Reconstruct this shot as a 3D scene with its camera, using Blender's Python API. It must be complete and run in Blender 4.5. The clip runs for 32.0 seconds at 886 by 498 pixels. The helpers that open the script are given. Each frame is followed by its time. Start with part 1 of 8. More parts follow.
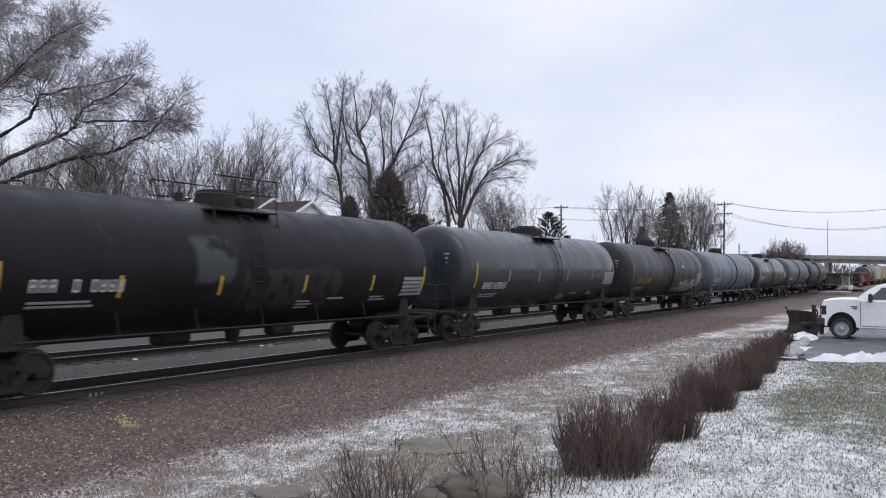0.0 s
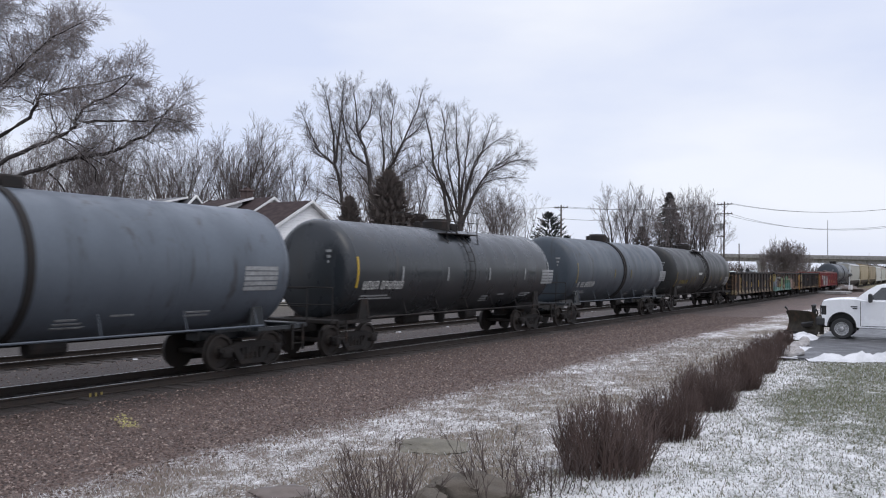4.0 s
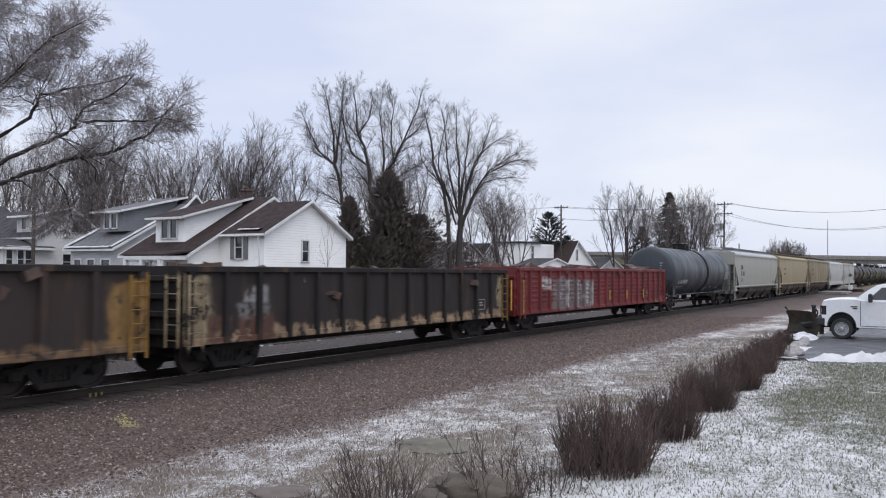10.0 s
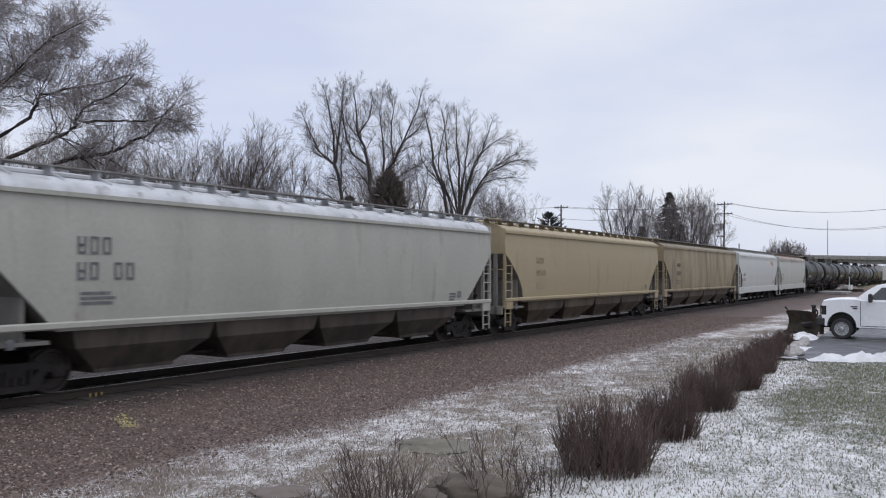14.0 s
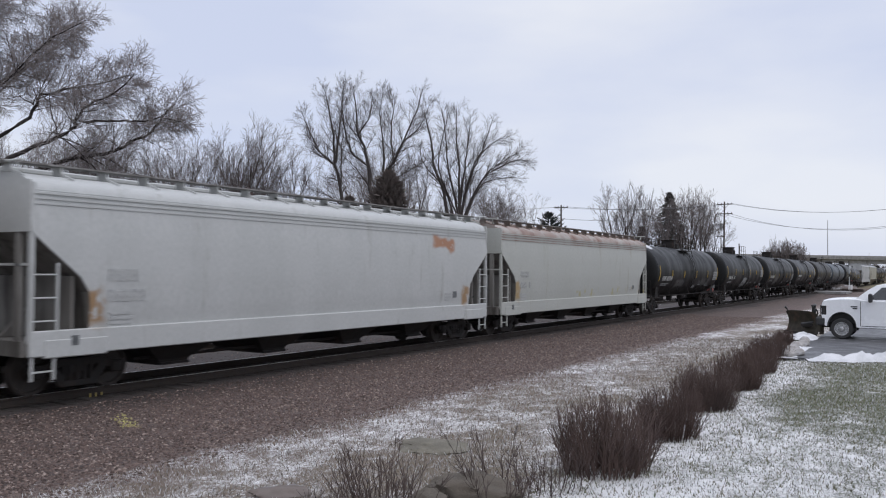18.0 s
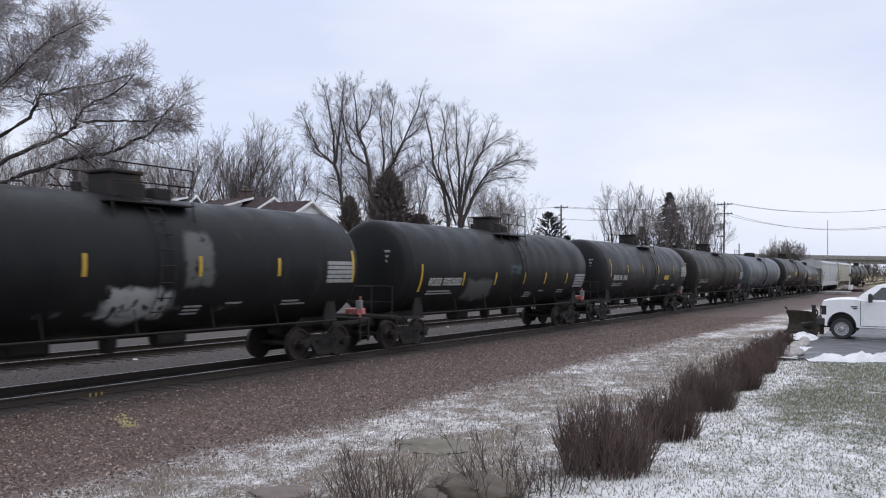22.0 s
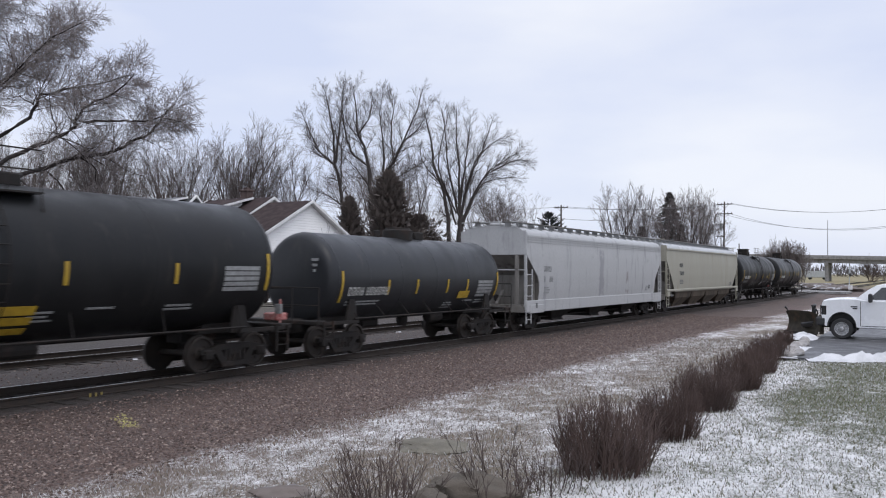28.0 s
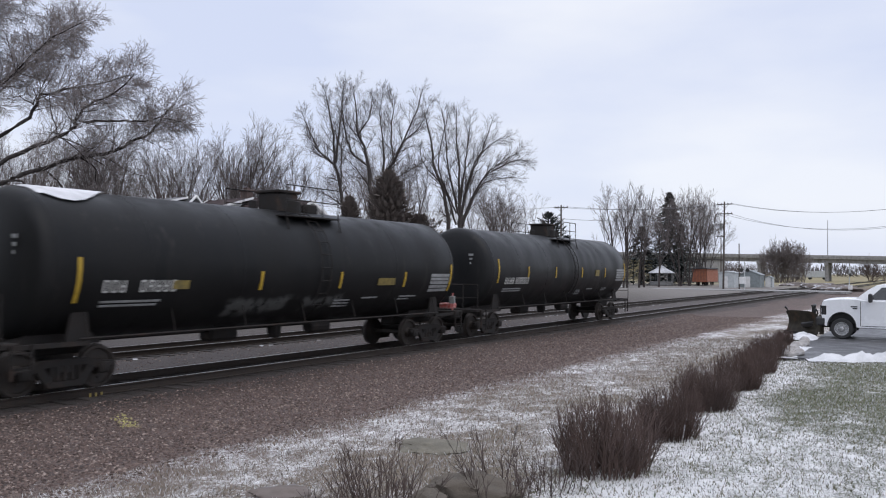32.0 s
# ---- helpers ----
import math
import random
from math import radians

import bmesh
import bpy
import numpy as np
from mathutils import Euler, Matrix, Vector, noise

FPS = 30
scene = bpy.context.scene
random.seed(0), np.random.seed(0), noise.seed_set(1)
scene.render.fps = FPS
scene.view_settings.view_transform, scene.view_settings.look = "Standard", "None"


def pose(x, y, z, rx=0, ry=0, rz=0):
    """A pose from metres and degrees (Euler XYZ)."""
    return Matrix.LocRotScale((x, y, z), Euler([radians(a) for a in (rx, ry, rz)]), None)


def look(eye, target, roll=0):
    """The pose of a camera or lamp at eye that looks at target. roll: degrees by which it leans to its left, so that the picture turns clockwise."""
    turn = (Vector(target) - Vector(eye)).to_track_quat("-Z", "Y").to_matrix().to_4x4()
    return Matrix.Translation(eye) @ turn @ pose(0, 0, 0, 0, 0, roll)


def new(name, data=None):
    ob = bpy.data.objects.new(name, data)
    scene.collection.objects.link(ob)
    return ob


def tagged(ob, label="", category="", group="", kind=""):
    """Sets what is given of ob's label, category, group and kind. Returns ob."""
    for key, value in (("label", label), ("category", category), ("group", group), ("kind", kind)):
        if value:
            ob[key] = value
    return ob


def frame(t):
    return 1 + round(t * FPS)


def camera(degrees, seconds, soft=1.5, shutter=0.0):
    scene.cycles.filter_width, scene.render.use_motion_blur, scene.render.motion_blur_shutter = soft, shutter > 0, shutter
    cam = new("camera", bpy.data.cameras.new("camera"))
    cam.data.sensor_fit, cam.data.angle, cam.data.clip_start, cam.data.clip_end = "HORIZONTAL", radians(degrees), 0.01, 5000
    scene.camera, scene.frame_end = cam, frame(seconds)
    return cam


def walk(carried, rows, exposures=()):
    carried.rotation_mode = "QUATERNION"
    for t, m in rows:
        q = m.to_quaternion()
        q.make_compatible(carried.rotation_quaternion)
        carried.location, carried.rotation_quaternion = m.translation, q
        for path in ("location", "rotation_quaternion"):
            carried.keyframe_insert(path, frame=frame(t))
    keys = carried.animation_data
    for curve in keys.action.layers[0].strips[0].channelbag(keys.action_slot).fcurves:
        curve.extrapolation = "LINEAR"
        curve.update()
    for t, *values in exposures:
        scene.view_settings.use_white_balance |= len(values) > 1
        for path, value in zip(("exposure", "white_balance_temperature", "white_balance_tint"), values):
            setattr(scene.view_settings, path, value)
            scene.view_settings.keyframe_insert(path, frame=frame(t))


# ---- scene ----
# ---------------------------------------------------------------- camera
# x runs along the railway, y away from the camera, z = 0 is the top of the rails.
EYE = Vector((0.0, 0.0, 2.55))
AZ, PITCH, ROLL = radians(31.627), radians(1.531), 0.4
AIM = EYE + Vector((math.cos(PITCH) * math.cos(AZ), math.cos(PITCH) * math.sin(AZ), math.sin(PITCH)))
cam = camera(56.8, 32.0, soft=1.08, shutter=0.2)
walk(cam, [(0.0, look(EYE, AIM, ROLL)), (32.0, look(EYE, AIM, ROLL))],
     exposures=((0.0, 0.16), (8.0, 0.15), (10.0, 0.11), (12.0, 0.06), (14.0, 0.01), (19.0, 0.0), (20.0, 0.03), (21.5, 0.17), (27.0, 0.18), (28.0, 0.13), (29.0, 0.05), (30.0, 0.01), (31.0, 0.04), (32.0, 0.12)))

# ---------------------------------------------------------------- sky and sun
SUN_EL, SUN_AZ = radians(57), radians(200)
world = bpy.data.worlds.new("overcast_sky")
scene.world = world
world.use_nodes = True
wt = world.node_tree
wt.nodes.clear()
w_out = wt.nodes.new("ShaderNodeOutputWorld")
w_bg = wt.nodes.new("ShaderNodeBackground")
w_sky = wt.nodes.new("ShaderNodeTexSky")
w_sky.sky_type = "NISHITA"
w_sky.sun_disc = False
w_sky.sun_elevation, w_sky.sun_rotation = SUN_EL, SUN_AZ
w_dim = wt.nodes.new("ShaderNodeVectorMath")
w_dim.operation = "SCALE"
w_dim.inputs["Scale"].default_value = 0.11
w_tc = wt.nodes.new("ShaderNodeTexCoord")
w_map = wt.nodes.new("ShaderNodeMapping")
w_map.inputs["Scale"].default_value = (1.0, 1.0, 3.2)
w_n = wt.nodes.new("ShaderNodeTexNoise")
w_n.inputs["Scale"].default_value = 2.1
w_n.inputs["Detail"].default_value = 5
w_n.inputs["Roughness"].default_value = 0.5
w_ramp = wt.nodes.new("ShaderNodeValToRGB")
w_ramp.color_ramp.elements[0].position, w_ramp.color_ramp.elements[1].position = 0.34, 0.66
w_ramp.color_ramp.elements[0].color = (0.676, 0.736, 0.925, 1)
w_ramp.color_ramp.elements[1].color = (0.870, 0.897, 0.982, 1)
w_mix = wt.nodes.new("ShaderNodeMix")
w_mix.data_type = "RGBA"
w_mix.inputs[0].default_value = 0.9
wt.links.new(w_sky.outputs[0], w_dim.inputs[0])
wt.links.new(w_tc.outputs["Generated"], w_map.inputs[0])
wt.links.new(w_map.outputs[0], w_n.inputs["Vector"])
wt.links.new(w_n.outputs[0], w_ramp.inputs[0])
wt.links.new(w_dim.outputs[0], w_mix.inputs[6])
wt.links.new(w_ramp.outputs[0], w_mix.inputs[7])
w_sep = wt.nodes.new("ShaderNodeSeparateXYZ")               # an overcast sky is brightest overhead
w_up = wt.nodes.new("ShaderNodeMapRange")
for k_, v_ in zip((1, 2, 3, 4), (0.3, 1.0, 1.0, 1.75)):
    w_up.inputs[k_].default_value = v_
w_gain = wt.nodes.new("ShaderNodeVectorMath")
w_gain.operation = "SCALE"
wt.links.new(w_tc.outputs["Generated"], w_sep.inputs[0])
wt.links.new(w_sep.outputs[2], w_up.inputs[0])
wt.links.new(w_mix.outputs[2], w_gain.inputs[0])
wt.links.new(w_up.outputs[0], w_gain.inputs["Scale"])
wt.links.new(w_gain.outputs[0], w_bg.inputs["Color"])
wt.links.new(w_bg.outputs[0], w_out.inputs[0])
w_bg.inputs["Strength"].default_value = 0.965

sun = new("sun", bpy.data.lights.new("sun", "SUN"))
sun.data.energy, sun.data.angle, sun.data.color = 0.74, radians(40), (1.0, 0.95, 0.89)
sun.matrix_world = look((0, 0, 60), (60 * math.cos(radians(55)), 60 * math.sin(radians(55)), 60 - 60 * math.tan(SUN_EL)))


# ---------------------------------------------------------------- materials
def mat(name, a, b=None, rough=0.7, metal=0.0, scale=3.0, stretch=(1, 1, 1), bump=0.15, fine=40.0,
        stain=None, stain_scale=1.2, stain_amount=0.4, stain_stretch=(1, 1, 1), vary=0.0, rough_vary=0.12, spec=0.5):
    """Two colours mixed by a coarse noise, a fine noise for grain and relief, and a stain of a third colour."""
    m = bpy.data.materials.new(name)
    m.use_nodes = True
    nt = m.node_tree
    bs = nt.nodes["Principled BSDF"]
    b = b or tuple(c * 0.8 for c in a)
    tc = nt.nodes.new("ShaderNodeTexCoord")

    def noise_of(sc, st, detail=4, ro=0.55):
        mp = nt.nodes.new("ShaderNodeMapping")
        mp.inputs["Scale"].default_value = st
        nt.links.new(tc.outputs["Object"], mp.inputs[0])
        n = nt.nodes.new("ShaderNodeTexNoise")
        n.inputs["Scale"].default_value, n.inputs["Detail"].default_value = sc, detail
        n.inputs["Roughness"].default_value = ro
        nt.links.new(mp.outputs[0], n.inputs["Vector"])
        return n.outputs[0]

    def mixed(fac, c1, c2):
        x = nt.nodes.new("ShaderNodeMix")
        x.data_type = "RGBA"
        for sock, v in ((x.inputs[0], fac), (x.inputs[6], c1), (x.inputs[7], c2)):
            if isinstance(v, (tuple, float, int)):
                sock.default_value = (*v, 1) if isinstance(v, tuple) else v
            else:
                nt.links.new(v, sock)
        return x.outputs[2]

    def ranged(v, lo, hi, out0=0.0, out1=1.0):
        r = nt.nodes.new("ShaderNodeMapRange")
        r.interpolation_type = "SMOOTHSTEP"
        for i, k in enumerate((lo, hi, out0, out1)):
            r.inputs[i + 1].default_value = k
        nt.links.new(v, r.inputs[0])
        return r.outputs[0]

    coarse, grain = noise_of(scale, stretch), noise_of(fine, stretch, 3, 0.7)
    col = mixed(ranged(coarse, 0.32, 0.68), a, b)
    col = mixed(ranged(grain, 0.3, 0.75, 0.0, 0.35), col, tuple(c * 0.62 for c in a))
    if stain:
        sn = noise_of(stain_scale, stain_stretch, 6, 0.62)
        col = mixed(ranged(sn, 0.62 - 0.3 * stain_amount, 0.80 - 0.2 * stain_amount, 0, 0.9), col, stain)
    if vary:
        info = nt.nodes.new("ShaderNodeObjectInfo")
        hsv = nt.nodes.new("ShaderNodeHueSaturation")
        nt.links.new(ranged(info.outputs["Random"], 0, 1, 1 - vary, 1 + vary), hsv.inputs["Value"])
        nt.links.new(col, hsv.inputs["Color"])
        col = hsv.outputs[0]
    nt.links.new(col, bs.inputs["Base Color"])
    nt.links.new(ranged(coarse, 0.25, 0.75, max(0.03, rough - rough_vary), min(1, rough + rough_vary)), bs.inputs["Roughness"])
    bs.inputs["Metallic"].default_value = metal
    bs.inputs["Specular IOR Level"].default_value = spec
    if bump:
        bp = nt.nodes.new("ShaderNodeBump")
        bp.inputs["Strength"].default_value, bp.inputs["Distance"].default_value = bump, 0.02
        nt.links.new(grain, bp.inputs["Height"])
        nt.links.new(bp.outputs[0], bs.inputs["Normal"])
    return m


STREAK = (0.35, 0.35, 0.05)
GRIME = (0.035, 0.03, 0.026)
RUST = (0.16, 0.07, 0.035)


def paint(name, a, b=None, rough=0.42, stain=GRIME, amount=0.45, st_scale=3.0, metal=0.0, spec=0.4):
    """Weathered paint of a freight car: streaks that run down the side."""
    return mat(name, a, b or tuple(c * 0.78 for c in a), rough=rough, scale=1.1, stretch=(1.0, 1.0, 0.4), bump=0.05, fine=22,
               stain=stain, stain_scale=st_scale, stain_amount=amount, stain_stretch=(1.0, 1.0, 0.14), metal=metal, spec=spec)


def sprayed(m, zones, soot=0.0):
    """Sprayed letters and peeling fields on a car's side. zones: (x0, x1, z0, z1, colour, cover, noise scale)."""
    nt = m.node_tree
    N, L = nt.nodes.new, nt.links.new
    bs = nt.nodes["Principled BSDF"]
    col = bs.inputs["Base Color"].links[0].from_socket
    tc = N("ShaderNodeTexCoord")
    warp = N("ShaderNodeTexNoise")
    warp.inputs["Scale"].default_value, warp.inputs["Detail"].default_value = 1.6, 3
    L(tc.outputs["Object"], warp.inputs["Vector"])
    add = N("ShaderNodeMixRGB")
    add.blend_type = "LINEAR_LIGHT"
    add.inputs[0].default_value = 0.28
    L(tc.outputs["Object"], add.inputs[1])
    L(warp.outputs[1], add.inputs[2])
    sep = N("ShaderNodeSeparateXYZ")
    L(add.outputs[0], sep.inputs[0])

    def edge(v, lo, hi, flip=False):
        r = N("ShaderNodeMapRange")
        r.interpolation_type = "SMOOTHSTEP"
        r.inputs[1].default_value, r.inputs[2].default_value = lo, hi
        if flip:
            r.inputs[3].default_value, r.inputs[4].default_value = 1.0, 0.0
        L(v, r.inputs[0])
        return r.outputs[0]

    def times(p, q):
        x = N("ShaderNodeMath")
        x.operation = "MULTIPLY"
        L(p, x.inputs[0])
        L(q, x.inputs[1])
        return x.outputs[0]

    for k, (x0, x1, z0, z1, c, cover, sc) in enumerate(zones):
        n = N("ShaderNodeTexNoise")
        n.inputs["Scale"].default_value, n.inputs["Detail"].default_value = sc, 7
        n.inputs["Roughness"].default_value = 0.62
        mp = N("ShaderNodeMapping")
        mp.inputs["Location"].default_value = (k * 3.7, 0, k * 1.3)
        mp.inputs["Scale"].default_value = (1, 0.2, 0.7)
        L(tc.outputs["Object"], mp.inputs[0])
        L(mp.outputs[0], n.inputs["Vector"])
        mask = times(times(edge(sep.outputs[0], x0 - 0.12, x0 + 0.12), edge(sep.outputs[0], x1 - 0.12, x1 + 0.12, True)),
                     times(edge(sep.outputs[2], z0 - 0.08, z0 + 0.08), edge(sep.outputs[2], z1 - 0.08, z1 + 0.08, True)))
        mask = times(mask, edge(n.outputs[0], 0.72 - 0.5 * cover, 0.80 - 0.5 * cover))
        x = N("ShaderNodeMix")
        x.data_type = "RGBA"
        L(mask, x.inputs[0])
        L(col, x.inputs[6])
        x.inputs[7].default_value = (*c, 1)
        col = x.outputs[2]
    for sc, st, lo, hi in ((2.6, (1.0, 0.2, 0.12), 0.42, 0.74), (5.0, (1.0, 0.3, 0.8), 0.45, 0.8)) if soot else ():
        mp = N("ShaderNodeMapping")                        # streaks of dirt over the old letters
        mp.inputs["Scale"].default_value = st
        L(tc.outputs["Object"], mp.inputs[0])
        n = N("ShaderNodeTexNoise")
        n.inputs["Scale"].default_value, n.inputs["Detail"].default_value, n.inputs["Roughness"].default_value = sc, 6, 0.65
        L(mp.outputs[0], n.inputs["Vector"])
        r = N("ShaderNodeMapRange")
        for i_, v_ in enumerate((lo, hi, 0.0, soot)):
            r.inputs[i_ + 1].default_value = v_
        L(n.outputs[0], r.inputs[0])
        x = N("ShaderNodeMix")
        x.data_type = "RGBA"
        L(r.outputs[0], x.inputs[0])
        L(col, x.inputs[6])
        x.inputs[7].default_value = (0.032, 0.024, 0.021, 1)
        col = x.outputs[2]
    L(col, bs.inputs["Base Color"])
    return m


M_steel_dark = mat("dark_grimy_steel", (0.015, 0.0135, 0.013), (0.024, 0.020, 0.018), rough=0.8, scale=4, stain=(0.05, 0.032, 0.024), stain_amount=0.25, spec=0.3)
M_wheel = mat("wheel_steel", (0.026, 0.022, 0.02), (0.045, 0.035, 0.029), rough=0.65, metal=0.3, scale=5)
M_rail = mat("grimy_rail", (0.030, 0.024, 0.021), (0.042, 0.032, 0.026), rough=0.8, scale=6, spec=0.3)
M_railhead = mat("worn_rail_head", (0.62, 0.61, 0.6), (0.5, 0.49, 0.48), rough=0.3, metal=0.9, scale=8, bump=0.02)
M_tie = mat("creosoted_tie", (0.030, 0.025, 0.022), (0.05, 0.042, 0.037), rough=0.9, scale=3, stretch=(6, 1, 6), bump=0.5, vary=0.25,
            stain=(0.3, 0.3, 0.31), stain_scale=2.5, stain_amount=0.1)
M_white_mark = mat("white_stencil", (0.52, 0.52, 0.5), (0.32, 0.32, 0.31), rough=0.6, scale=9, bump=0)
M_faint_mark = mat("worn_stencil", (0.36, 0.365, 0.36), (0.43, 0.43, 0.42), rough=0.6, scale=9, bump=0)
M_grey_mark = mat("faded_stencil", (0.30, 0.31, 0.31), (0.2, 0.2, 0.2), rough=0.6, scale=9, bump=0)
M_dark_mark = mat("dark_stencil", (0.07, 0.075, 0.08), (0.16, 0.16, 0.16), rough=0.6, scale=9, bump=0)
M_yellow = mat("yellow_reflector", (0.52, 0.34, 0.03), (0.40, 0.26, 0.03), rough=0.5, scale=7, bump=0)
M_yellow_faded = mat("faded_yellow_stencil", (0.24, 0.18, 0.045), (0.15, 0.12, 0.05), rough=0.6, scale=9, bump=0)
M_red_mark = mat("red_stencil", (0.40, 0.06, 0.05), (0.5, 0.3, 0.28), rough=0.6, scale=9, bump=0)
M_snow = mat("snow", (0.66, 0.66, 0.675), (0.50, 0.505, 0.52), rough=0.85, scale=2, bump=0.5, fine=25)
M_galv = mat("weathered_walkway", (0.24, 0.23, 0.22), (0.14, 0.13, 0.12), rough=0.7, scale=5, metal=0.2)
M_bark = mat("bare_bark", (0.062, 0.051, 0.048), (0.042, 0.035, 0.033), rough=0.95, scale=3, stretch=(4, 4, 1), bump=0.5)
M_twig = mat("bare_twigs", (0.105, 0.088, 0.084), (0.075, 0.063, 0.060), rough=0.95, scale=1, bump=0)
# paler copy of the twig colour, with the distance haze mixed in
M_hazy_twig = mat("far_bare_twigs", (0.17, 0.145, 0.14), (0.12, 0.10, 0.098), rough=0.95, scale=1, bump=0)
M_willow = mat("willow_twigs", (0.265, 0.232, 0.228), (0.20, 0.174, 0.170), rough=0.95, scale=1, bump=0)
M_shrub = mat("russet_shrub_stems", (0.105, 0.066, 0.052), (0.06, 0.041, 0.035), rough=0.9, scale=2, bump=0)
M_shrub_tip = mat("pale_shrub_twigs", (0.125, 0.085, 0.074), (0.085, 0.058, 0.052), rough=0.9, scale=2, bump=0)
M_shrub_grey = mat("grey_shrub_stems", (0.10, 0.07, 0.062), (0.062, 0.045, 0.041), rough=0.9, scale=2, bump=0)
M_needle = mat("spruce_needles", (0.034, 0.044, 0.042), (0.05, 0.06, 0.054), rough=0.9, scale=1.5, bump=0)
M_cedar = mat("cedar_foliage", (0.165, 0.143, 0.13), (0.21, 0.176, 0.16), rough=0.9, scale=1.5, bump=0)
M_trim = mat("white_trim", (0.74, 0.735, 0.73), (0.64, 0.635, 0.63), rough=0.5, scale=2, bump=0.02)
M_roof = mat("brown_shingles", (0.058, 0.042, 0.041), (0.040, 0.031, 0.031), rough=0.95, scale=2.5, fine=30, bump=0.4, spec=0.1)
M_roof_grey = mat("grey_shingles", (0.085, 0.083, 0.086), (0.056, 0.055, 0.057), rough=0.95, scale=2.5, fine=30, bump=0.4, spec=0.1)
M_roof_pale = mat("pale_grey_shingles", (0.19, 0.19, 0.195), (0.13, 0.13, 0.134), rough=0.95, scale=2.5, fine=30, bump=0.4, spec=0.1)
M_glass = mat("dark_window_glass", (0.018, 0.020, 0.023), (0.03, 0.032, 0.036), rough=0.08, scale=1, bump=0, rough_vary=0.03, spec=0.8)
M_brick = mat("red_chimney_brick", (0.10, 0.068, 0.062), (0.075, 0.052, 0.048), rough=0.9, scale=4, bump=0.4)
M_shutter = mat("grey_shutter", (0.20, 0.20, 0.195), (0.15, 0.15, 0.15), rough=0.6, scale=4)
M_concrete = mat("weathered_concrete", (0.30, 0.295, 0.29), (0.22, 0.215, 0.21), rough=0.9, scale=1.5, stain=(0.12, 0.115, 0.11), stain_amount=0.4, stain_stretch=(1, 1, 0.2))
M_pole = mat("creosote_pole", (0.085, 0.068, 0.058), (0.055, 0.046, 0.04), rough=0.9, scale=3, stretch=(5, 5, 0.5), bump=0.3)
M_wire = mat("black_cable", (0.10, 0.10, 0.11), (0.10, 0.10, 0.11), rough=0.7, bump=0)
M_truck = mat("white_truck_paint", (0.80, 0.81, 0.83), (0.76, 0.77, 0.79), rough=0.22, scale=1, bump=0.0, spec=0.6)
M_tyre = mat("tyre_rubber", (0.022, 0.022, 0.023), (0.035, 0.035, 0.035), rough=0.85, scale=8)
M_chrome = mat("steel_rim", (0.55, 0.55, 0.56), (0.4, 0.4, 0.4), rough=0.3, metal=0.8, scale=6, bump=0.02)
M_black_plastic = mat("black_plastic", (0.02, 0.02, 0.021), (0.03, 0.03, 0.03), rough=0.5, scale=6)
M_plow = mat("olive_plow_paint", (0.075, 0.062, 0.042), (0.048, 0.041, 0.03), rough=0.6, scale=3, stain=RUST, stain_amount=0.35)
M_kerb = mat("pale_kerb_concrete", (0.36, 0.34, 0.325), (0.25, 0.235, 0.225), rough=0.9, scale=3, stain=(0.62, 0.62, 0.64), stain_scale=1.5, stain_amount=0.3)
M_lamp_glass = mat("smoked_lamp_glass", (0.035, 0.033, 0.033), (0.02, 0.02, 0.021), rough=0.15, scale=9, bump=0)
M_rock = mat("dark_boulder", (0.088, 0.074, 0.058), (0.12, 0.10, 0.08), rough=0.95, scale=5, bump=0.6)
M_flat_rock = mat("grey_green_stone", (0.17, 0.155, 0.12), (0.13, 0.118, 0.095), rough=0.95, scale=4, bump=0.5)
M_asphalt = mat("wet_asphalt", (0.055, 0.056, 0.06), (0.075, 0.075, 0.08), rough=0.5, scale=1.5, bump=0.2, stain=(0.42, 0.43, 0.46), stain_scale=0.5, stain_amount=0.25)
M_orange = mat("orange_caboose_paint", (0.36, 0.12, 0.06), (0.26, 0.10, 0.06), rough=0.6, scale=2)
M_shed = mat("pale_shed_panel", (0.52, 0.54, 0.55), (0.42, 0.45, 0.46), rough=0.6, scale=2)
M_shed_green = mat("grey_green_shed", (0.24, 0.27, 0.28), (0.19, 0.215, 0.22), rough=0.6, scale=2)


# ---------------------------------------------------------------- mesh helpers
def box(bm, c, s, m=None):
    """A box with centre c and sizes s, turned by m if given."""
    vs = []
    for i in range(8):
        p = Vector(((i & 1) - 0.5, ((i >> 1) & 1) - 0.5, ((i >> 2) & 1) - 0.5))
        p = Vector((p.x * s[0], p.y * s[1], p.z * s[2]))
        vs.append(bm.verts.new((m @ p if m else p) + Vector(c)))
    for q in ((0, 2, 3, 1), (4, 5, 7, 6), (0, 1, 5, 4), (2, 6, 7, 3), (0, 4, 6, 2), (1, 3, 7, 5)):
        bm.faces.new([vs[k] for k in q])
    return vs


def rbox(bm, c, s, r=0.02, m=None):
    """A box with chamfered edges."""
    t = bmesh.new()
    box(t, (0, 0, 0), s)
    bmesh.ops.bevel(t, geom=t.edges[:], offset=r, segments=1, affect="EDGES")
    idx = {}
    for v in t.verts:
        idx[v.index] = bm.verts.new((m @ v.co if m else v.co) + Vector(c))
    for fc in t.faces:
        bm.faces.new([idx[v.index] for v in fc.verts])
    t.free()


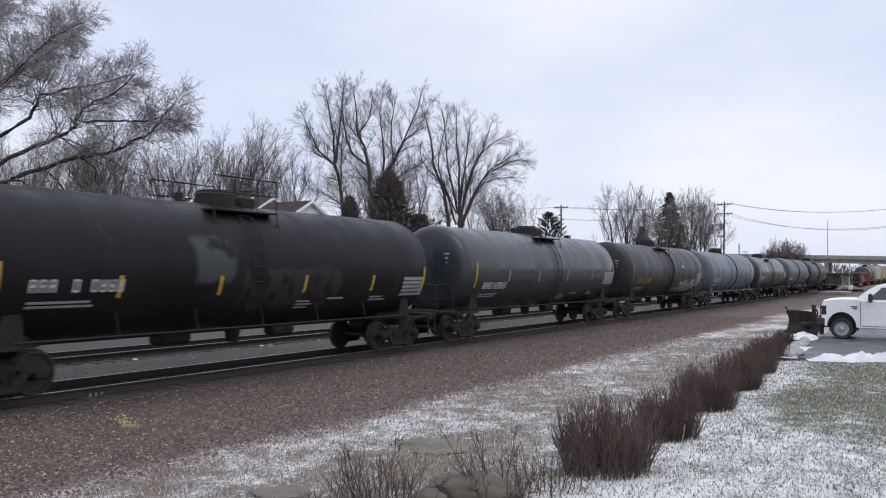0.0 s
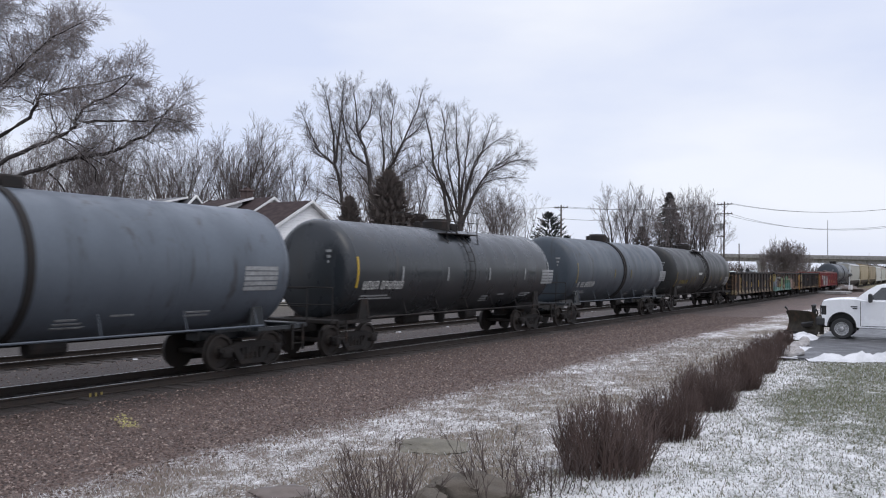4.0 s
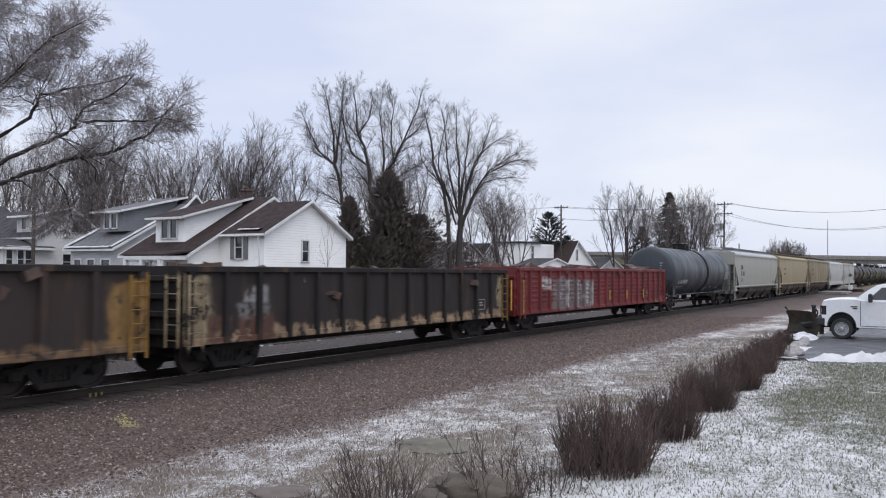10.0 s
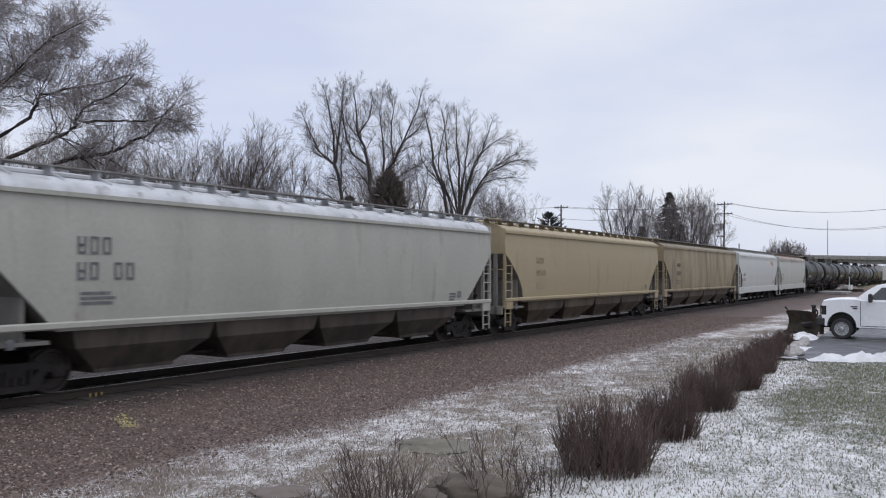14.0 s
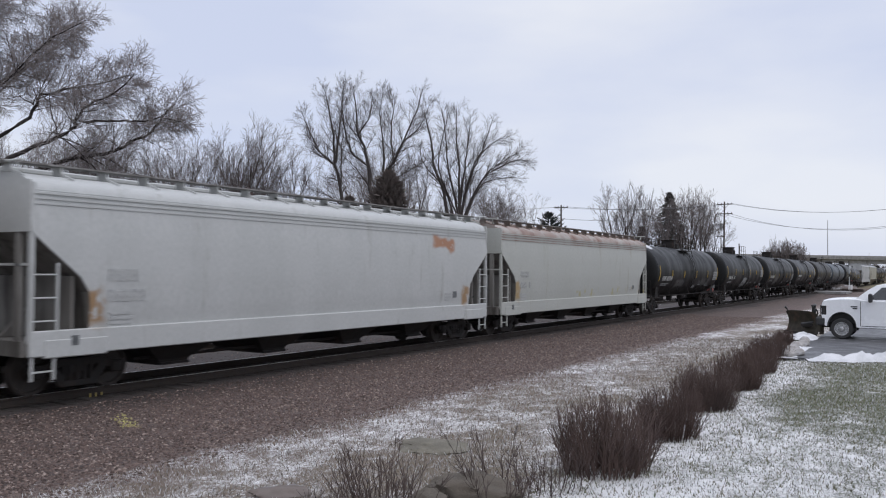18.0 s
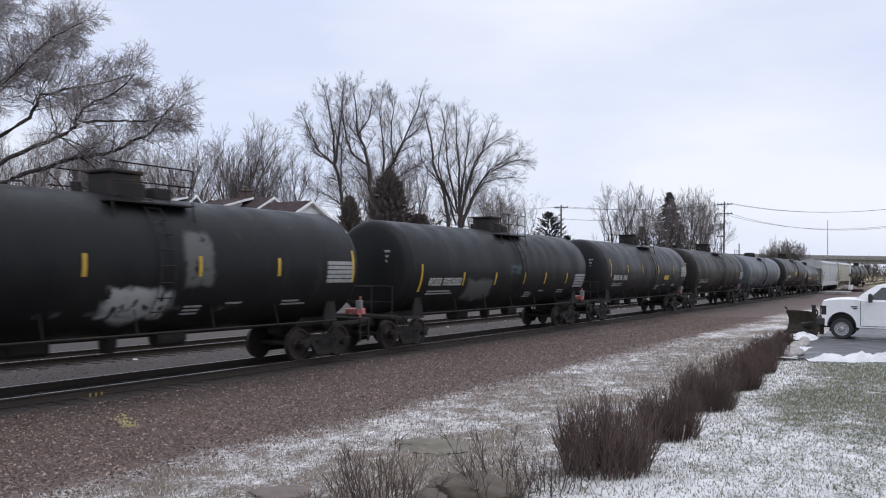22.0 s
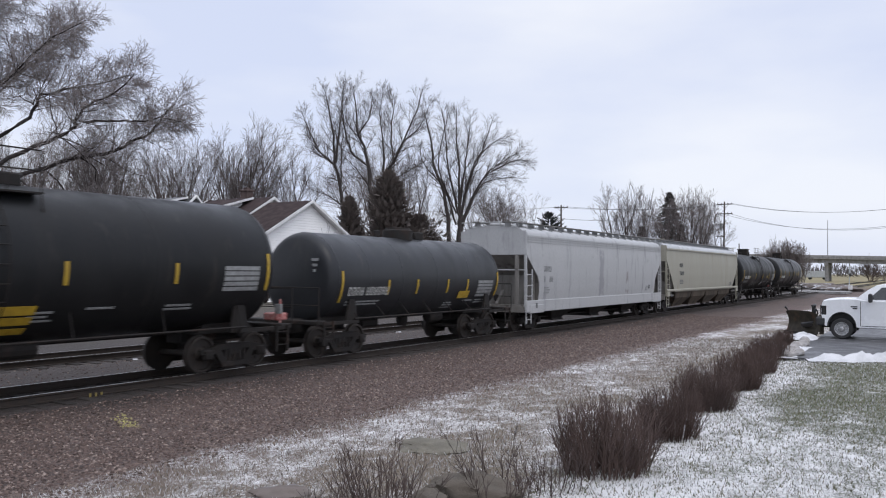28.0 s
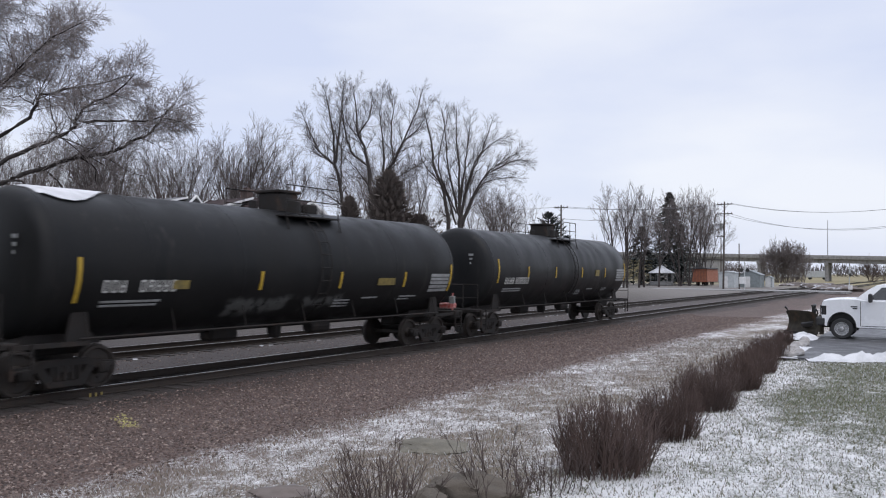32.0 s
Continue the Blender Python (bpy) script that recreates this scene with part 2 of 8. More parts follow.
def tube(bm, p0, p1, r0, r1=None, n=8, caps=True):
    """A round bar from p0 to p1."""
    p0, p1 = Vector(p0), Vector(p1)
    r1 = r0 if r1 is None else r1
    q = (p1 - p0).to_track_quat("Z", "Y").to_matrix()
    rings = []
    for p, r in ((p0, r0), (p1, r1)):
        rings.append([bm.verts.new(p + q @ Vector((r * math.cos(a), r * math.sin(a), 0))) for a in (2 * math.pi * k / n for k in range(n))])
    for k in range(n):
        bm.faces.new((rings[0][k], rings[0][(k + 1) % n], rings[1][(k + 1) % n], rings[1][k]))
    if caps:
        bm.faces.new(rings[0][::-1])
        bm.faces.new(rings[1])


def lathe(bm, profile, n=40, centre=(0, 0, 0), axis="X"):
    """A turned form: profile is a row of (along, radius)."""
    rings = []
    c = Vector(centre)
    for a, r in profile:
        ring = []
        for k in range(n):
            t = 2 * math.pi * k / n
            p = Vector((a, r * math.cos(t), r * math.sin(t)))
            if axis == "Y":
                p = Vector((p.y, p.x, p.z))
            if axis == "Z":
                p = Vector((p.y, p.z, p.x))
            ring.append(bm.verts.new(p + c))
        rings.append(ring)
    for r0, r1 in zip(rings, rings[1:]):
        for k in range(n):
            bm.faces.new((r0[k], r1[k], r1[(k + 1) % n], r0[(k + 1) % n]))
    bm.faces.new(rings[0])
    bm.faces.new(rings[-1][::-1])


def prism(bm, poly, y0, y1, axes="XZ"):
    """A flat outline (in two axes) made solid along the third."""
    def at(p, d):
        return {"XZ": (p[0], d, p[1]), "YZ": (d, p[0], p[1]), "XY": (p[0], p[1], d)}[axes]
    a = [bm.verts.new(at(p, y0)) for p in poly]
    b = [bm.verts.new(at(p, y1)) for p in poly]
    n = len(poly)
    for k in range(n):
        bm.faces.new((a[k], a[(k + 1) % n], b[(k + 1) % n], b[k]))
    bm.faces.new(a[::-1])
    bm.faces.new(b)


def finish(bm, name, material, smooth=0):
    bmesh.ops.recalc_face_normals(bm, faces=bm.faces[:])
    me = bpy.data.meshes.new(name)
    bm.to_mesh(me)
    bm.free()
    me.materials.append(material)
    if smooth:
        me.shade_smooth()
        me.set_sharp_from_angle(angle=radians(smooth))
    return me


def part(name, bm, material, parent=None, label="", smooth=0, at=None):
    me = bm if isinstance(bm, bpy.types.Mesh) else finish(bm, name, material, smooth)
    ob = new(name, me)
    if parent:
        ob.parent = parent
    if at is not None:
        ob.matrix_basis = at
    if label:
        ob["label"] = label
    return ob


def thing(name, label, category, group="", kind="", at=None):
    ob = new(name)
    ob.empty_display_size = 0.3
    if at is not None:
        ob.matrix_basis = at
    return tagged(ob, label, category, group, kind)


def raw_mesh(name, verts, faces, material, smooth=False):
    me = bpy.data.meshes.new(name)
    me.from_pydata(verts, [], faces)
    me.materials.append(material)
    if smooth:
        me.shade_smooth()
    return me


M_bank = mat("dry_grass_bank", (0.20, 0.17, 0.10), (0.14, 0.12, 0.08), rough=0.95, scale=0.4, stain=(0.6, 0.61, 0.63), stain_amount=0.15)
M_rubble = mat("snowy_rubble", (0.16, 0.13, 0.115), (0.10, 0.085, 0.078), rough=0.95, scale=1.2, stain=(0.62, 0.63, 0.66), stain_scale=0.8, stain_amount=0.4)


# ---------------------------------------------------------------- ground
PROFILE = ((-9999, -0.03), (3.0, -0.06), (4.5, -0.17), (8.0, -0.30), (13.9, -0.36), (14.35, -0.32), (14.95, -0.195), (17.9, -0.195), (18.5, -0.32),
           (19.9, -0.32), (20.75, -0.205), (23.8, -0.205), (24.6, -0.35), (27.0, -0.25), (33.0, 0.75), (60.0, 1.3), (9999, 1.3))


def ground_z(x, y):
    for (y0, z0), (y1, z1) in zip(PROFILE, PROFILE[1:]):
        if y <= y1:
            k = (y - y0) / (y1 - y0)
            k = k if y0 > -9000 and y1 < 9000 else (1 if y0 < -9000 else 0)
            z = z0 + (z1 - z0) * k
            break
    if y > 26:
        far = min(1, max(0, (x - 85) / 45))
        z = z * (1 - far) - 0.1 * far
    if 20 < x < 26.8 and y < 4.6:                          # the lawn rises to the edge of the lot
        z += 0.055 * min(1, (x - 20) / 6)
    if y < 24 and x < 120:
        z += 0.025 * noise.noise((x * 0.9, y * 0.9, 0)) * (0 if 14.6 < y else 1)
    return z


def ground_material():
    m = bpy.data.materials.new("gravel_grass_and_thin_snow")
    m.use_nodes = True
    nt = m.node_tree
    bs = nt.nodes["Principled BSDF"]
    N, L = nt.nodes.new, nt.links.new
    tc = N("ShaderNodeTexCoord")

    def noise_of(sc, detail=5, ro=0.6, st=(1, 1, 1)):
        mp = N("ShaderNodeMapping")
        mp.inputs["Scale"].default_value = st
        L(tc.outputs["Object"], mp.inputs[0])
        n = N("ShaderNodeTexNoise")
        n.inputs["Scale"].default_value, n.inputs["Detail"].default_value, n.inputs["Roughness"].default_value = sc, detail, ro
        L(mp.outputs[0], n.inputs["Vector"])
        return n.outputs[0]

    def calc(op, a, b=0.0, c=0.0):
        x = N("ShaderNodeMath")
        x.operation = op
        for s, v in zip(x.inputs, (a, b, c)):
            if isinstance(v, float):
                s.default_value = v
            else:
                L(v, s)
        return x.outputs[0]

    def step(v, lo, hi):
        r = N("ShaderNodeMapRange")
        r.interpolation_type = "SMOOTHSTEP"
        r.inputs[1].default_value, r.inputs[2].default_value = lo, hi
        L(v, r.inputs[0])
        return r.outputs[0]

    def mixed(fac, c1, c2):
        x = N("ShaderNodeMix")
        x.data_type = "RGBA"
        L(fac, x.inputs[0])
        for s, v in ((x.inputs[6], c1), (x.inputs[7], c2)):
            if isinstance(v, tuple):
                s.default_value = (*v, 1)
            else:
                L(v, s)
        return x.outputs[2]

    def ramp(v, stops):
        r = N("ShaderNodeValToRGB")
        els = r.color_ramp.elements
        for i, (p, c) in enumerate(stops):
            e = els[i] if i < 2 else els.new(p)
            e.position = p
            e.color = (c, c, c, 1) if isinstance(c, float) else (*c, 1)
        L(v, r.inputs[0])
        return r.outputs[0]

    sep = N("ShaderNodeSeparateXYZ")
    L(tc.outputs["Object"], sep.inputs[0])
    patch = noise_of(0.55, 4, 0.55, (0.45, 1, 1))
    wob, mid, fine, speck = noise_of(0.45, 4, 0.5, (0.35, 1, 1)), noise_of(2.2, 5), noise_of(14, 6, 0.75), noise_of(55, 4, 0.8)
    y = calc("ADD", sep.outputs[1], calc("MULTIPLY", calc("SUBTRACT", wob, 0.5), 2.2))
    yk = calc("MULTIPLY", calc("ADD", y, 10.0), 0.02)      # -10 .. 40 m
    k = lambda v: (v + 10) / 50
    # stops 14.65 to 17.9: shade beneath the train darkened into the ballast colour
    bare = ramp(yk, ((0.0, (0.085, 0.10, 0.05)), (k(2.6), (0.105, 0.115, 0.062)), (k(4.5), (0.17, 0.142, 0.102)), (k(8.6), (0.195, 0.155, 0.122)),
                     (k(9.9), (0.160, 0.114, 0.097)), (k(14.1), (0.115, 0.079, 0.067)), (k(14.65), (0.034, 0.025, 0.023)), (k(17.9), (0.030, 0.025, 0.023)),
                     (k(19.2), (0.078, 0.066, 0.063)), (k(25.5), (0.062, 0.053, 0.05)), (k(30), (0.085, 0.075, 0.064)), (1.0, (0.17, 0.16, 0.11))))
    bare = mixed(step(fine, 0.35, 0.7), bare, mixed(step(speck, 0.3, 0.7), (0.06, 0.05, 0.045), bare))
    cell = N("ShaderNodeTexVoronoi")                       # single stones of the gravel, pale and dark
    cell.inputs["Scale"].default_value = 26.0
    L(tc.outputs["Object"], cell.inputs["Vector"])
    cs = N("ShaderNodeSeparateColor")
    L(cell.outputs["Color"], cs.inputs[0])
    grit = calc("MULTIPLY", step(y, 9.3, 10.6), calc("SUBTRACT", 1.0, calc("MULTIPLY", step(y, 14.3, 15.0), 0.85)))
    bare = mixed(calc("MULTIPLY", grit, step(cs.outputs[0], 0.72, 1.0)), bare, (0.20, 0.148, 0.13))
    bare = mixed(calc("MULTIPLY", grit, step(cs.outputs[1], 0.45, 0.8)), bare, (0.055, 0.040, 0.036))
    bias = ramp(yk, ((0.0, 0.55), (k(1.2), 0.54), (k(3.4), 0.575), (k(5.0), 0.505), (k(6.2), 0.478), (k(8.4), 0.488), (k(9.1), 0.500), (k(9.7), 0.49), (k(10.7), 0.35), (k(13.6), 0.14),
                     (k(14.6), 0.02), (k(18), 0.05), (k(19.5), 0.27), (k(24.5), 0.28), (k(27), 0.36), (k(40), 0.50)))
    thin = step(sep.outputs[0], 45.0, 190.0)
    bias = calc("SUBTRACT", bias, calc("MULTIPLY", thin, 0.16))
    greener = step(sep.outputs[0], 11.0, 19.0)
    bias = calc("SUBTRACT", bias, calc("MULTIPLY", calc("MULTIPLY", greener, calc("SUBTRACT", 1.0, step(y, 2.6, 4.0))), 0.095))
    field = calc("ADD", calc("ADD", calc("MULTIPLY", fine, 0.34), calc("MULTIPLY", speck, 0.40)), calc("ADD", calc("MULTIPLY", mid, 0.24), calc("MULTIPLY", calc("SUBTRACT", patch, 0.44), 0.24)))
    snow = step(calc("ADD", field, bias), 0.975, 1.075)
    lot = calc("MULTIPLY", step(sep.outputs[0], 70.0, 110.0), step(y, 24.0, 26.5))
    bare = mixed(lot, bare, (0.165, 0.15, 0.138))
    dry = step(sep.outputs[0], 150.0, 240.0)
    bare = mixed(dry, bare, (0.24, 0.205, 0.115))
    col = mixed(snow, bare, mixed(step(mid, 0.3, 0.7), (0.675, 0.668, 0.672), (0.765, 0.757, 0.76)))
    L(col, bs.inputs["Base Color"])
    bs.inputs["Roughness"].default_value = 0.92
    bp = N("ShaderNodeBump")
    bp.inputs["Strength"].default_value, bp.inputs["Distance"].default_value = 0.7, 0.05
    L(calc("ADD", fine, calc("MULTIPLY", speck, 0.6)), bp.inputs["Height"])
    L(bp.outputs[0], bs.inputs["Normal"])
    return m


def spaced(*runs):
    out = []
    for a, b, n in runs:
        out += [a + (b - a) * i / n for i in range(n)]
    return out + [runs[-1][1]]


M_ground = ground_material()
gx = spaced((-1500, -200, 5), (-200, -20, 12), (-20, 0, 16), (0, 30, 75), (30, 60, 45), (60, 160, 40), (160, 420, 26), (420, 3000, 8))
gy = spaced((-1500, -100, 5), (-100, -10, 10), (-10, 0, 10), (0, 14, 40), (14, 28, 40), (28, 70, 28), (70, 200, 12), (200, 3000, 8))
gv = [(x, y, ground_z(x, y)) for y in gy for x in gx]
nx = len(gx)
gf = [(j * nx + i, j * nx + i + 1, (j + 1) * nx + i + 1, (j + 1) * nx + i) for j in range(len(gy) - 1) for i in range(nx - 1)]
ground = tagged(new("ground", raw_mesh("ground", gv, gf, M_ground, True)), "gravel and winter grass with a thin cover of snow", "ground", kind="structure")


def island_material(name, cols, rough=0.9):
    """One colour out of a ramp for each loose piece of a joined mesh."""
    m = bpy.data.materials.new(name)
    m.use_nodes = True
    nt = m.node_tree
    g = nt.nodes.new("ShaderNodeNewGeometry")
    r = nt.nodes.new("ShaderNodeValToRGB")
    els = r.color_ramp.elements
    for i, c in enumerate(cols):
        p = i / (len(cols) - 1)
        e = els[i] if i < 2 else els.new(p)
        e.position, e.color = p, (*c, 1)
    nt.links.new(g.outputs["Random Per Island"], r.inputs[0])
    bs = nt.nodes["Principled BSDF"]
    nt.links.new(r.outputs[0], bs.inputs["Base Color"])
    bs.inputs["Roughness"].default_value = rough
    return m


rng = random.Random(7)
OCTA = ((1, 0, 0), (-1, 0, 0), (0, 1, 0), (0, -1, 0), (0, 0, 1), (0, 0, -1))
OCTF = ((0, 2, 4), (2, 1, 4), (1, 3, 4), (3, 0, 4), (2, 0, 5), (1, 2, 5), (3, 1, 5), (0, 3, 5))


def chips(name, spots, lo, hi, material):
    vs, fs = [], []
    for x, y, z in spots:
        s = rng.uniform(lo, hi)
        a = rng.uniform(0, 6.28)
        c, d = math.cos(a), math.sin(a)
        sx, sy, sz = s * rng.uniform(0.7, 1.3), s * rng.uniform(0.6, 1.1), s * rng.uniform(0.45, 0.8)
        t = rng.uniform(-0.4, 0.4)
        o = len(vs)
        for p in OCTA:
            px, py, pz = p[0] * sx, p[1] * sy, p[2] * sz + p[0] * sx * t
            vs.append((x + c * px - d * py, y + d * px + c * py, z + pz + 0.2 * s))
        fs += [(i + o, j + o, k + o) for i, j, k in OCTF]
    return raw_mesh(name, vs, fs, material)


M_chip = island_material("crushed_stone", ((0.05, 0.035, 0.030), (0.075, 0.051, 0.043), (0.10, 0.070, 0.060), (0.125, 0.087, 0.074), (0.145, 0.101, 0.085), (0.32, 0.255, 0.22)))
spots = []
while len(spots) < 52000:
    x = 4 + 52 * rng.random() ** 1.7
    y = rng.uniform(9.2, 14.9)
    if y < 10.6 and rng.random() > (y - 9.2) / 1.5:
        continue
    spots.append((x, y, ground_z(x, y)))
for i in range(9000):
    x, y = 4 + 50 * rng.random() ** 1.5, rng.uniform(18, 24.5)
    spots.append((x, y, ground_z(x, y)))
tagged(new("ballast_stones", chips("ballast_stones", spots, 0.013, 0.036, M_chip)), "brown-grey crushed stone ballast beside the rails", "gravel", kind="stuff")
M_yellow_stone = island_material("yellow_sprayed_stone", ((0.34, 0.30, 0.11), (0.24, 0.21, 0.10), (0.40, 0.36, 0.14)))
spots = [(10.45 - 0.55 * k + rng.gauss(0, 0.07), 13.95 - 1.2 * k + rng.gauss(0, 0.12), -0.35) for k in (0, 0.3, 0.6, 0.8, 1.0) for i in range(18)]
tagged(new("sprayed_stones", chips("sprayed_stones", spots, 0.02, 0.04, M_yellow_stone)), "gravel stones sprayed with yellow survey paint", "gravel", kind="stuff")


def blades(name, spots, lo, hi, material):
    vs, fs = [], []
    for x, y, z in spots:
        h, a = rng.uniform(lo, hi), rng.uniform(0, 6.28)
        w = rng.uniform(0.004, 0.008) + 0.0003 * x
        lx, ly = rng.gauss(0, 0.6) * h, rng.gauss(0, 0.6) * h
        o = len(vs)
        vs += [(x - w * math.cos(a), y - w * math.sin(a), z - 0.01), (x + w * math.cos(a), y + w * math.sin(a), z - 0.01), (x + lx, y + ly, z + h)]
        fs.append((o, o + 1, o + 2))
    return raw_mesh(name, vs, fs, material)


M_blade = island_material("winter_grass", ((0.085, 0.10, 0.05), (0.15, 0.14, 0.085), (0.22, 0.19, 0.13), (0.08, 0.095, 0.05), (0.60, 0.60, 0.61), (0.55, 0.55, 0.56), (0.13, 0.125, 0.07)))
M_straw = island_material("straw_grass", ((0.20, 0.16, 0.12), (0.27, 0.22, 0.17), (0.13, 0.10, 0.08), (0.58, 0.58, 0.58), (0.6, 0.6, 0.6), (0.10, 0.08, 0.065), (0.24, 0.195, 0.15)))
spots = []
for i in range(42000):
    x = 5.5 + 22 * rng.random() ** 1.5
    y = rng.uniform(0.0, 4.6)
    spots.append((x, y, ground_z(x, y)))
tagged(new("lawn_grass", blades("lawn_grass", spots, 0.02, 0.055, M_blade)), "short green lawn grass dusted with snow", "grass", kind="stuff")
spots = []
for i in range(46000):
    x = 4.5 + 32 * rng.random() ** 1.6
    y = rng.uniform(4.4, 9.9)
    spots.append((x, y, ground_z(x, y)))
tagged(new("verge_grass", blades("verge_grass", spots, 0.02, 0.07, M_straw)), "straw-coloured verge grass with snow between", "grass", kind="stuff")


# ---------------------------------------------------------------- tracks
TRACK_Y, TRACK2_Y = 16.4, 22.3
RAIL = ((-0.07, -0.175), (0.07, -0.175), (0.07, -0.163), (0.012, -0.145), (0.010, -0.045), (0.036, -0.032), (0.036, -0.006), (0.028, 0.0),
        (-0.028, 0.0), (-0.036, -0.006), (-0.036, -0.032), (-0.010, -0.045), (-0.012, -0.145), (-0.07, -0.163))


def rail_mesh():
    bm = bmesh.new()
    prism(bm, RAIL, -80, 420, "YZ")
    return finish(bm, "rail", M_rail)


def head_mesh():
    bm = bmesh.new()
    box(bm, (170, 0, 0.0015), (500, 0.052, 0.003))
    return finish(bm, "rail_head", M_railhead)


RAIL_ME, HEAD_ME = rail_mesh(), head_mesh()
bm = bmesh.new()
rbox(bm, (0, 0, -0.265), (0.23, 2.6, 0.18), 0.012)
TIE_ME = finish(bm, "tie", M_tie)
bm = bmesh.new()
box(bm, (0, 0, -0.1795), (0.2, 0.36, 0.009))
PLATE_ME = finish(bm, "tie_plates", M_rail)


def railway(name, y, label, snowy):
    tr = tagged(thing(name, label, "railway track", kind="structure"), group="railway tracks")
    tr.matrix_basis = pose(0, y, 0)
    for s in (-1, 1):
        r = part("rail", RAIL_ME, M_rail, tr, at=pose(0, 0.7535 * s, 0))
        part("rail_head", HEAD_ME, M_railhead, r, "worn bright rail head")
    for i in range(270):
        part("tie", TIE_ME, M_tie, tr, at=pose(-1 + i * 0.535, rng.gauss(0, 0.03), rng.gauss(-0.004, 0.006), 0, 0, rng.gauss(0, 0.7)))
    if snowy:
        vs, fs = [], []
        for i in range(150):
            x = -1 + (i + 0.5) * 0.535 + rng.gauss(0, 0.05)
            for yy in (-1.25 + rng.gauss(0, 0.05), 1.3):
                if rng.random() < 0.3:
                    a, b, h = rng.uniform(0.12, 0.24), rng.uniform(0.06, 0.14), rng.uniform(0.03, 0.06)
                    o = len(vs)
                    vs += [(x + a * math.cos(t), yy + b * math.sin(t), -0.24) for t in (k * math.pi / 4 for k in range(8))]
                    vs += [(x + 0.6 * a * math.cos(t), yy + 0.6 * b * math.sin(t), -0.24 + h) for t in (k * math.pi / 4 for k in range(8))]
                    fs += [(o + k, o + (k + 1) % 8, o + 8 + (k + 1) % 8, o + 8 + k) for k in range(8)] + [tuple(range(o + 8, o + 16))]
        sn = part("snow_between_ties", raw_mesh("snow_between_ties", vs, fs, M_snow, True), M_snow, tr, "old snow caught at the tie ends")
        sn["kind"] = "stuff"
    return tr


near_track = railway("railway_track", TRACK_Y, "railway track with worn bright rails on dark wooden ties", False)
far_track = railway("railway_track", TRACK2_Y, "second railway track with snow lying between its ties", True)
bm = bmesh.new()
for k in range(3):
    box(bm, (11.0 + 0.14 * k, TRACK_Y - 0.82, -0.16), (0.055, 0.008, 0.10))
part("paint_mark", bm, M_yellow_faded, near_track, "yellow paint strokes on the rail web", at=pose(0, -TRACK_Y, 0))

# level crossing and the service road beyond the tracks
bm = bmesh.new()
for x0, x1, y0, y1, z in ((126, 134, 12.0, 40, 0.006), ):
    box(bm, ((x0 + x1) / 2, (y0 + y1) / 2, z - 0.15), (x1 - x0, y1 - y0, 0.3))
tagged(part("crossing_road", bm, M_concrete), "pale concrete road over the level crossing", "road", kind="structure")


# ---------------------------------------------------------------- railway cars
WHEEL_R, AXLE_X = 0.457, 0.889
MASTER = {}
CARS = []
WHEELSETS = {-1: [], 1: []}


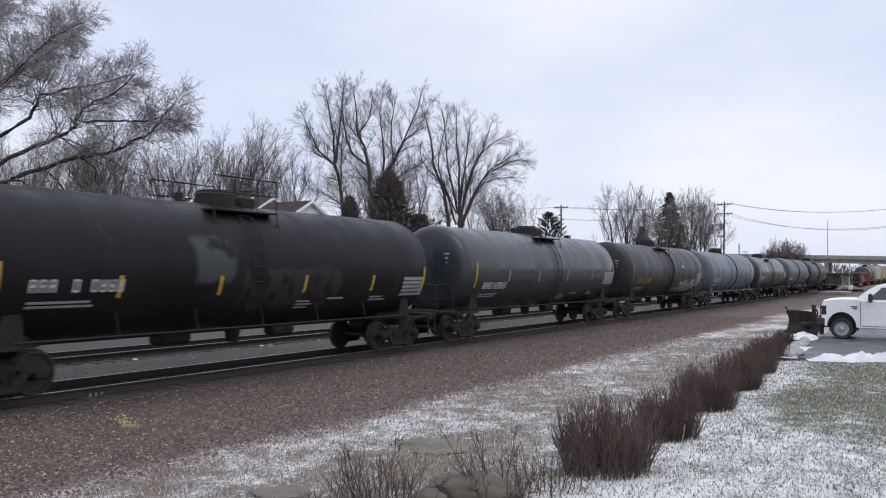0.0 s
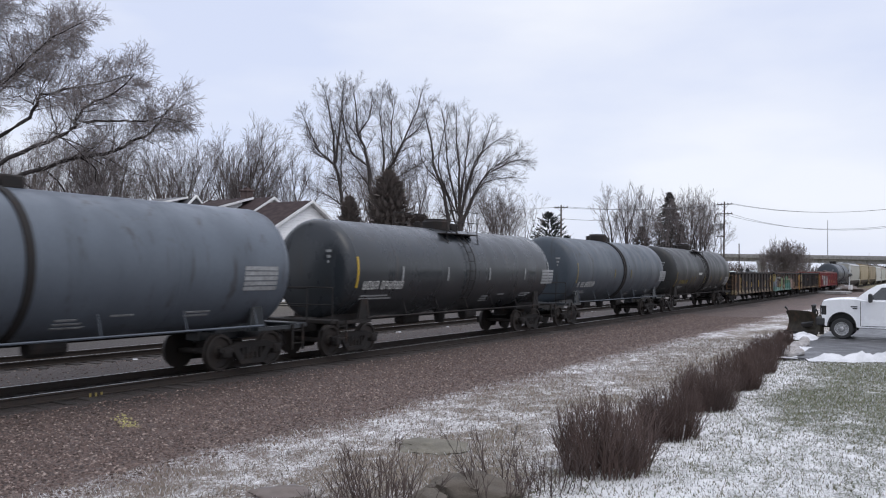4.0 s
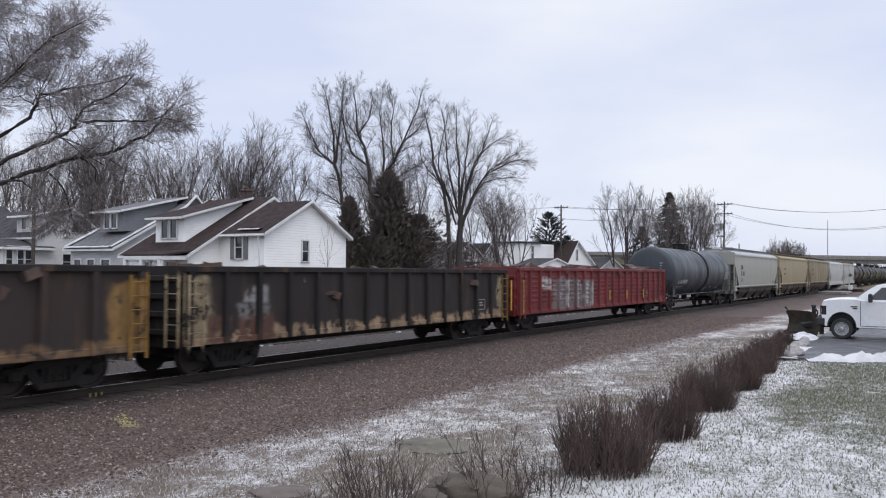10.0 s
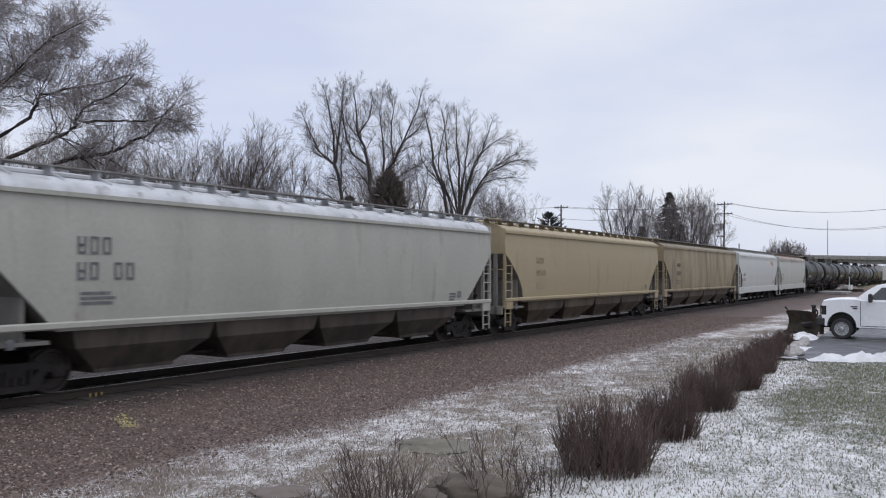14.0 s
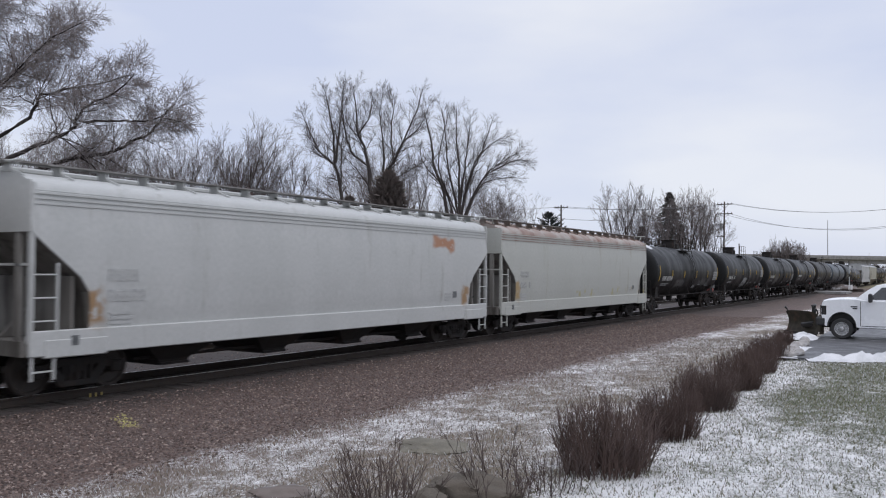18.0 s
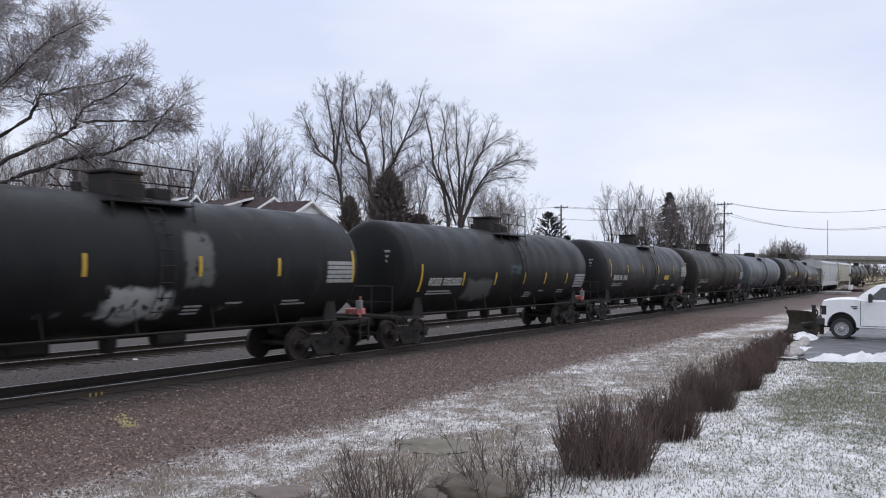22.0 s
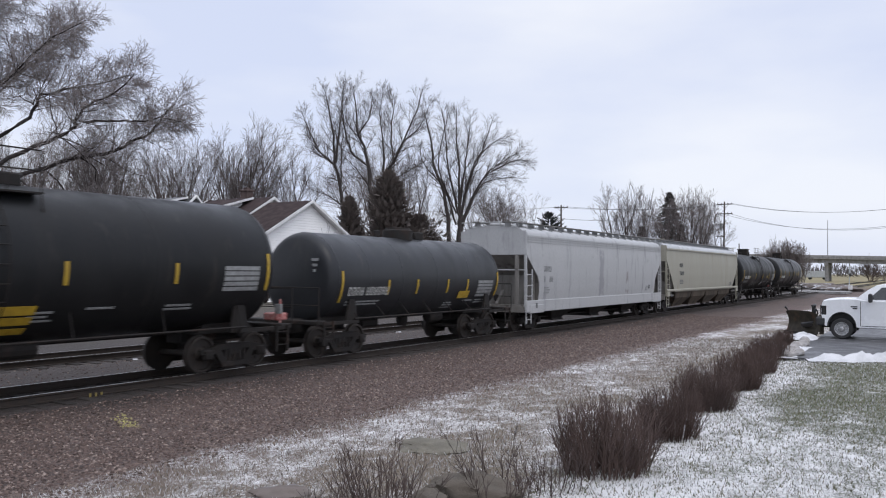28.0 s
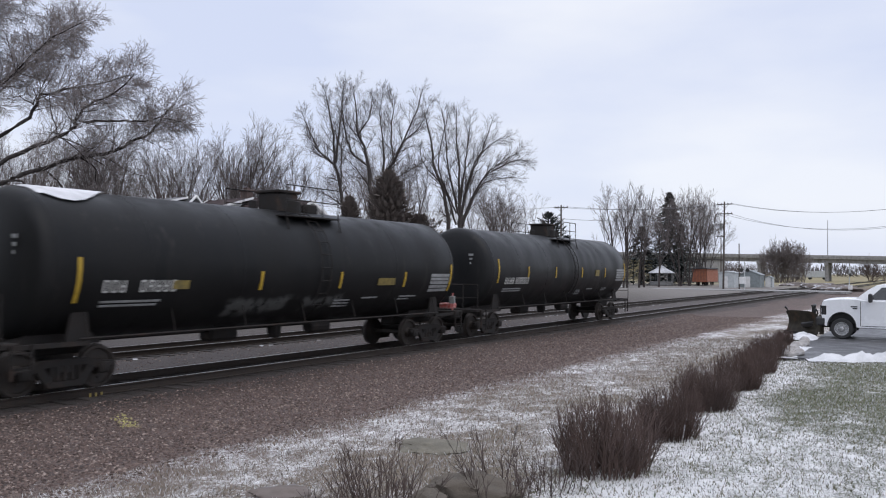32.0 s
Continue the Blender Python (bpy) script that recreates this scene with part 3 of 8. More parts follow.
def bogie_meshes():
    bm = bmesh.new()                                   # wheelset: axle and two flanged wheels
    lathe(bm, [(-0.98, 0.07), (0.98, 0.07)], 10, axis="Y")
    for s in (-1, 1):
        lathe(bm, [(s * 0.69, WHEEL_R + 0.027), (s * 0.72, WHEEL_R + 0.02), (s * 0.73, WHEEL_R), (s * 0.825, WHEEL_R - 0.008), (s * 0.828, WHEEL_R - 0.07),
                   (s * 0.775, WHEEL_R - 0.09), (s * 0.765, 0.17), (s * 0.84, 0.13), (s * 0.84, 0.03)], 28, axis="Y")
        for k in range(3):
            a = k * 2.094
            box(bm, (0.24 * math.cos(a), s * 0.775, 0.24 * math.sin(a)), (0.05, 0.02, 0.05))
    MASTER["wheelset"] = finish(bm, "wheelset", M_wheel, 35)
    bm = bmesh.new()                                   # cast side frame with its windows
    prism(bm, [(-1.12, 0.02), (-1.12, 0.13), (-0.75, 0.16), (-0.5, 0.24), (0.5, 0.24), (0.75, 0.16), (1.12, 0.13), (1.12, 0.02), (0.72, 0.0), (0.55, 0.07), (0.36, 0.1),
               (-0.36, 0.1), (-0.55, 0.07), (-0.72, 0.0)], -0.06, 0.06)
    prism(bm, [(-0.66, 0.02), (-0.48, 0.1), (-0.27, -0.22), (-0.40, -0.32)], -0.055, 0.055)
    prism(bm, [(0.66, 0.02), (0.48, 0.1), (0.27, -0.22), (0.40, -0.32)], -0.055, 0.055)
    prism(bm, [(-0.42, -0.32), (-0.36, -0.2), (0.36, -0.2), (0.42, -0.32)], -0.07, 0.07)
    for s in (-1, 1):
        box(bm, (s * 0.31, 0, -0.05), (0.07, 0.11, 0.34))
        rbox(bm, (s * AXLE_X, -0.02, 0.0), (0.28, 0.2, 0.24), 0.03)
        lathe(bm, [(-0.14, 0.05), (-0.13, 0.085), (0.1, 0.085)], 10, (s * AXLE_X, 0, 0), "Y")
    for k in (-0.17, 0, 0.17):
        lathe(bm, [(-0.19, 0.07), (0.1, 0.07)], 8, (k, 0, 0), "Z")
    MASTER["side_frame"] = finish(bm, "side_frame", M_steel_dark, 40)
    bm = bmesh.new()
    rbox(bm, (0, 0, 0.52), (0.42, 2.1, 0.26), 0.04)
    lathe(bm, [(0.62, 0.2), (0.78, 0.2)], 14, axis="Z")
    for s in (-1, 1):
        box(bm, (s * 0.42, 0, 0.42), (0.1, 1.9, 0.12))
        box(bm, (s * 0.40, 0.72, 0.46), (0.08, 0.09, 0.3))
        box(bm, (s * 0.40, -0.72, 0.46), (0.08, 0.09, 0.3))
    MASTER["bogie"] = finish(bm, "bogie", M_steel_dark)
    bm = bmesh.new()                                   # knuckle coupler, pointing to +x
    rbox(bm, (0.25, 0, 0.88), (0.5, 0.14, 0.16), 0.02)
    rbox(bm, (0.56, 0.05, 0.88), (0.26, 0.24, 0.28), 0.05)
    tube(bm, (0.45, -0.2, 0.8), (0.62, -0.25, 0.42), 0.03, n=6)
    MASTER["coupler"] = finish(bm, "coupler", M_steel_dark)
    bm = bmesh.new()
    lathe(bm, [(0, 0.15), (0.03, 0.17), (0.05, 0.06), (0.12, 0.05)], 12, axis="X")
    MASTER["brake_wheel"] = finish(bm, "brake_wheel", M_steel_dark)


bogie_meshes()


def running_gear(car, half, inset):
    for s in (-1, 1):
        bg = part("bogie", MASTER["bogie"], None, car, at=pose(s * (half - inset), 0, 0))
        for t in (-1, 1):
            part("side_frame", MASTER["side_frame"], None, bg, at=pose(0, t * 1.0, WHEEL_R, 0, 0, 0 if t < 0 else 180))
            w = part("wheelset", MASTER["wheelset"], None, bg, at=pose(t * AXLE_X, 0, WHEEL_R))
            WHEELSETS[t].append(w)
        part("coupler", MASTER["coupler"], None, car, at=pose(s * (half - 0.66), 0, 0, 0, 0, 0 if s > 0 else 180))


def ladder(bm, x, y, z0, z1, w=0.42, n=None, r=0.016, along="X"):
    n = n or max(2, int((z1 - z0) / 0.38))
    dx, dy = (w / 2, 0) if along == "X" else (0, w / 2)
    for s in (-1, 1):
        box(bm, (x + s * dx, y + s * dy, (z0 + z1) / 2), (0.045, 0.045, z1 - z0))
    for i in range(n):
        z = z0 + (z1 - z0) * (i + 0.5) / n
        tube(bm, (x - dx, y - dy, z), (x + dx, y + dy, z), r, n=5)


def letters(car, material, x, z, h, n, place, gap=0.28, seed=1):
    """Unreadable stencil: n upright blocks of height h from x on; place(x, z) gives the point on the side and its turn."""
    r = random.Random(seed)
    w = h * 0.62
    for i in range(n):
        if i and r.random() < 0.12:
            continue
        cx = x + i * w * (1 + gap)
        bm = bmesh.new()
        for dx in (-0.33, 0.33):
            p, m = place(cx + dx * w, z)
            box(bm, p, (w * 0.24, 0.01, h), m)
        for dz in r.sample((-0.43, 0, 0.43), 2):
            p, m = place(cx, z + dz * h)
            box(bm, p, (w * 0.5, 0.012, h * 0.16), m)
        part("letter", bm, material, car, "unreadable stencilled letter")


def line_bars(bm, x, z, w, h, rows, place, seed=3):
    r = random.Random(seed)
    for i in range(rows):
        ww = w * r.uniform(0.6, 1.0)
        p, m = place(x + ww / 2, z - i * h * 1.7)
        box(bm, p, (ww, 0.01, h), m)


def tank_car(uc, length, body, label, dia=3.24, top=4.25, bands=(), marks=None, mark_mat=None, reflect=(-7.05, -4.4, -1.6, 1.45, 4.5, 7.4), stripe_z=2.68,
             snow_cap=False, dome=0.0, platform=True, head=None, patches=(), sill_walk=False, jacket=0.0, mark_x=-6.35, stripe_mat=None, text_h=0.26, housing=0.0, red_end=False):
    """A tank car: shell on stub sills, two bogies, manway and its platform, ladders, rails and stencils."""
    car = thing("tank_car", label, "tank car", "cars of the freight train", at=pose(uc, TRACK_Y, 0))
    half, R = length / 2, dia / 2
    cz = top - R
    L = half - 1.12
    bm = bmesh.new()
    prof = []
    for s in (-1, 1):
        dome_pts = []
        for f in (0.03, 0.22, 0.42, 0.6, 0.75, 0.86, 0.92, 0.96, 0.985, 1.0):          # shallow crown, tight knuckle
            dome_pts.append((s * (L - 0.20 * f * f - (0.26 * (1 - math.sqrt(max(0.0, 1 - ((f - 0.86) / 0.14) ** 2))) if f > 0.86 else 0.0)), R * f))
        if s < 0:
            prof += dome_pts
            for k in range(1, 12):
                x = -L + 0.46 + (2 * L - 0.92) * k / 12
                prof.append((x, R))
        else:
            prof += dome_pts[::-1]
    lathe(bm, prof, 56, (0, 0, cz))
    shell = part("tank_shell", bm, body, car, smooth=40)
    for x in [-L + 0.46, L - 0.46] + [(-L + 0.46) * k for k in (-0.55, -0.1, 0.33, 0.7)]:     # weld seams and head bands
        bm = bmesh.new()
        lathe(bm, [(x - 0.02, R + 0.001), (x - 0.015, R + 0.004), (x + 0.015, R + 0.004), (x + 0.02, R + 0.001)], 48, (0, 0, cz))
        part("weld_seam", bm, body, car, smooth=40)
    for x in bands:
        for dx in ((-0.13, 0.13) if jacket else (0,)):
            bm = bmesh.new()
            lathe(bm, [(x + dx - 0.09, R + 0.0), (x + dx - 0.085, R + 0.045), (x + dx + 0.085, R + 0.045), (x + dx + 0.09, R + 0.0)], 48, (0, 0, cz))
            part("band", bm, M_steel_dark, car, "dark stained band round the tank", smooth=40)
    for s in (-1, 1):
        bm = bmesh.new()                                       # stub sill and end deck
        rbox(bm, (s * (half - 1.95), 0, 0.92), (2.6, 0.5, 0.42), 0.03)
        rbox(bm, (s * (half - 0.72), 0, 1.06), (0.42, 2.9, 0.12), 0.02)
        prism(bm, [(s * (half - 3.2), 0.95), (s * (half - 1.2), 0.95), (s * (half - 1.6), cz - R + 0.32), (s * (half - 2.8), cz - R + 0.32)], -0.75, 0.75)
        for t in (-1, 1):
            prism(bm, [(s * (half - 2.57), 0.98), (s * (half - 1.97), 0.98), (s * (half - 2.17), cz - 0.62), (s * (half - 2.42), cz - 0.62)], t * 1.26 - 0.03, t * 1.26 + 0.03)
            box(bm, (s * (half - 1.55), t * 1.42, 1.03), (1.7, 0.09, 0.09))
        part("stub_sill", bm, M_steel_dark if not sill_walk else P_slate, car)
        bm = bmesh.new()                                       # corner ladders, grab irons and end rail
        for t in (-1, 1):
            ladder(bm, s * (half - 0.95), t * 1.5, 0.42, 1.1, 0.4, 2)
            tube(bm, (s * (half - 0.55), t * 1.46, 1.1), (s * (half - 0.55), t * 1.46, 2.05), 0.018, n=5)
        tube(bm, (s * (half - 0.55), -1.46, 2.05), (s * (half - 0.55), 1.46, 2.05), 0.018, n=5)
        tube(bm, (s * (half - 0.55), -1.46, 1.55), (s * (half - 0.55), 1.46, 1.55), 0.014, n=5)
        part("end_rail", bm, M_steel_dark, car)
    running_gear(car, half, 2.17)
    part("brake_wheel", MASTER["brake_wheel"], None, car, at=pose(-half + 0.45, 0.5, 1.75))
    for t in (-1, 1):                                          # long running rail low on each side
        bm = bmesh.new()
        tube(bm, (-half + 2.2, t * 1.44, 1.12), (half - 2.2, t * 1.44, 1.12), 0.028, n=6)
        for k in range(7):
            x = (-half + 2.4) + (length - 4.8) * k / 6
            tube(bm, (x, t * 1.44, 1.12), (x, t * (R * 0.80), cz - R * 0.6), 0.016, n=4)
        part("side_rail", bm, M_steel_dark if not sill_walk else body, car)
    bm = bmesh.new()                                           # brake gear and bottom outlet
    rbox(bm, (-1.6, 0.2, 0.86), (1.0, 0.5, 0.4), 0.08)
    lathe(bm, [(0.62, 0.16), (0.78, 0.2), (1.1, 0.22)], 12, (0.3, 0, 0), "Z")
    lathe(bm, [(1.2, 0.17), (1.25, 0.2), (2.0, 0.2), (2.05, 0.17)], 12, (0, -0.45, 0.9))
    tube(bm, (-half + 3, 0.2, 0.92), (half - 3, 0.2, 0.92), 0.03, n=5)
    part("brake_gear", bm, M_steel_dark, car)
    # manway housing, platform and its rails
    bm = bmesh.new()
    lathe(bm, [(top - 0.1, 0.52), (top + 0.26, 0.52), (top + 0.30, 0.45), (top + 0.36, 0.44), (top + 0.38, 0.1)], 20, (dome, 0, 0), "Z")
    rbox(bm, (dome + 1.0, 0, top + 0.10), (0.55, 0.5, 0.3), 0.04)
    lathe(bm, [(top - 0.05, 0.12), (top + 0.22, 0.12), (top + 0.24, 0.05)], 10, (dome - 1.1, 0.1, 0), "Z")
    part("manway", bm, M_steel_dark, car, smooth=40)
    if housing:
        bm = bmesh.new()
        rbox(bm, (dome - 0.2, 0, top + housing / 2 - 0.05), (0.86, 0.86, housing + 0.1), 0.06)
        rbox(bm, (dome - 0.2, 0, top + housing + 0.02), (0.96, 0.94, 0.08), 0.02)
        part("valve_housing", bm, M_steel_dark, car)
    if platform:
        for t in (-1, 1):
            bm = bmesh.new()
            box(bm, (dome, t * 0.95, top - 0.22), (2.3, 0.46, 0.035))
            for sx in (-1.1, -0.4, 0.4, 1.1):
                tube(bm, (dome + sx, t * 1.16, top - 0.22), (dome + sx, t * 1.16, top + 0.62), 0.017, n=5)
            for zz in (0.22, 0.62):
                tube(bm, (dome - 1.1, t * 1.16, top + zz), (dome + 1.1, t * 1.16, top + zz), 0.017, n=5)
            tube(bm, (dome - 1.1, t * 1.16, top - 0.22), (dome - 1.1, t * R * 0.78, cz + R * 0.62), 0.02, n=5)
            tube(bm, (dome + 1.1, t * 1.16, top - 0.22), (dome + 1.1, t * R * 0.78, cz + R * 0.62), 0.02, n=5)
            for k in range(9):
                a = radians(-38 + 12.5 * k)
                p, q = t * (R + 0.08) * math.cos(a), cz + (R + 0.08) * math.sin(a)
                tube(bm, (dome - 0.2, p, q), (dome + 0.2, p, q), 0.014, n=4)
            for sx in (-0.2, 0.2):
                pts = [(dome + sx, t * (R + 0.08) * math.cos(radians(a)), cz + (R + 0.08) * math.sin(radians(a))) for a in range(-40, 66, 15)]
                for a, b in zip(pts, pts[1:]):
                    tube(bm, a, b, 0.018, n=4, caps=False)
            part("platform_rail", bm, M_steel_dark, car)

    def place(x, z, out=0.012):
        a = math.asin(max(-0.99, min(0.99, (z - cz) / R)))
        return Vector((x, -(R + out) * math.cos(a), cz + (R + out) * math.sin(a))), Matrix.Rotation(-a, 3, "X")

    for x in reflect:
        bm = bmesh.new()
        tall_one = abs(x) > 0.87 * L
        hh, zt = (0.92, stripe_z + 0.27) if tall_one else (0.46, stripe_z)
        n = 4
        for j in range(n):
            p, m = place(max(-L + 0.5, min(L - 0.47, x)), zt - hh * (j + 0.5) / n)
            box(bm, p, (0.085, 0.01, hh / n + 0.01), m)
        part("reflector", bm, M_yellow if tall_one and stripe_mat is M_grey_mark and x < 0 else stripe_mat or M_yellow, car, "yellow reflective strip")
    if marks:
        letters(car, mark_mat or M_white_mark, mark_x, marks, text_h, 4, place, seed=int(uc))
        letters(car, mark_mat or M_white_mark, mark_x + text_h * 3.55, marks, text_h, 6, place, seed=int(uc) + 5)
        for x, dz, w, rows in ((mark_x - 0.05, 1.25 * text_h, 1.75, 2), (1.35, 0.5, 0.75, 3), (4.6, 0.45, 0.95, 2), (2.6, 0.45, 0.8, 1)):
            bm = bmesh.new()
            line_bars(bm, min(x, L - 1.8), marks - dz, w, 0.05, rows, place, seed=int(uc) + int(x))
            part("small_print", bm, M_grey_mark, car, "lines of small print too worn to read")
        bm = bmesh.new()
        for j in range(3):
            box(bm, (-L + 0.1, -0.55, cz + 0.55 - 0.16 * j), (0.02, 0.75 - 0.12 * j, 0.08), Matrix.Rotation(-0.2, 3, "Z"))
        part("small_print", bm, M_grey_mark, car, "lines of small print too worn to read")
        bm = bmesh.new()
        for j in range(5):
            p, m = place(6.72 if L > 7 else 3.95, stripe_z - 0.10 - 0.125 * j)
            box(bm, p, (1.15, 0.008, 0.1), m)
        part("notice_panel", bm, M_grey_mark, car, "pale panel of small print")
    if red_end:
        bm = bmesh.new()
        rbox(bm, (half - 0.42, -0.75, 1.28), (0.42, 0.5, 0.2), 0.03)
        tube(bm, (half - 0.5, -1.0, 1.1), (half - 0.5, -1.0, 1.75), 0.03, n=6)
        part("brake_lever", bm, M_red_mark, car, "faded red hand brake lever")
        bm = bmesh.new()
        rbox(bm, (half - 0.62, -1.05, 1.5), (0.08, 0.22, 0.26), 0.01)
        part("tag_plate", bm, M_grey_mark, car, "pale tag plate")
    for x, z, w, h, mt, lb in patches:
        bm = bmesh.new()
        n = max(1, int(h / 0.2))
        for j in range(n):
            p, m = place(x, z - h * (j + 0.5) / n, 0.016)
            box(bm, p, (w, 0.008, h / n + 0.004), m)
        part("patch", bm, mt, car, lb)
    if snow_cap:
        bm = bmesh.new()
        x0, x1 = -L + 0.35, -L + 2.6
        rows = []
        for i in range(9):
            x = x0 + (x1 - x0) * i / 8
            wd = radians(34 * math.sin(math.pi * (0.12 + 0.88 * i / 8)) * (1.25 - 0.6 * i / 8) + 3)
            rr = R + 0.03 if i > 0 else R - 0.12
            rows.append([bm.verts.new((x, rr * math.sin(wd * (k / 4 - 1)), cz + rr * math.cos(wd * (k / 4 - 1)) + 0.012)) for k in range(9)])
        for a, b in zip(rows, rows[1:]):
            for k in range(8):
                bm.faces.new((a[k], a[k + 1], b[k + 1], b[k]))
        part("snow_patch", bm, M_snow, car, "white snow lying on the tank", smooth=60)
    CARS.append((car, uc))
    return car


def hopper_car(uc, length, body, label, sill=None, oval=False, marks=None, mark_mat=None, bays=4, stripes=False, dirt=None, roof_mat=None, patches=(), eave=4.05, text=0.25, text_x=2.9, text_z=3.02):
    """A covered hopper: bulging sides, raked ends behind ladders, side sill, roof with walk, and outlet bays below."""
    car = thing("hopper_car", label, "hopper car", "cars of the freight train", at=pose(uc, TRACK_Y, 0))
    half = length / 2 - 0.60
    W = 1.56
    # cross section (y, z) from the sill up to the roof
    sec = [(W - 0.05, 1.30), (W, 1.7), (W + 0.035, 2.4), (W + 0.03, 3.2), (W - 0.01, 3.75), (W - 0.03, eave)]
    cut = 3.25                                                   # the raked end starts here
    curve = ((1.30, 1.31), (1.75, 1.30), (2.07, 1.26), (2.37, 1.06), (2.78, 0.56), (3.23, 0.0), (9.0, 0.0))     # rounded openings of the ribbed cars
    def rake(z):
        if stripes:
            for (za, a), (zb, b) in zip(curve, curve[1:]):
                if z <= zb:
                    return half - a - (b - a) * (z - za) / (zb - za)
        k = max(0.0, min(1.0, (cut - z) / (cut - 1.30)))
        k = math.sin(k * math.pi / 2) if oval else k ** 1.05
        return half - 1.95 * k * (0.86 if oval else 1)
    zs = [1.30, 1.5, 1.75, 1.92, 2.07, 2.22, 2.37, 2.55, 2.78, 3.0, 3.25, 3.5, 3.75, eave]
    def wide(z):
        for (a, za), (b, zb) in zip(sec, sec[1:]):
            if z <= zb + 1e-6:
                return a + (b - a) * (z - za) / (zb - za)
        return sec[-1][0]
    bm = bmesh.new()
    rings = []
    for z in zs:
        x, w = rake(z), wide(z)
        cols = [-1, -0.75, -0.5, -0.25, 0, 0.25, 0.5, 0.75, 1]
        ring = [bm.verts.new((x * c, -w, z)) for c in cols] + [bm.verts.new((x * c, w, z)) for c in cols[::-1]]
        rings.append(ring)
    for a, b in zip(rings, rings[1:]):
        n = len(a)
        for k in range(n):
            bm.faces.new((a[k], a[(k + 1) % n], b[(k + 1) % n], b[k]))
    bm.faces.new(rings[0][::-1])
    bm.faces.new(rings[-1])
    part("body", bm, body, car, smooth=30)
    for s in (-1, 1):                                            # darker slope sheet at each end
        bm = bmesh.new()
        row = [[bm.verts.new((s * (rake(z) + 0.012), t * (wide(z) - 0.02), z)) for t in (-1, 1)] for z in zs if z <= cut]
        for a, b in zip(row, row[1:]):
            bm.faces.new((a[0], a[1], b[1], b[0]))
        part("slope_sheet", bm, P_darkend, car, "darker sloping end sheet")
    # roof: rounded shoulder up to a flat middle, its ends square
    rise = 4.48 - eave
    rsec = [(W - 0.03, eave + 0.005), (W - 0.06, eave + 0.23 * rise), (W - 0.2, eave + 0.53 * rise), (W - 0.55, eave + 0.82 * rise), (W - 1.0, eave + 0.96 * rise), (0, 4.48)]
    rsec = [(-a, b) for a, b in rsec] + [(a, b) for a, b in rsec[::-1][1:]]
    bm = bmesh.new()
    prism(bm, rsec, -half, half, "YZ")
    part("roof", bm, roof_mat or body, car, smooth=30)
    if stripes:
        for j in range(3):
            for t in (-1, 1):
                bm = bmesh.new()
                box(bm, (0, t * (wide(3.8) + 0.002), eave - 0.25 + 0.1 * j), (2 * half, 0.035, 0.035))
                part("side_rib", bm, roof_mat or body, car)
    else:
        bm = bmesh.new()
        for t in (-1, 1):
            box(bm, (0, t * (W + 0.0), eave - 0.03), (2 * half, 0.09, 0.09))
        part("eave_angle", bm, body, car)
    # roof walk on brackets, with hatches between
    for t in (-1, 1):
        bm = bmesh.new()
        box(bm, (0, t * 0.72, 4.645), (2 * half + 0.4, 0.38, 0.035))
        part("roof_walk", bm, M_galv, car, "open steel running board")
    n = int(half * 2 / 1.05)
    for t in (-1, 1):
        bm = bmesh.new()
        box(bm, (0, t * 0.72, 4.54), (0.03, 0.3, 0.2))
        box(bm, (0, t * 1.0, 4.43), (0.03, 0.56, 0.04), Matrix.Rotation(-t * 0.32, 3, "X"))
        me = finish(bm, "walk_bracket", roof_mat or body)
        for i in range(n + 1):
            part("walk_bracket", me, None, car, at=pose(-half + 2 * half * i / n, 0, 0))
    for i in range(5):
        bm = bmesh.new()
        rbox(bm, ((-0.8 + 0.4 * i) * half, 0, 4.55), (2 * half / 5.6, 0.55, 0.12), 0.03)
        part("hatch", bm, roof_mat or body, car)
    sm = sill or body
    for t in (-1, 1):
        bm = bmesh.new()
        if stripes:
            rbox(bm, (0, t * (W - 0.02), 1.09), (2 * half, 0.1, 0.5), 0.02)
        else:
            rbox(bm, (0, t * (W + 0.0), 1.42), (2 * half, 0.12, 0.15), 0.03)
        for k in (-1, 1):
            rbox(bm, (k * (half - (1.0 if stripes else 0.35)), t * (W - 0.01), 0.98 if stripes else 1.2), (1.4 if stripes else 0.6, 0.11, 0.36 if stripes else 0.3), 0.02)
        part("side_sill", bm, sm, car)
    for s in (-1, 1):
        bm = bmesh.new()                                         # end posts, deck and bulkhead behind the rake
        for t in (-1, 1):
            box(bm, (s * (half - 0.04), t * (W - 0.04), 2.65), (0.09, 0.09, 3.1))
            tube(bm, (s * (half - 0.04), t * (W - 0.05), 1.25), (s * (half - 0.62), t * (W - 0.05), 1.25), 0.03, n=6)
        box(bm, (s * (half - 0.02), 0, 2.62), (0.04, 2 * W - 0.1, 0.05))
        part("end_frame", bm, sm, car)
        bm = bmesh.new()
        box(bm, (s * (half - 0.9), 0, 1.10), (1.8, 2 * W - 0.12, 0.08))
        part("end_deck", bm, P_darkend, car, "dark end platform")
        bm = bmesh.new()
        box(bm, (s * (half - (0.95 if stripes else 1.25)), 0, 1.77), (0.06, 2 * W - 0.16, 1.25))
        part("bulkhead", bm, P_darkend, car)
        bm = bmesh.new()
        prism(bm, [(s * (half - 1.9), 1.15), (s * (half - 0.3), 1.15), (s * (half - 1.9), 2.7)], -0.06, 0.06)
        part("centre_web", bm, P_darkend, car)
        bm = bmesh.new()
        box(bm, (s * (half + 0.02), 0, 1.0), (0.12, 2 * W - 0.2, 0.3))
        part("end_beam", bm, P_darkend, car)
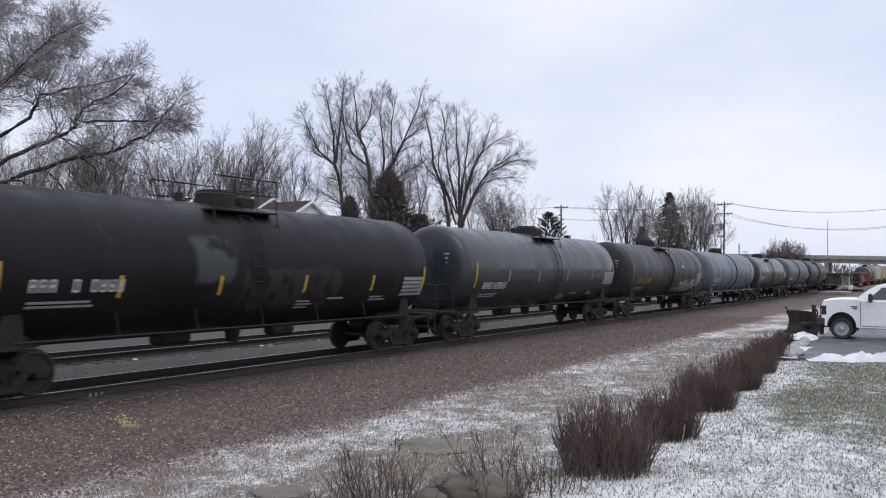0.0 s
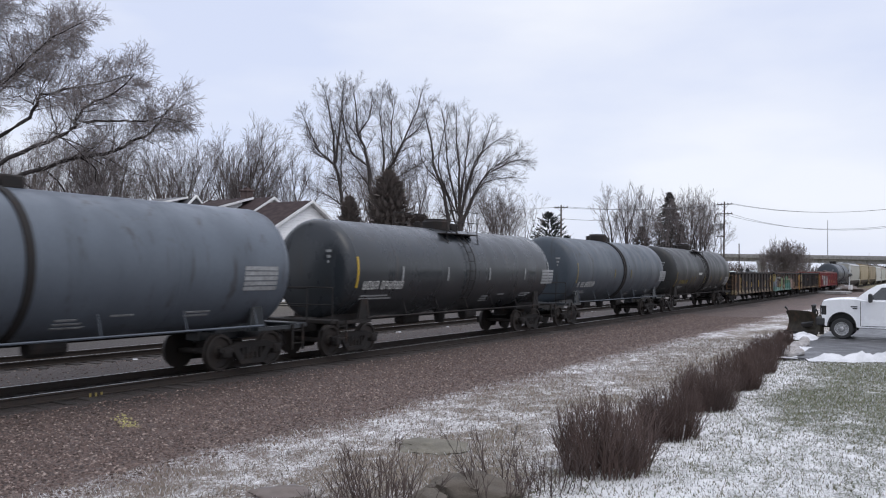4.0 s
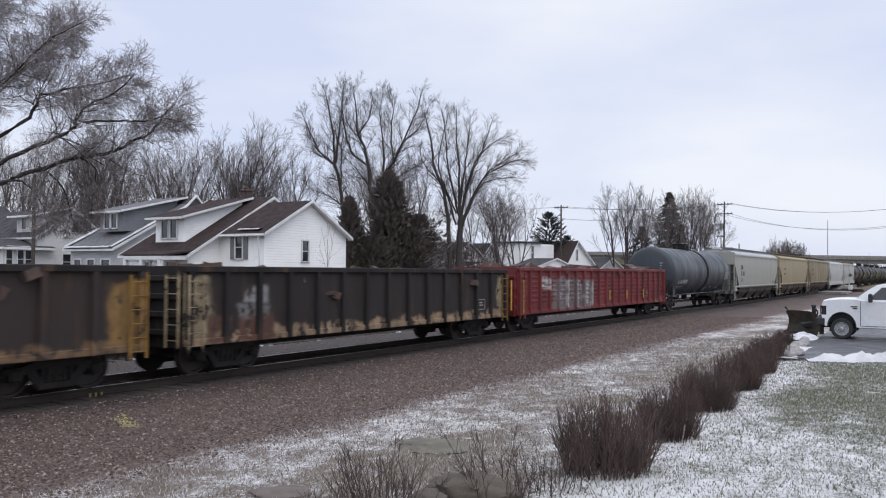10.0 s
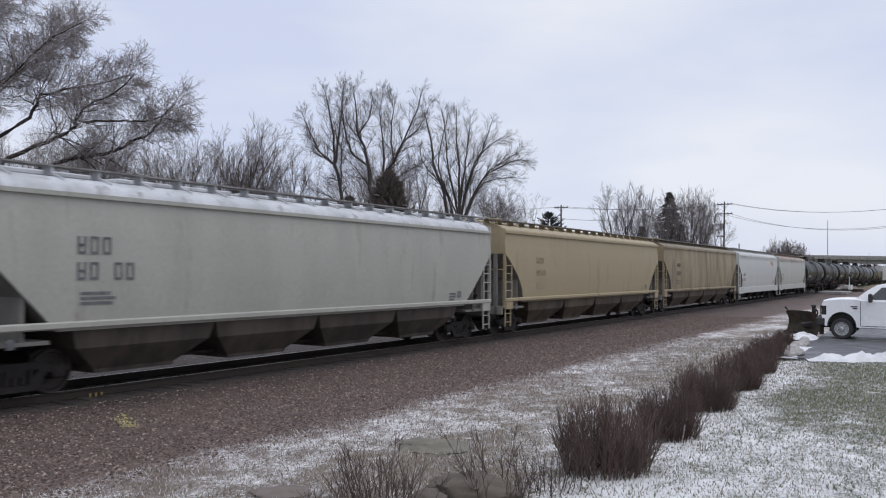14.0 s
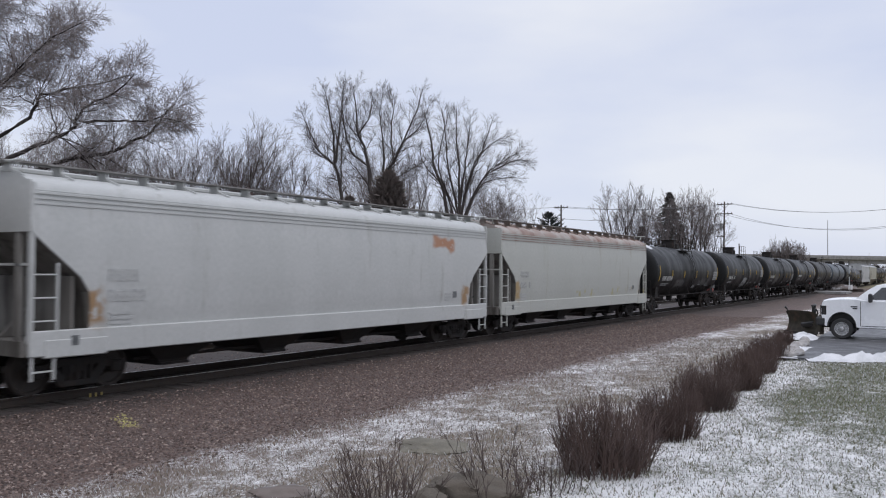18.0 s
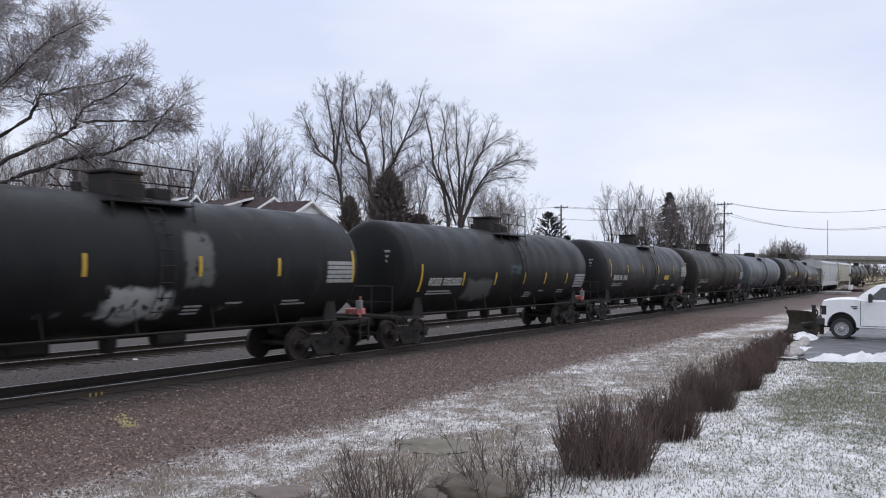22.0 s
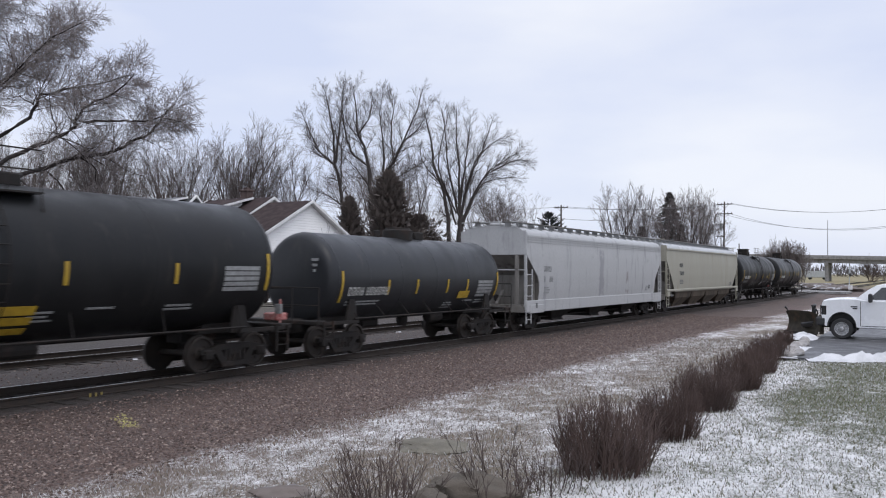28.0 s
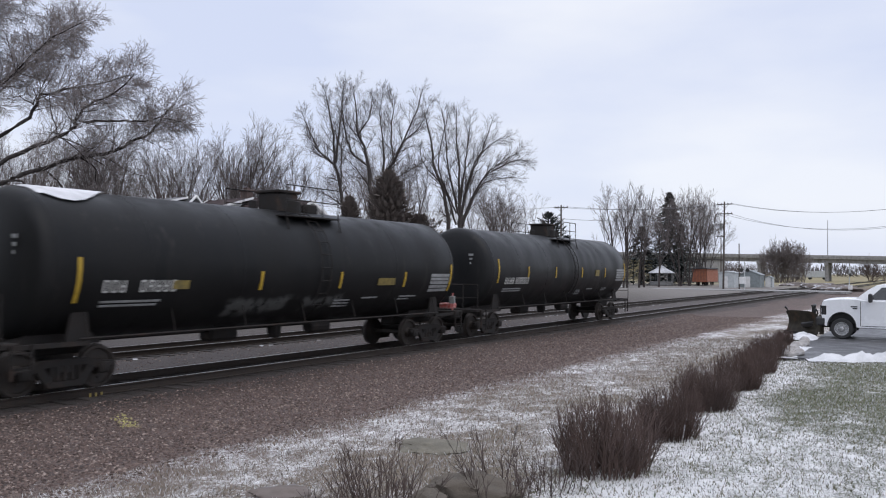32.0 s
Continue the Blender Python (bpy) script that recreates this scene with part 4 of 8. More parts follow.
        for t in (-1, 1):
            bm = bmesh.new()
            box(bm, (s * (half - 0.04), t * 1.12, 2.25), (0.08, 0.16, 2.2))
            part("inner_post", bm, P_darkend, car)
        for t in (-1, 1):
            bm = bmesh.new()
            ladder(bm, s * (half - 0.30), t * (W + 0.01), 1.3, 2.65 if stripes else 2.95, 0.52, 3 if stripes else 5, 0.018)
            part("end_ladder", bm, sm, car)
            bm = bmesh.new()
            ladder(bm, s * (half - 0.30), t * (W - 0.02), 0.38, 1.05, 0.46, 2, 0.02)
            part("foot_step", bm, sm, car)
        bm = bmesh.new()
        tube(bm, (s * (half + 0.12), -W + 0.1, 4.62), (s * (half + 0.12), W - 0.1, 4.62), 0.025, n=6)
        for yy in (-1.2, -0.4, 0.4, 1.2):
            tube(bm, (s * (half + 0.12), yy, 4.62), (s * (half), yy, 4.42), 0.02, n=5)
        part("end_rail", bm, sm, car)
        bm = bmesh.new()                                         # high flat end sheet under the roof
        box(bm, (s * (half + 0.005), 0, 3.75), (0.02, 2 * W - 0.02, 1.0))
        part("end_sheet", bm, body, car)
    for i in range(bays):                                        # outlet bays
        c = (-0.5 + (i + 0.5) / bays) * 2 * (half - 2.3)
        wb = (half - 2.3) / bays
        bm = bmesh.new()
        if stripes:
            pts = ((1.12, wb * 0.9, W - 0.12), (0.86, wb * 0.62, W - 0.3), (0.45, wb * 0.26, 0.9), (0.36, wb * 0.25, 0.88))
        else:
            pts = ((1.30, wb * 0.99, W - 0.10), (0.92, wb * 0.92, W - 0.16), (0.42, wb * 0.56, 1.0), (0.33, wb * 0.54, 0.98))
        rr = []
        for z, a, b in pts:
            rr.append([bm.verts.new((c + sx * a, sy * b, z)) for sx, sy in ((-1, -1), (1, -1), (1, 1), (-1, 1))])
        for a, b in zip(rr, rr[1:]):
            for k in range(4):
                bm.faces.new((a[k], a[(k + 1) % 4], b[(k + 1) % 4], b[k]))
        bm.faces.new(rr[0][::-1])
        bm.faces.new(rr[-1])
        box(bm, (c, 0, 0.36), (wb * (0.5 if stripes else 0.86), 1.9, 0.06))
        part("outlet_bay", bm, dirt or M_steel_dark, car, "soiled sloping outlet hopper")
    bm = bmesh.new()
    tube(bm, (-half + 3, -0.75, 0.52), (half - 3, -0.75, 0.52), 0.04, n=6)
    rbox(bm, (0, 0, 1.0), (2 * half - 1, 0.3, 0.3), 0.03)
    lathe(bm, [(-half + 0.9, 0.12), (-half + 0.95, 0.2), (-half + 1.6, 0.2), (-half + 1.65, 0.12)], 12, (0, 0.3, 1.4))
    part("centre_sill", bm, M_steel_dark, car)
    running_gear(car, length / 2, 2.0)

    def place(x, z, out=0.008):
        return Vector((x, -(wide(z) + out), z)), Matrix.Identity(3)
    if marks:
        x = -half + text_x
        letters(car, mark_mat or M_dark_mark, x, text_z, text, 4, place, seed=int(uc))
        letters(car, mark_mat or M_dark_mark, x, text_z - (0.43 if stripes else 0.52), text, 5, place, seed=int(uc) + 3)
        bm = bmesh.new()
        line_bars(bm, x, text_z - (0.8 if stripes else 0.97), 0.7 if stripes else 1.0, 0.06, 3, place)
        part("small_print", bm, mark_mat or M_dark_mark, car, "lines of small print too worn to read")
        bm = bmesh.new()
        line_bars(bm, half - 3.0, 1.75, 0.5, 0.06, 3, place, seed=9)
        part("small_print", bm, mark_mat or M_dark_mark, car, "lines of small print too worn to read")
        bm = bmesh.new()
        box(bm, (half - 2.35, -wide(1.72) - 0.008, 1.72), (0.26, 0.01, 0.22))
        part("data_plate", bm, M_dark_mark, car)
        bm = bmesh.new()
        box(bm, (-half + 0.95, -W - 0.045, 1.12), (0.16, 0.01, 0.2))
        part("data_plate", bm, M_dark_mark, car)
    for x, z, w, h, mt, lb in patches:
        bm = bmesh.new()
        r = random.Random(int(x * 10))
        for j in range(7):
            box(bm, (x + r.uniform(-0.3, 0.3) * w, -wide(z) - 0.006 - 0.0006 * j, z + r.uniform(-0.3, 0.3) * h), (w * r.uniform(0.3, 0.6), 0.006, h * r.uniform(0.3, 0.6)))
        part("rust_patch", bm, mt, car, lb)
    CARS.append((car, uc))
    return car


def gondola_car(uc, length, body, label, top=2.62, posts=14, load=None, ends=None, low=None, reflect=(), panels=(), ribs=False, chord=None, post=None, boxes=()):
    """An open gondola: sheet sides between posts, top chord, side sill, ends and its load."""
    car = thing("gondola_car", label, "gondola car", "cars of the freight train", at=pose(uc, TRACK_Y, 0))
    half, W, z0 = length / 2 - 0.55, 1.48, 0.72
    for t in (-1, 1):
        bm = bmesh.new()
        box(bm, (0, t * (W - 0.03), (z0 + top) / 2 + 0.05), (2 * half, 0.03, top - z0 - 0.1))
        part("side_sheet", bm, body, car)
        bm = bmesh.new()
        rbox(bm, (0, t * (W + 0.0), top - 0.07), (2 * half + 0.04, 0.17, 0.15), 0.02)
        part("top_chord", bm, chord or body, car)
        bm = bmesh.new()
        rbox(bm, (0, t * W, z0 + 0.12), (2 * half, 0.08, 0.16), 0.015)
        part("side_sill", bm, low or body, car)
        for i in range(posts):
            x = -half + 0.12 + (2 * half - 0.24) * i / (posts - 1)
            bm = bmesh.new()
            prism(bm, [(x - 0.09, t * (W - 0.02)), (x - 0.06, t * (W + 0.09)), (x + 0.06, t * (W + 0.09)), (x + 0.09, t * (W - 0.02))], z0 + 0.05, top - 0.13, "XY")
            part("side_post", bm, post or body, car)
            if ribs and i < posts - 1:
                step = (2 * half - 0.24) / (posts - 1)
                for j in range(6):
                    bm = bmesh.new()
                    rbox(bm, (x + step / 2, t * (W - 0.005), z0 + 0.58 + 0.2 * j), (step - 0.42, 0.05, 0.09), 0.02)
                    part("pressed_rib", bm, body, car)
    for s in (-1, 1):
        bm = bmesh.new()
        box(bm, (s * (half - 0.03), 0, (z0 + top) / 2), (0.05, 2 * W - 0.08, top - z0))
        wall = part("end_wall", bm, post or chord or body, car)
        for j in range(4):
            bm = bmesh.new()
            rbox(bm, (s * (half + 0.03), 0, z0 + 0.35 + 0.42 * j), (0.1, 2 * W - 0.1, 0.14), 0.02)
            part("end_rib", bm, post or chord or body, wall)
        for t in (-1, 1):
            bm = bmesh.new()
            ladder(bm, s * (half - 0.24), t * (W + 0.11), z0 - 0.1, top - 0.2, 0.42, 6, 0.013)
            part("side_ladder", bm, ends if ends and s > 0 else body, car)
            bm = bmesh.new()
            ladder(bm, s * (half + 0.11), t * (W - 0.3), z0, top - 0.1, 0.42, 5, 0.013, "Y")
            part("end_ladder", bm, ends if ends and s > 0 else body, car)
    bm = bmesh.new()
    box(bm, (0, 0, z0 + 0.28), (2 * half - 0.1, 2 * W - 0.1, 0.1))
    rbox(bm, (0, 0, z0 - 0.02), (2 * half, 0.4, 0.4), 0.03)
    for i in range(9):
        box(bm, (-half + 2 * half * (i + 0.5) / 9, 0, z0 + 0.13), (0.12, 2 * W - 0.2, 0.18))
    part("floor_frame", bm, M_steel_dark, car)
    running_gear(car, length / 2, 2.3)
    if load:
        r = random.Random(int(uc))
        bm = bmesh.new()
        for i in range(150):
            x, y = r.uniform(-half + 0.5, half - 0.5), r.uniform(-W + 0.3, W - 0.3)
            z = load - 0.25 + 0.2 * math.sin(x * 0.9 + uc) + r.uniform(-0.2, 0.16)
            box(bm, (x, y, z), (r.uniform(0.2, 1.4), r.uniform(0.1, 0.5), r.uniform(0.05, 0.3)), Euler((r.uniform(-0.5, 0.5), r.uniform(-0.3, 0.3), r.uniform(0, 3))).to_matrix())
        box(bm, (0, 0, load - 0.6), (2 * half - 0.3, 2 * W - 0.3, 0.4))
        part("scrap_load", bm, M_scrap, car, "load of rusty scrap metal")
    for x, z, h in reflect:
        bm = bmesh.new()
        box(bm, (x, -W - 0.098, z), (0.10, 0.012, h))
        part("reflector", bm, M_yellow, car, "yellow reflective strip")

    def place(x, z):
        return Vector((x, -W + 0.005 - 0.02, z)), Matrix.Identity(3)
    for x, z, w, h in boxes:                                     # outlined data panels
        bm = bmesh.new()
        for k in (-1, 1):
            box(bm, (x, -W - 0.002, z + k * h / 2), (w, 0.006, 0.03))
            box(bm, (x + k * w / 2, -W - 0.002, z), (0.03, 0.006, h))
        line_bars(bm, x - w * 0.3, z + h * 0.2, w * 0.6, h * 0.16, 2, place)
        part("data_panel", bm, M_grey_mark, car, "worn white data panel")
    CARS.append((car, uc))
    return car


M_tan_mark = mat("worn_tan_stencil", (0.26, 0.205, 0.125), (0.3, 0.24, 0.15), rough=0.6, scale=9, bump=0)
M_brown_mark = mat("worn_brown_stencil", (0.11, 0.09, 0.065), (0.17, 0.135, 0.09), rough=0.6, scale=9, bump=0)
M_scrap = mat("rusty_scrap", (0.10, 0.055, 0.04), (0.06, 0.045, 0.04), rough=0.85, scale=3, stain=(0.3, 0.3, 0.3), stain_amount=0.15)
P_black = paint("black_tank_paint", (0.0125, 0.0132, 0.0145), (0.0175, 0.0178, 0.0185), stain=(0.032, 0.030, 0.028), amount=0.15, rough=0.42, spec=0.19)
P_black_brown = paint("sooty_tank_paint", (0.014, 0.0125, 0.0118), (0.018, 0.016, 0.015), stain=(0.03, 0.026, 0.023), amount=0.25, rough=0.46, spec=0.19)
P_graphite = paint("graphite_tank_paint", (0.021, 0.0225, 0.026), (0.027, 0.0285, 0.031), stain=(0.045, 0.042, 0.04), amount=0.2, rough=0.4, spec=0.3)
P_slate = paint("dark_slate_tank_paint", (0.022, 0.026, 0.030), (0.029, 0.032, 0.035), rough=0.3, amount=0.2, spec=0.45)
P_olive = paint("olive_grey_tank_paint", (0.0155, 0.0145, 0.0150), (0.021, 0.0195, 0.0195), rough=0.46, amount=0.35)
P_blue = paint("blue_grey_tank_paint", (0.096, 0.113, 0.136), (0.080, 0.094, 0.113), rough=0.42, amount=0.2)
P_bluedark = paint("weathered_blue_grey_paint", (0.05, 0.063, 0.078), (0.062, 0.074, 0.088), rough=0.45, amount=0.35)
P_green = paint("dark_grey_green_paint", (0.0175, 0.0185, 0.0185), (0.024, 0.0245, 0.0243), rough=0.46, amount=0.3)
P_steel = paint("slate_grey_tank_paint", (0.048, 0.057, 0.07), (0.04, 0.048, 0.058), rough=0.45, amount=0.3)
P_pale = paint("pale_grey_hopper_paint", (0.322, 0.318, 0.280), (0.362, 0.355, 0.316), rough=0.55, stain=(0.22, 0.20, 0.175), amount=0.14)
P_tan = paint("tan_hopper_paint", (0.302, 0.244, 0.147), (0.336, 0.277, 0.176), rough=0.6, stain=(0.15, 0.115, 0.08), amount=0.24, st_scale=2.0)
P_tan2 = paint("dirty_tan_hopper_paint", (0.275, 0.222, 0.138), (0.226, 0.182, 0.114), rough=0.62, stain=(0.10, 0.078, 0.058), amount=0.45, st_scale=1.6)
P_white = paint("white_hopper_paint", (0.440, 0.446, 0.434), (0.475, 0.480, 0.468), rough=0.5, stain=(0.30, 0.29, 0.27), amount=0.14)
P_white2 = paint("off_white_hopper_paint", (0.387, 0.392, 0.360), (0.423, 0.427, 0.396), rough=0.52, stain=(0.29, 0.27, 0.21), amount=0.17)
P_white3 = paint("streaked_white_hopper_paint", (0.385, 0.388, 0.392), (0.42, 0.422, 0.425), rough=0.5, stain=(0.22, 0.22, 0.23), amount=0.3)
P_cream = paint("cream_hopper_paint", (0.307, 0.294, 0.239), (0.336, 0.323, 0.269), rough=0.55, stain=(0.23, 0.20, 0.155), amount=0.16)
RUST_Y = (0.27, 0.15, 0.05)
P_white = sprayed(P_white, ((5.2, 6.6, 3.3, 3.7, (0.33, 0.17, 0.10), 0.75, 3), (7.3, 7.75, 1.35, 2.1, (0.30, 0.19, 0.10), 0.62, 3), (-7.75, -7.4, 1.35, 2.15, (0.30, 0.19, 0.10), 0.62, 3)))
P_white2 = sprayed(P_white2, ((-7.7, -7.35, 1.35, 2.1, (0.36, 0.25, 0.12), 0.7, 3), (-3, 9, 1.4, 1.75, (0.36, 0.33, 0.2), 0.4, 2)))
P_white3 = sprayed(P_white3, ((-1.0, -0.4, 1.4, 3.6, (0.26, 0.26, 0.27), 0.7, 2), (3.0, 3.4, 1.4, 2.6, (0.22, 0.2, 0.2), 0.5, 3), (-9, 9, 3.2, 3.6, (0.3, 0.3, 0.3), 0.3, 1)))
P_roofrust = paint("rusting_roof_paint", (0.36, 0.33, 0.30), (0.27, 0.19, 0.16), rough=0.7, stain=(0.17, 0.09, 0.07), amount=0.42)
P_roofsnow = paint("snow_dusted_roof_paint", (0.40, 0.41, 0.42), (0.55, 0.56, 0.58), rough=0.7, stain=(0.2, 0.19, 0.18), amount=0.3)
P_roofdirt = paint("sooty_tan_roof_paint", (0.17, 0.145, 0.11), (0.26, 0.22, 0.16), rough=0.75, stain=(0.08, 0.065, 0.05), amount=0.4)
# darker than the body paints, for the parts inside the end openings
P_darkend = paint("sooty_end_paint", (0.22, 0.21, 0.195), (0.155, 0.145, 0.133), rough=0.85, stain=(0.05, 0.042, 0.036), amount=0.4)
P_baydirt = paint("dusty_bay_paint", (0.085, 0.066, 0.055), (0.05, 0.04, 0.035), rough=0.85, amount=0.5)
P_baytan = paint("dusty_tan_bay_paint", (0.105, 0.08, 0.055), (0.06, 0.047, 0.036), rough=0.85, amount=0.5)
CREAM, BROWN = (0.36, 0.29, 0.18), (0.055, 0.038, 0.034)
WHITE_, TEAL, MINT = (0.40, 0.41, 0.40), (0.075, 0.20, 0.175), (0.15, 0.27, 0.24)
P_gon1 = sprayed(paint("brown_gondola_paint", (0.024, 0.018, 0.017), (0.019, 0.0155, 0.0155), rough=0.8, stain=(0.075, 0.045, 0.028), amount=0.4, st_scale=1.6),
                 ((-9.5, -6.0, 0.8, 2.4, (0.15, 0.085, 0.045), 0.62, 1.6), (-9.5, 9.5, 0.72, 1.08, (0.27, 0.22, 0.15), 0.66, 2.5), (-9.5, -4.7, 0.7, 1.1, (0.30, 0.24, 0.13), 0.85, 3),
                  (-5.6, 7.5, 1.2, 1.7, (0.07, 0.045, 0.03), 0.5, 1.5), (7.4, 9.3, 0.9, 2.3, (0.27, 0.21, 0.11), 0.62, 3)), 0.7)
P_gon1_low = sprayed(paint("peeling_cream_paint", (0.22, 0.17, 0.11), (0.13, 0.085, 0.05), rough=0.8, stain=(0.06, 0.036, 0.027), amount=0.55), (), 0.75)
# posts, chords and end walls, a darker brown than the side sheets
P_gon_post = paint("sooty_brown_post_paint", (0.016, 0.0125, 0.012), (0.012, 0.010, 0.010), rough=0.8, stain=(0.085, 0.05, 0.03), amount=0.3)
P_gon3 = sprayed(paint("dark_brown_gondola_paint", (0.019, 0.0145, 0.0145), (0.024, 0.0175, 0.017), rough=0.78, stain=(0.075, 0.043, 0.028), amount=0.25, st_scale=1.6),
                 ((-8.6, -7.2, 0.7, 2.4, (0.36, 0.29, 0.18), 0.62, 3.2), (7.4, 8.6, 0.7, 2.4, (0.36, 0.30, 0.18), 0.66, 3.2), (-9, 9, 0.7, 1.08, (0.30, 0.21, 0.13), 0.62, 2.4), (-6.3, -5.0, 0.75, 1.5, (0.10, 0.045, 0.03), 0.6, 3),
                  (-6.0, -5.3, 1.75, 2.1, (0.26, 0.26, 0.26), 0.72, 5), (-6.3, -5.2, 1.4, 1.72, (0.15, 0.15, 0.15), 0.6, 6), (-7.3, -6.6, 0.8, 1.4, (0.13, 0.06, 0.04), 0.7, 3)), 0.6)
P_gon4 = sprayed(paint("red_gondola_paint", (0.21, 0.027, 0.029), (0.165, 0.024, 0.026), rough=0.65, stain=(0.06, 0.02, 0.02), amount=0.35),
                 ((-6.6, -1.8, 0.85, 2.25, (0.17, 0.125, 0.125), 0.80, 2.4), (-6.6, -1.8, 1.2, 2.2, (0.27, 0.25, 0.25), 0.42, 3), (-7.9, -6.9, 2.08, 2.28, (0.5, 0.5, 0.48), 0.72, 7), (-7.9, -6.9, 1.8, 2.0, (0.5, 0.5, 0.48), 0.72, 7),
                  (8.0, 9.8, 0.75, 1.1, (0.34, 0.18, 0.15), 0.5, 3)) + tuple((x - 0.1, x + 0.1, 0.95, 2.15, (0.46, 0.46, 0.45), 0.78, 5) for x in (-4.97, -3.73, -2.48, -1.95)), 0.45)
P_gon2 = sprayed(paint("graffitied_gondola_paint", (0.030, 0.022, 0.021), (0.042, 0.029, 0.024), rough=0.78, stain=(0.08, 0.046, 0.028), amount=0.3),
                 ((-8.2, -6.6, 0.7, 2.2, (0.24, 0.27, 0.29), 0.85, 1.5), (-8.2, -7.0, 1.7, 2.4, (0.30, 0.24, 0.08), 0.7, 2), (-8.2, -6.5, 0.7, 1.25, MINT, 0.85, 2), (-7.6, -6.6, 1.2, 1.9, (0.20, 0.18, 0.26), 0.6, 2.5),
                  (-6.5, -4.2, 1.8, 2.2, (0.30, 0.30, 0.29), 0.58, 6), (-6.5, -4.2, 1.2, 1.8, (0.10, 0.07, 0.05), 0.6, 3), (-6.4, -4.3, 1.4, 1.7, (0.22, 0.20, 0.15), 0.5, 5), (-6.5, -2.4, 0.7, 1.12, MINT, 0.72, 2), (-5.2, -4.2, 1.0, 1.4, (0.28, 0.19, 0.06), 0.6, 4),
                  (-4.2, -3.0, 1.0, 2.1, (0.19, 0.24, 0.13), 0.82, 2), (-4.0, -2.9, 0.7, 1.3, MINT, 0.7, 2), (-3.0, -1.9, 0.8, 2.05, (0.29, 0.20, 0.165), 0.78, 2.5), (-2.5, -2.0, 0.8, 2.0, (0.04, 0.05, 0.035), 0.7, 3),
                  (-2.1, 2.2, 0.9, 2.2, (0.055, 0.13, 0.08), 0.84, 1.6), (-2.0, 2.2, 0.75, 1.5, TEAL, 0.72, 1.8), (-2.0, 2.2, 0.7, 1.05, MINT, 0.6, 3), (-2.0, 2.2, 1.85, 2.25, (0.30, 0.27, 0.21), 0.52, 4), (-2.0, -1.4, 0.9, 1.9, (0.28, 0.24, 0.08), 0.5, 3), (1.0, 2.1, 1.2, 2.2, WHITE_, 0.3, 5),
                  (2.2, 3.6, 0.8, 1.95, (0.29, 0.20, 0.17), 0.72, 2.5), (3.4, 4.6, 0.7, 1.6, (0.22, 0.14, 0.09), 0.5, 3), (3.6, 8.4, 0.7, 1.0, (0.18, 0.11, 0.06), 0.6, 3), (7.3, 8.6, 0.9, 2.3, (0.26, 0.15, 0.05), 0.7, 3)), 0.55)
P_yellow_end = paint("rusty_yellow_end_paint", (0.34, 0.19, 0.03), (0.24, 0.13, 0.035), rough=0.7, stain=(0.09, 0.045, 0.025), amount=0.45)


def tank_black(zones):
    return sprayed(paint("black_tank_paint", (0.0105, 0.011, 0.0118), (0.015, 0.015, 0.0152), stain=(0.030, 0.028, 0.026), amount=0.15, rough=0.44, spec=0.14), zones)


WORN, PALE = (0.085, 0.087, 0.085), (0.30, 0.31, 0.31)
P_b1 = tank_black(((-2.4, -1.2, 2.3, 3.3, (0.05, 0.055, 0.055), 0.7, 2.5), (-0.8, 3.0, 1.5, 2.6, (0.03, 0.03, 0.03), 0.6, 2)))
P_b2 = tank_black(((2.3, 5.2, 1.65, 2.1, WORN, 0.6, 4), (-3.2, -1.3, 1.65, 2.1, WORN, 0.66, 4)))
P_b3 = tank_black(((-0.8, 0.9, 1.42, 2.1, PALE, 0.66, 4), (1.2, 1.95, 2.1, 3.4, WORN, 0.66, 5), (-6.0, 3.0, 1.55, 1.65, WORN, 0.4, 3)))
P_b4 = tank_black(((-3.8, -1.85, 1.48, 2.28, WORN, 0.78, 2), (-0.4, 0.5, 2.48, 2.85, (0.045, 0.06, 0.07), 0.66, 4)))
P_b5 = tank_black(((-2.7, -0.6, 1.42, 1.8, WORN, 0.62, 4), (0.0, 1.7, 1.5, 1.8, WORN, 0.6, 4)))
P_olive = sprayed(P_olive, ((2.3, 7.6, 1.3, 2.05, PALE, 0.56, 4),))

# joints between the cars, along the railway, at the start of the clip
J = dict(c0=8.86, c1=26.6, c2=44.7, c3=62.7, c4=81.05, c5=97.8, c6=114.5, c7=132.4, g1=150.6, g2=167.95, g3=185.05, g4=206.35, c8=224.6,
         h1=245.55, h2=266.75, h3=288.04, h4=307.34, h5=326.6, k1=344.6, k2=362.54, k3=380.5, k4=398.2, k5=416.1, k6=434.6, k7=453.06, s=466.0,
         h6=485.9, h7=507.1, k8=525.2, k9=543.2)


def span(a, b):
    return (J[a] + J[b]) / 2, J[b] - J[a]


BLACK_SET = dict(housing=0.5, dome=0.6, marks=2.18, red_end=True)
tank_car(*span("c0", "c1"), P_b1, "black tank car with soot streaks and yellow reflectors", marks=2.2, stripe_z=2.4, dome=-0.4)
tank_car(*span("c1", "c2"), P_slate, "dark slate tank car with white stencils", marks=2.0, stripe_z=2.6, stripe_mat=M_grey_mark, dome=0.4)
tank_car(*span("c2", "c3"), P_olive, "olive-grey tank car with yellow stencils and white graffiti", marks=2.06, text_h=0.3, mark_mat=M_yellow_faded, bands=(0.5,), stripe_mat=M_yellow_faded, stripe_z=2.58,
         reflect=(-7.35, -4.1, -1.3, 1.78, 4.6, 7.4), dome=-0.3, patches=((2.6, 3.02, 0.55, 0.16, M_grey_mark, "pale label"),))
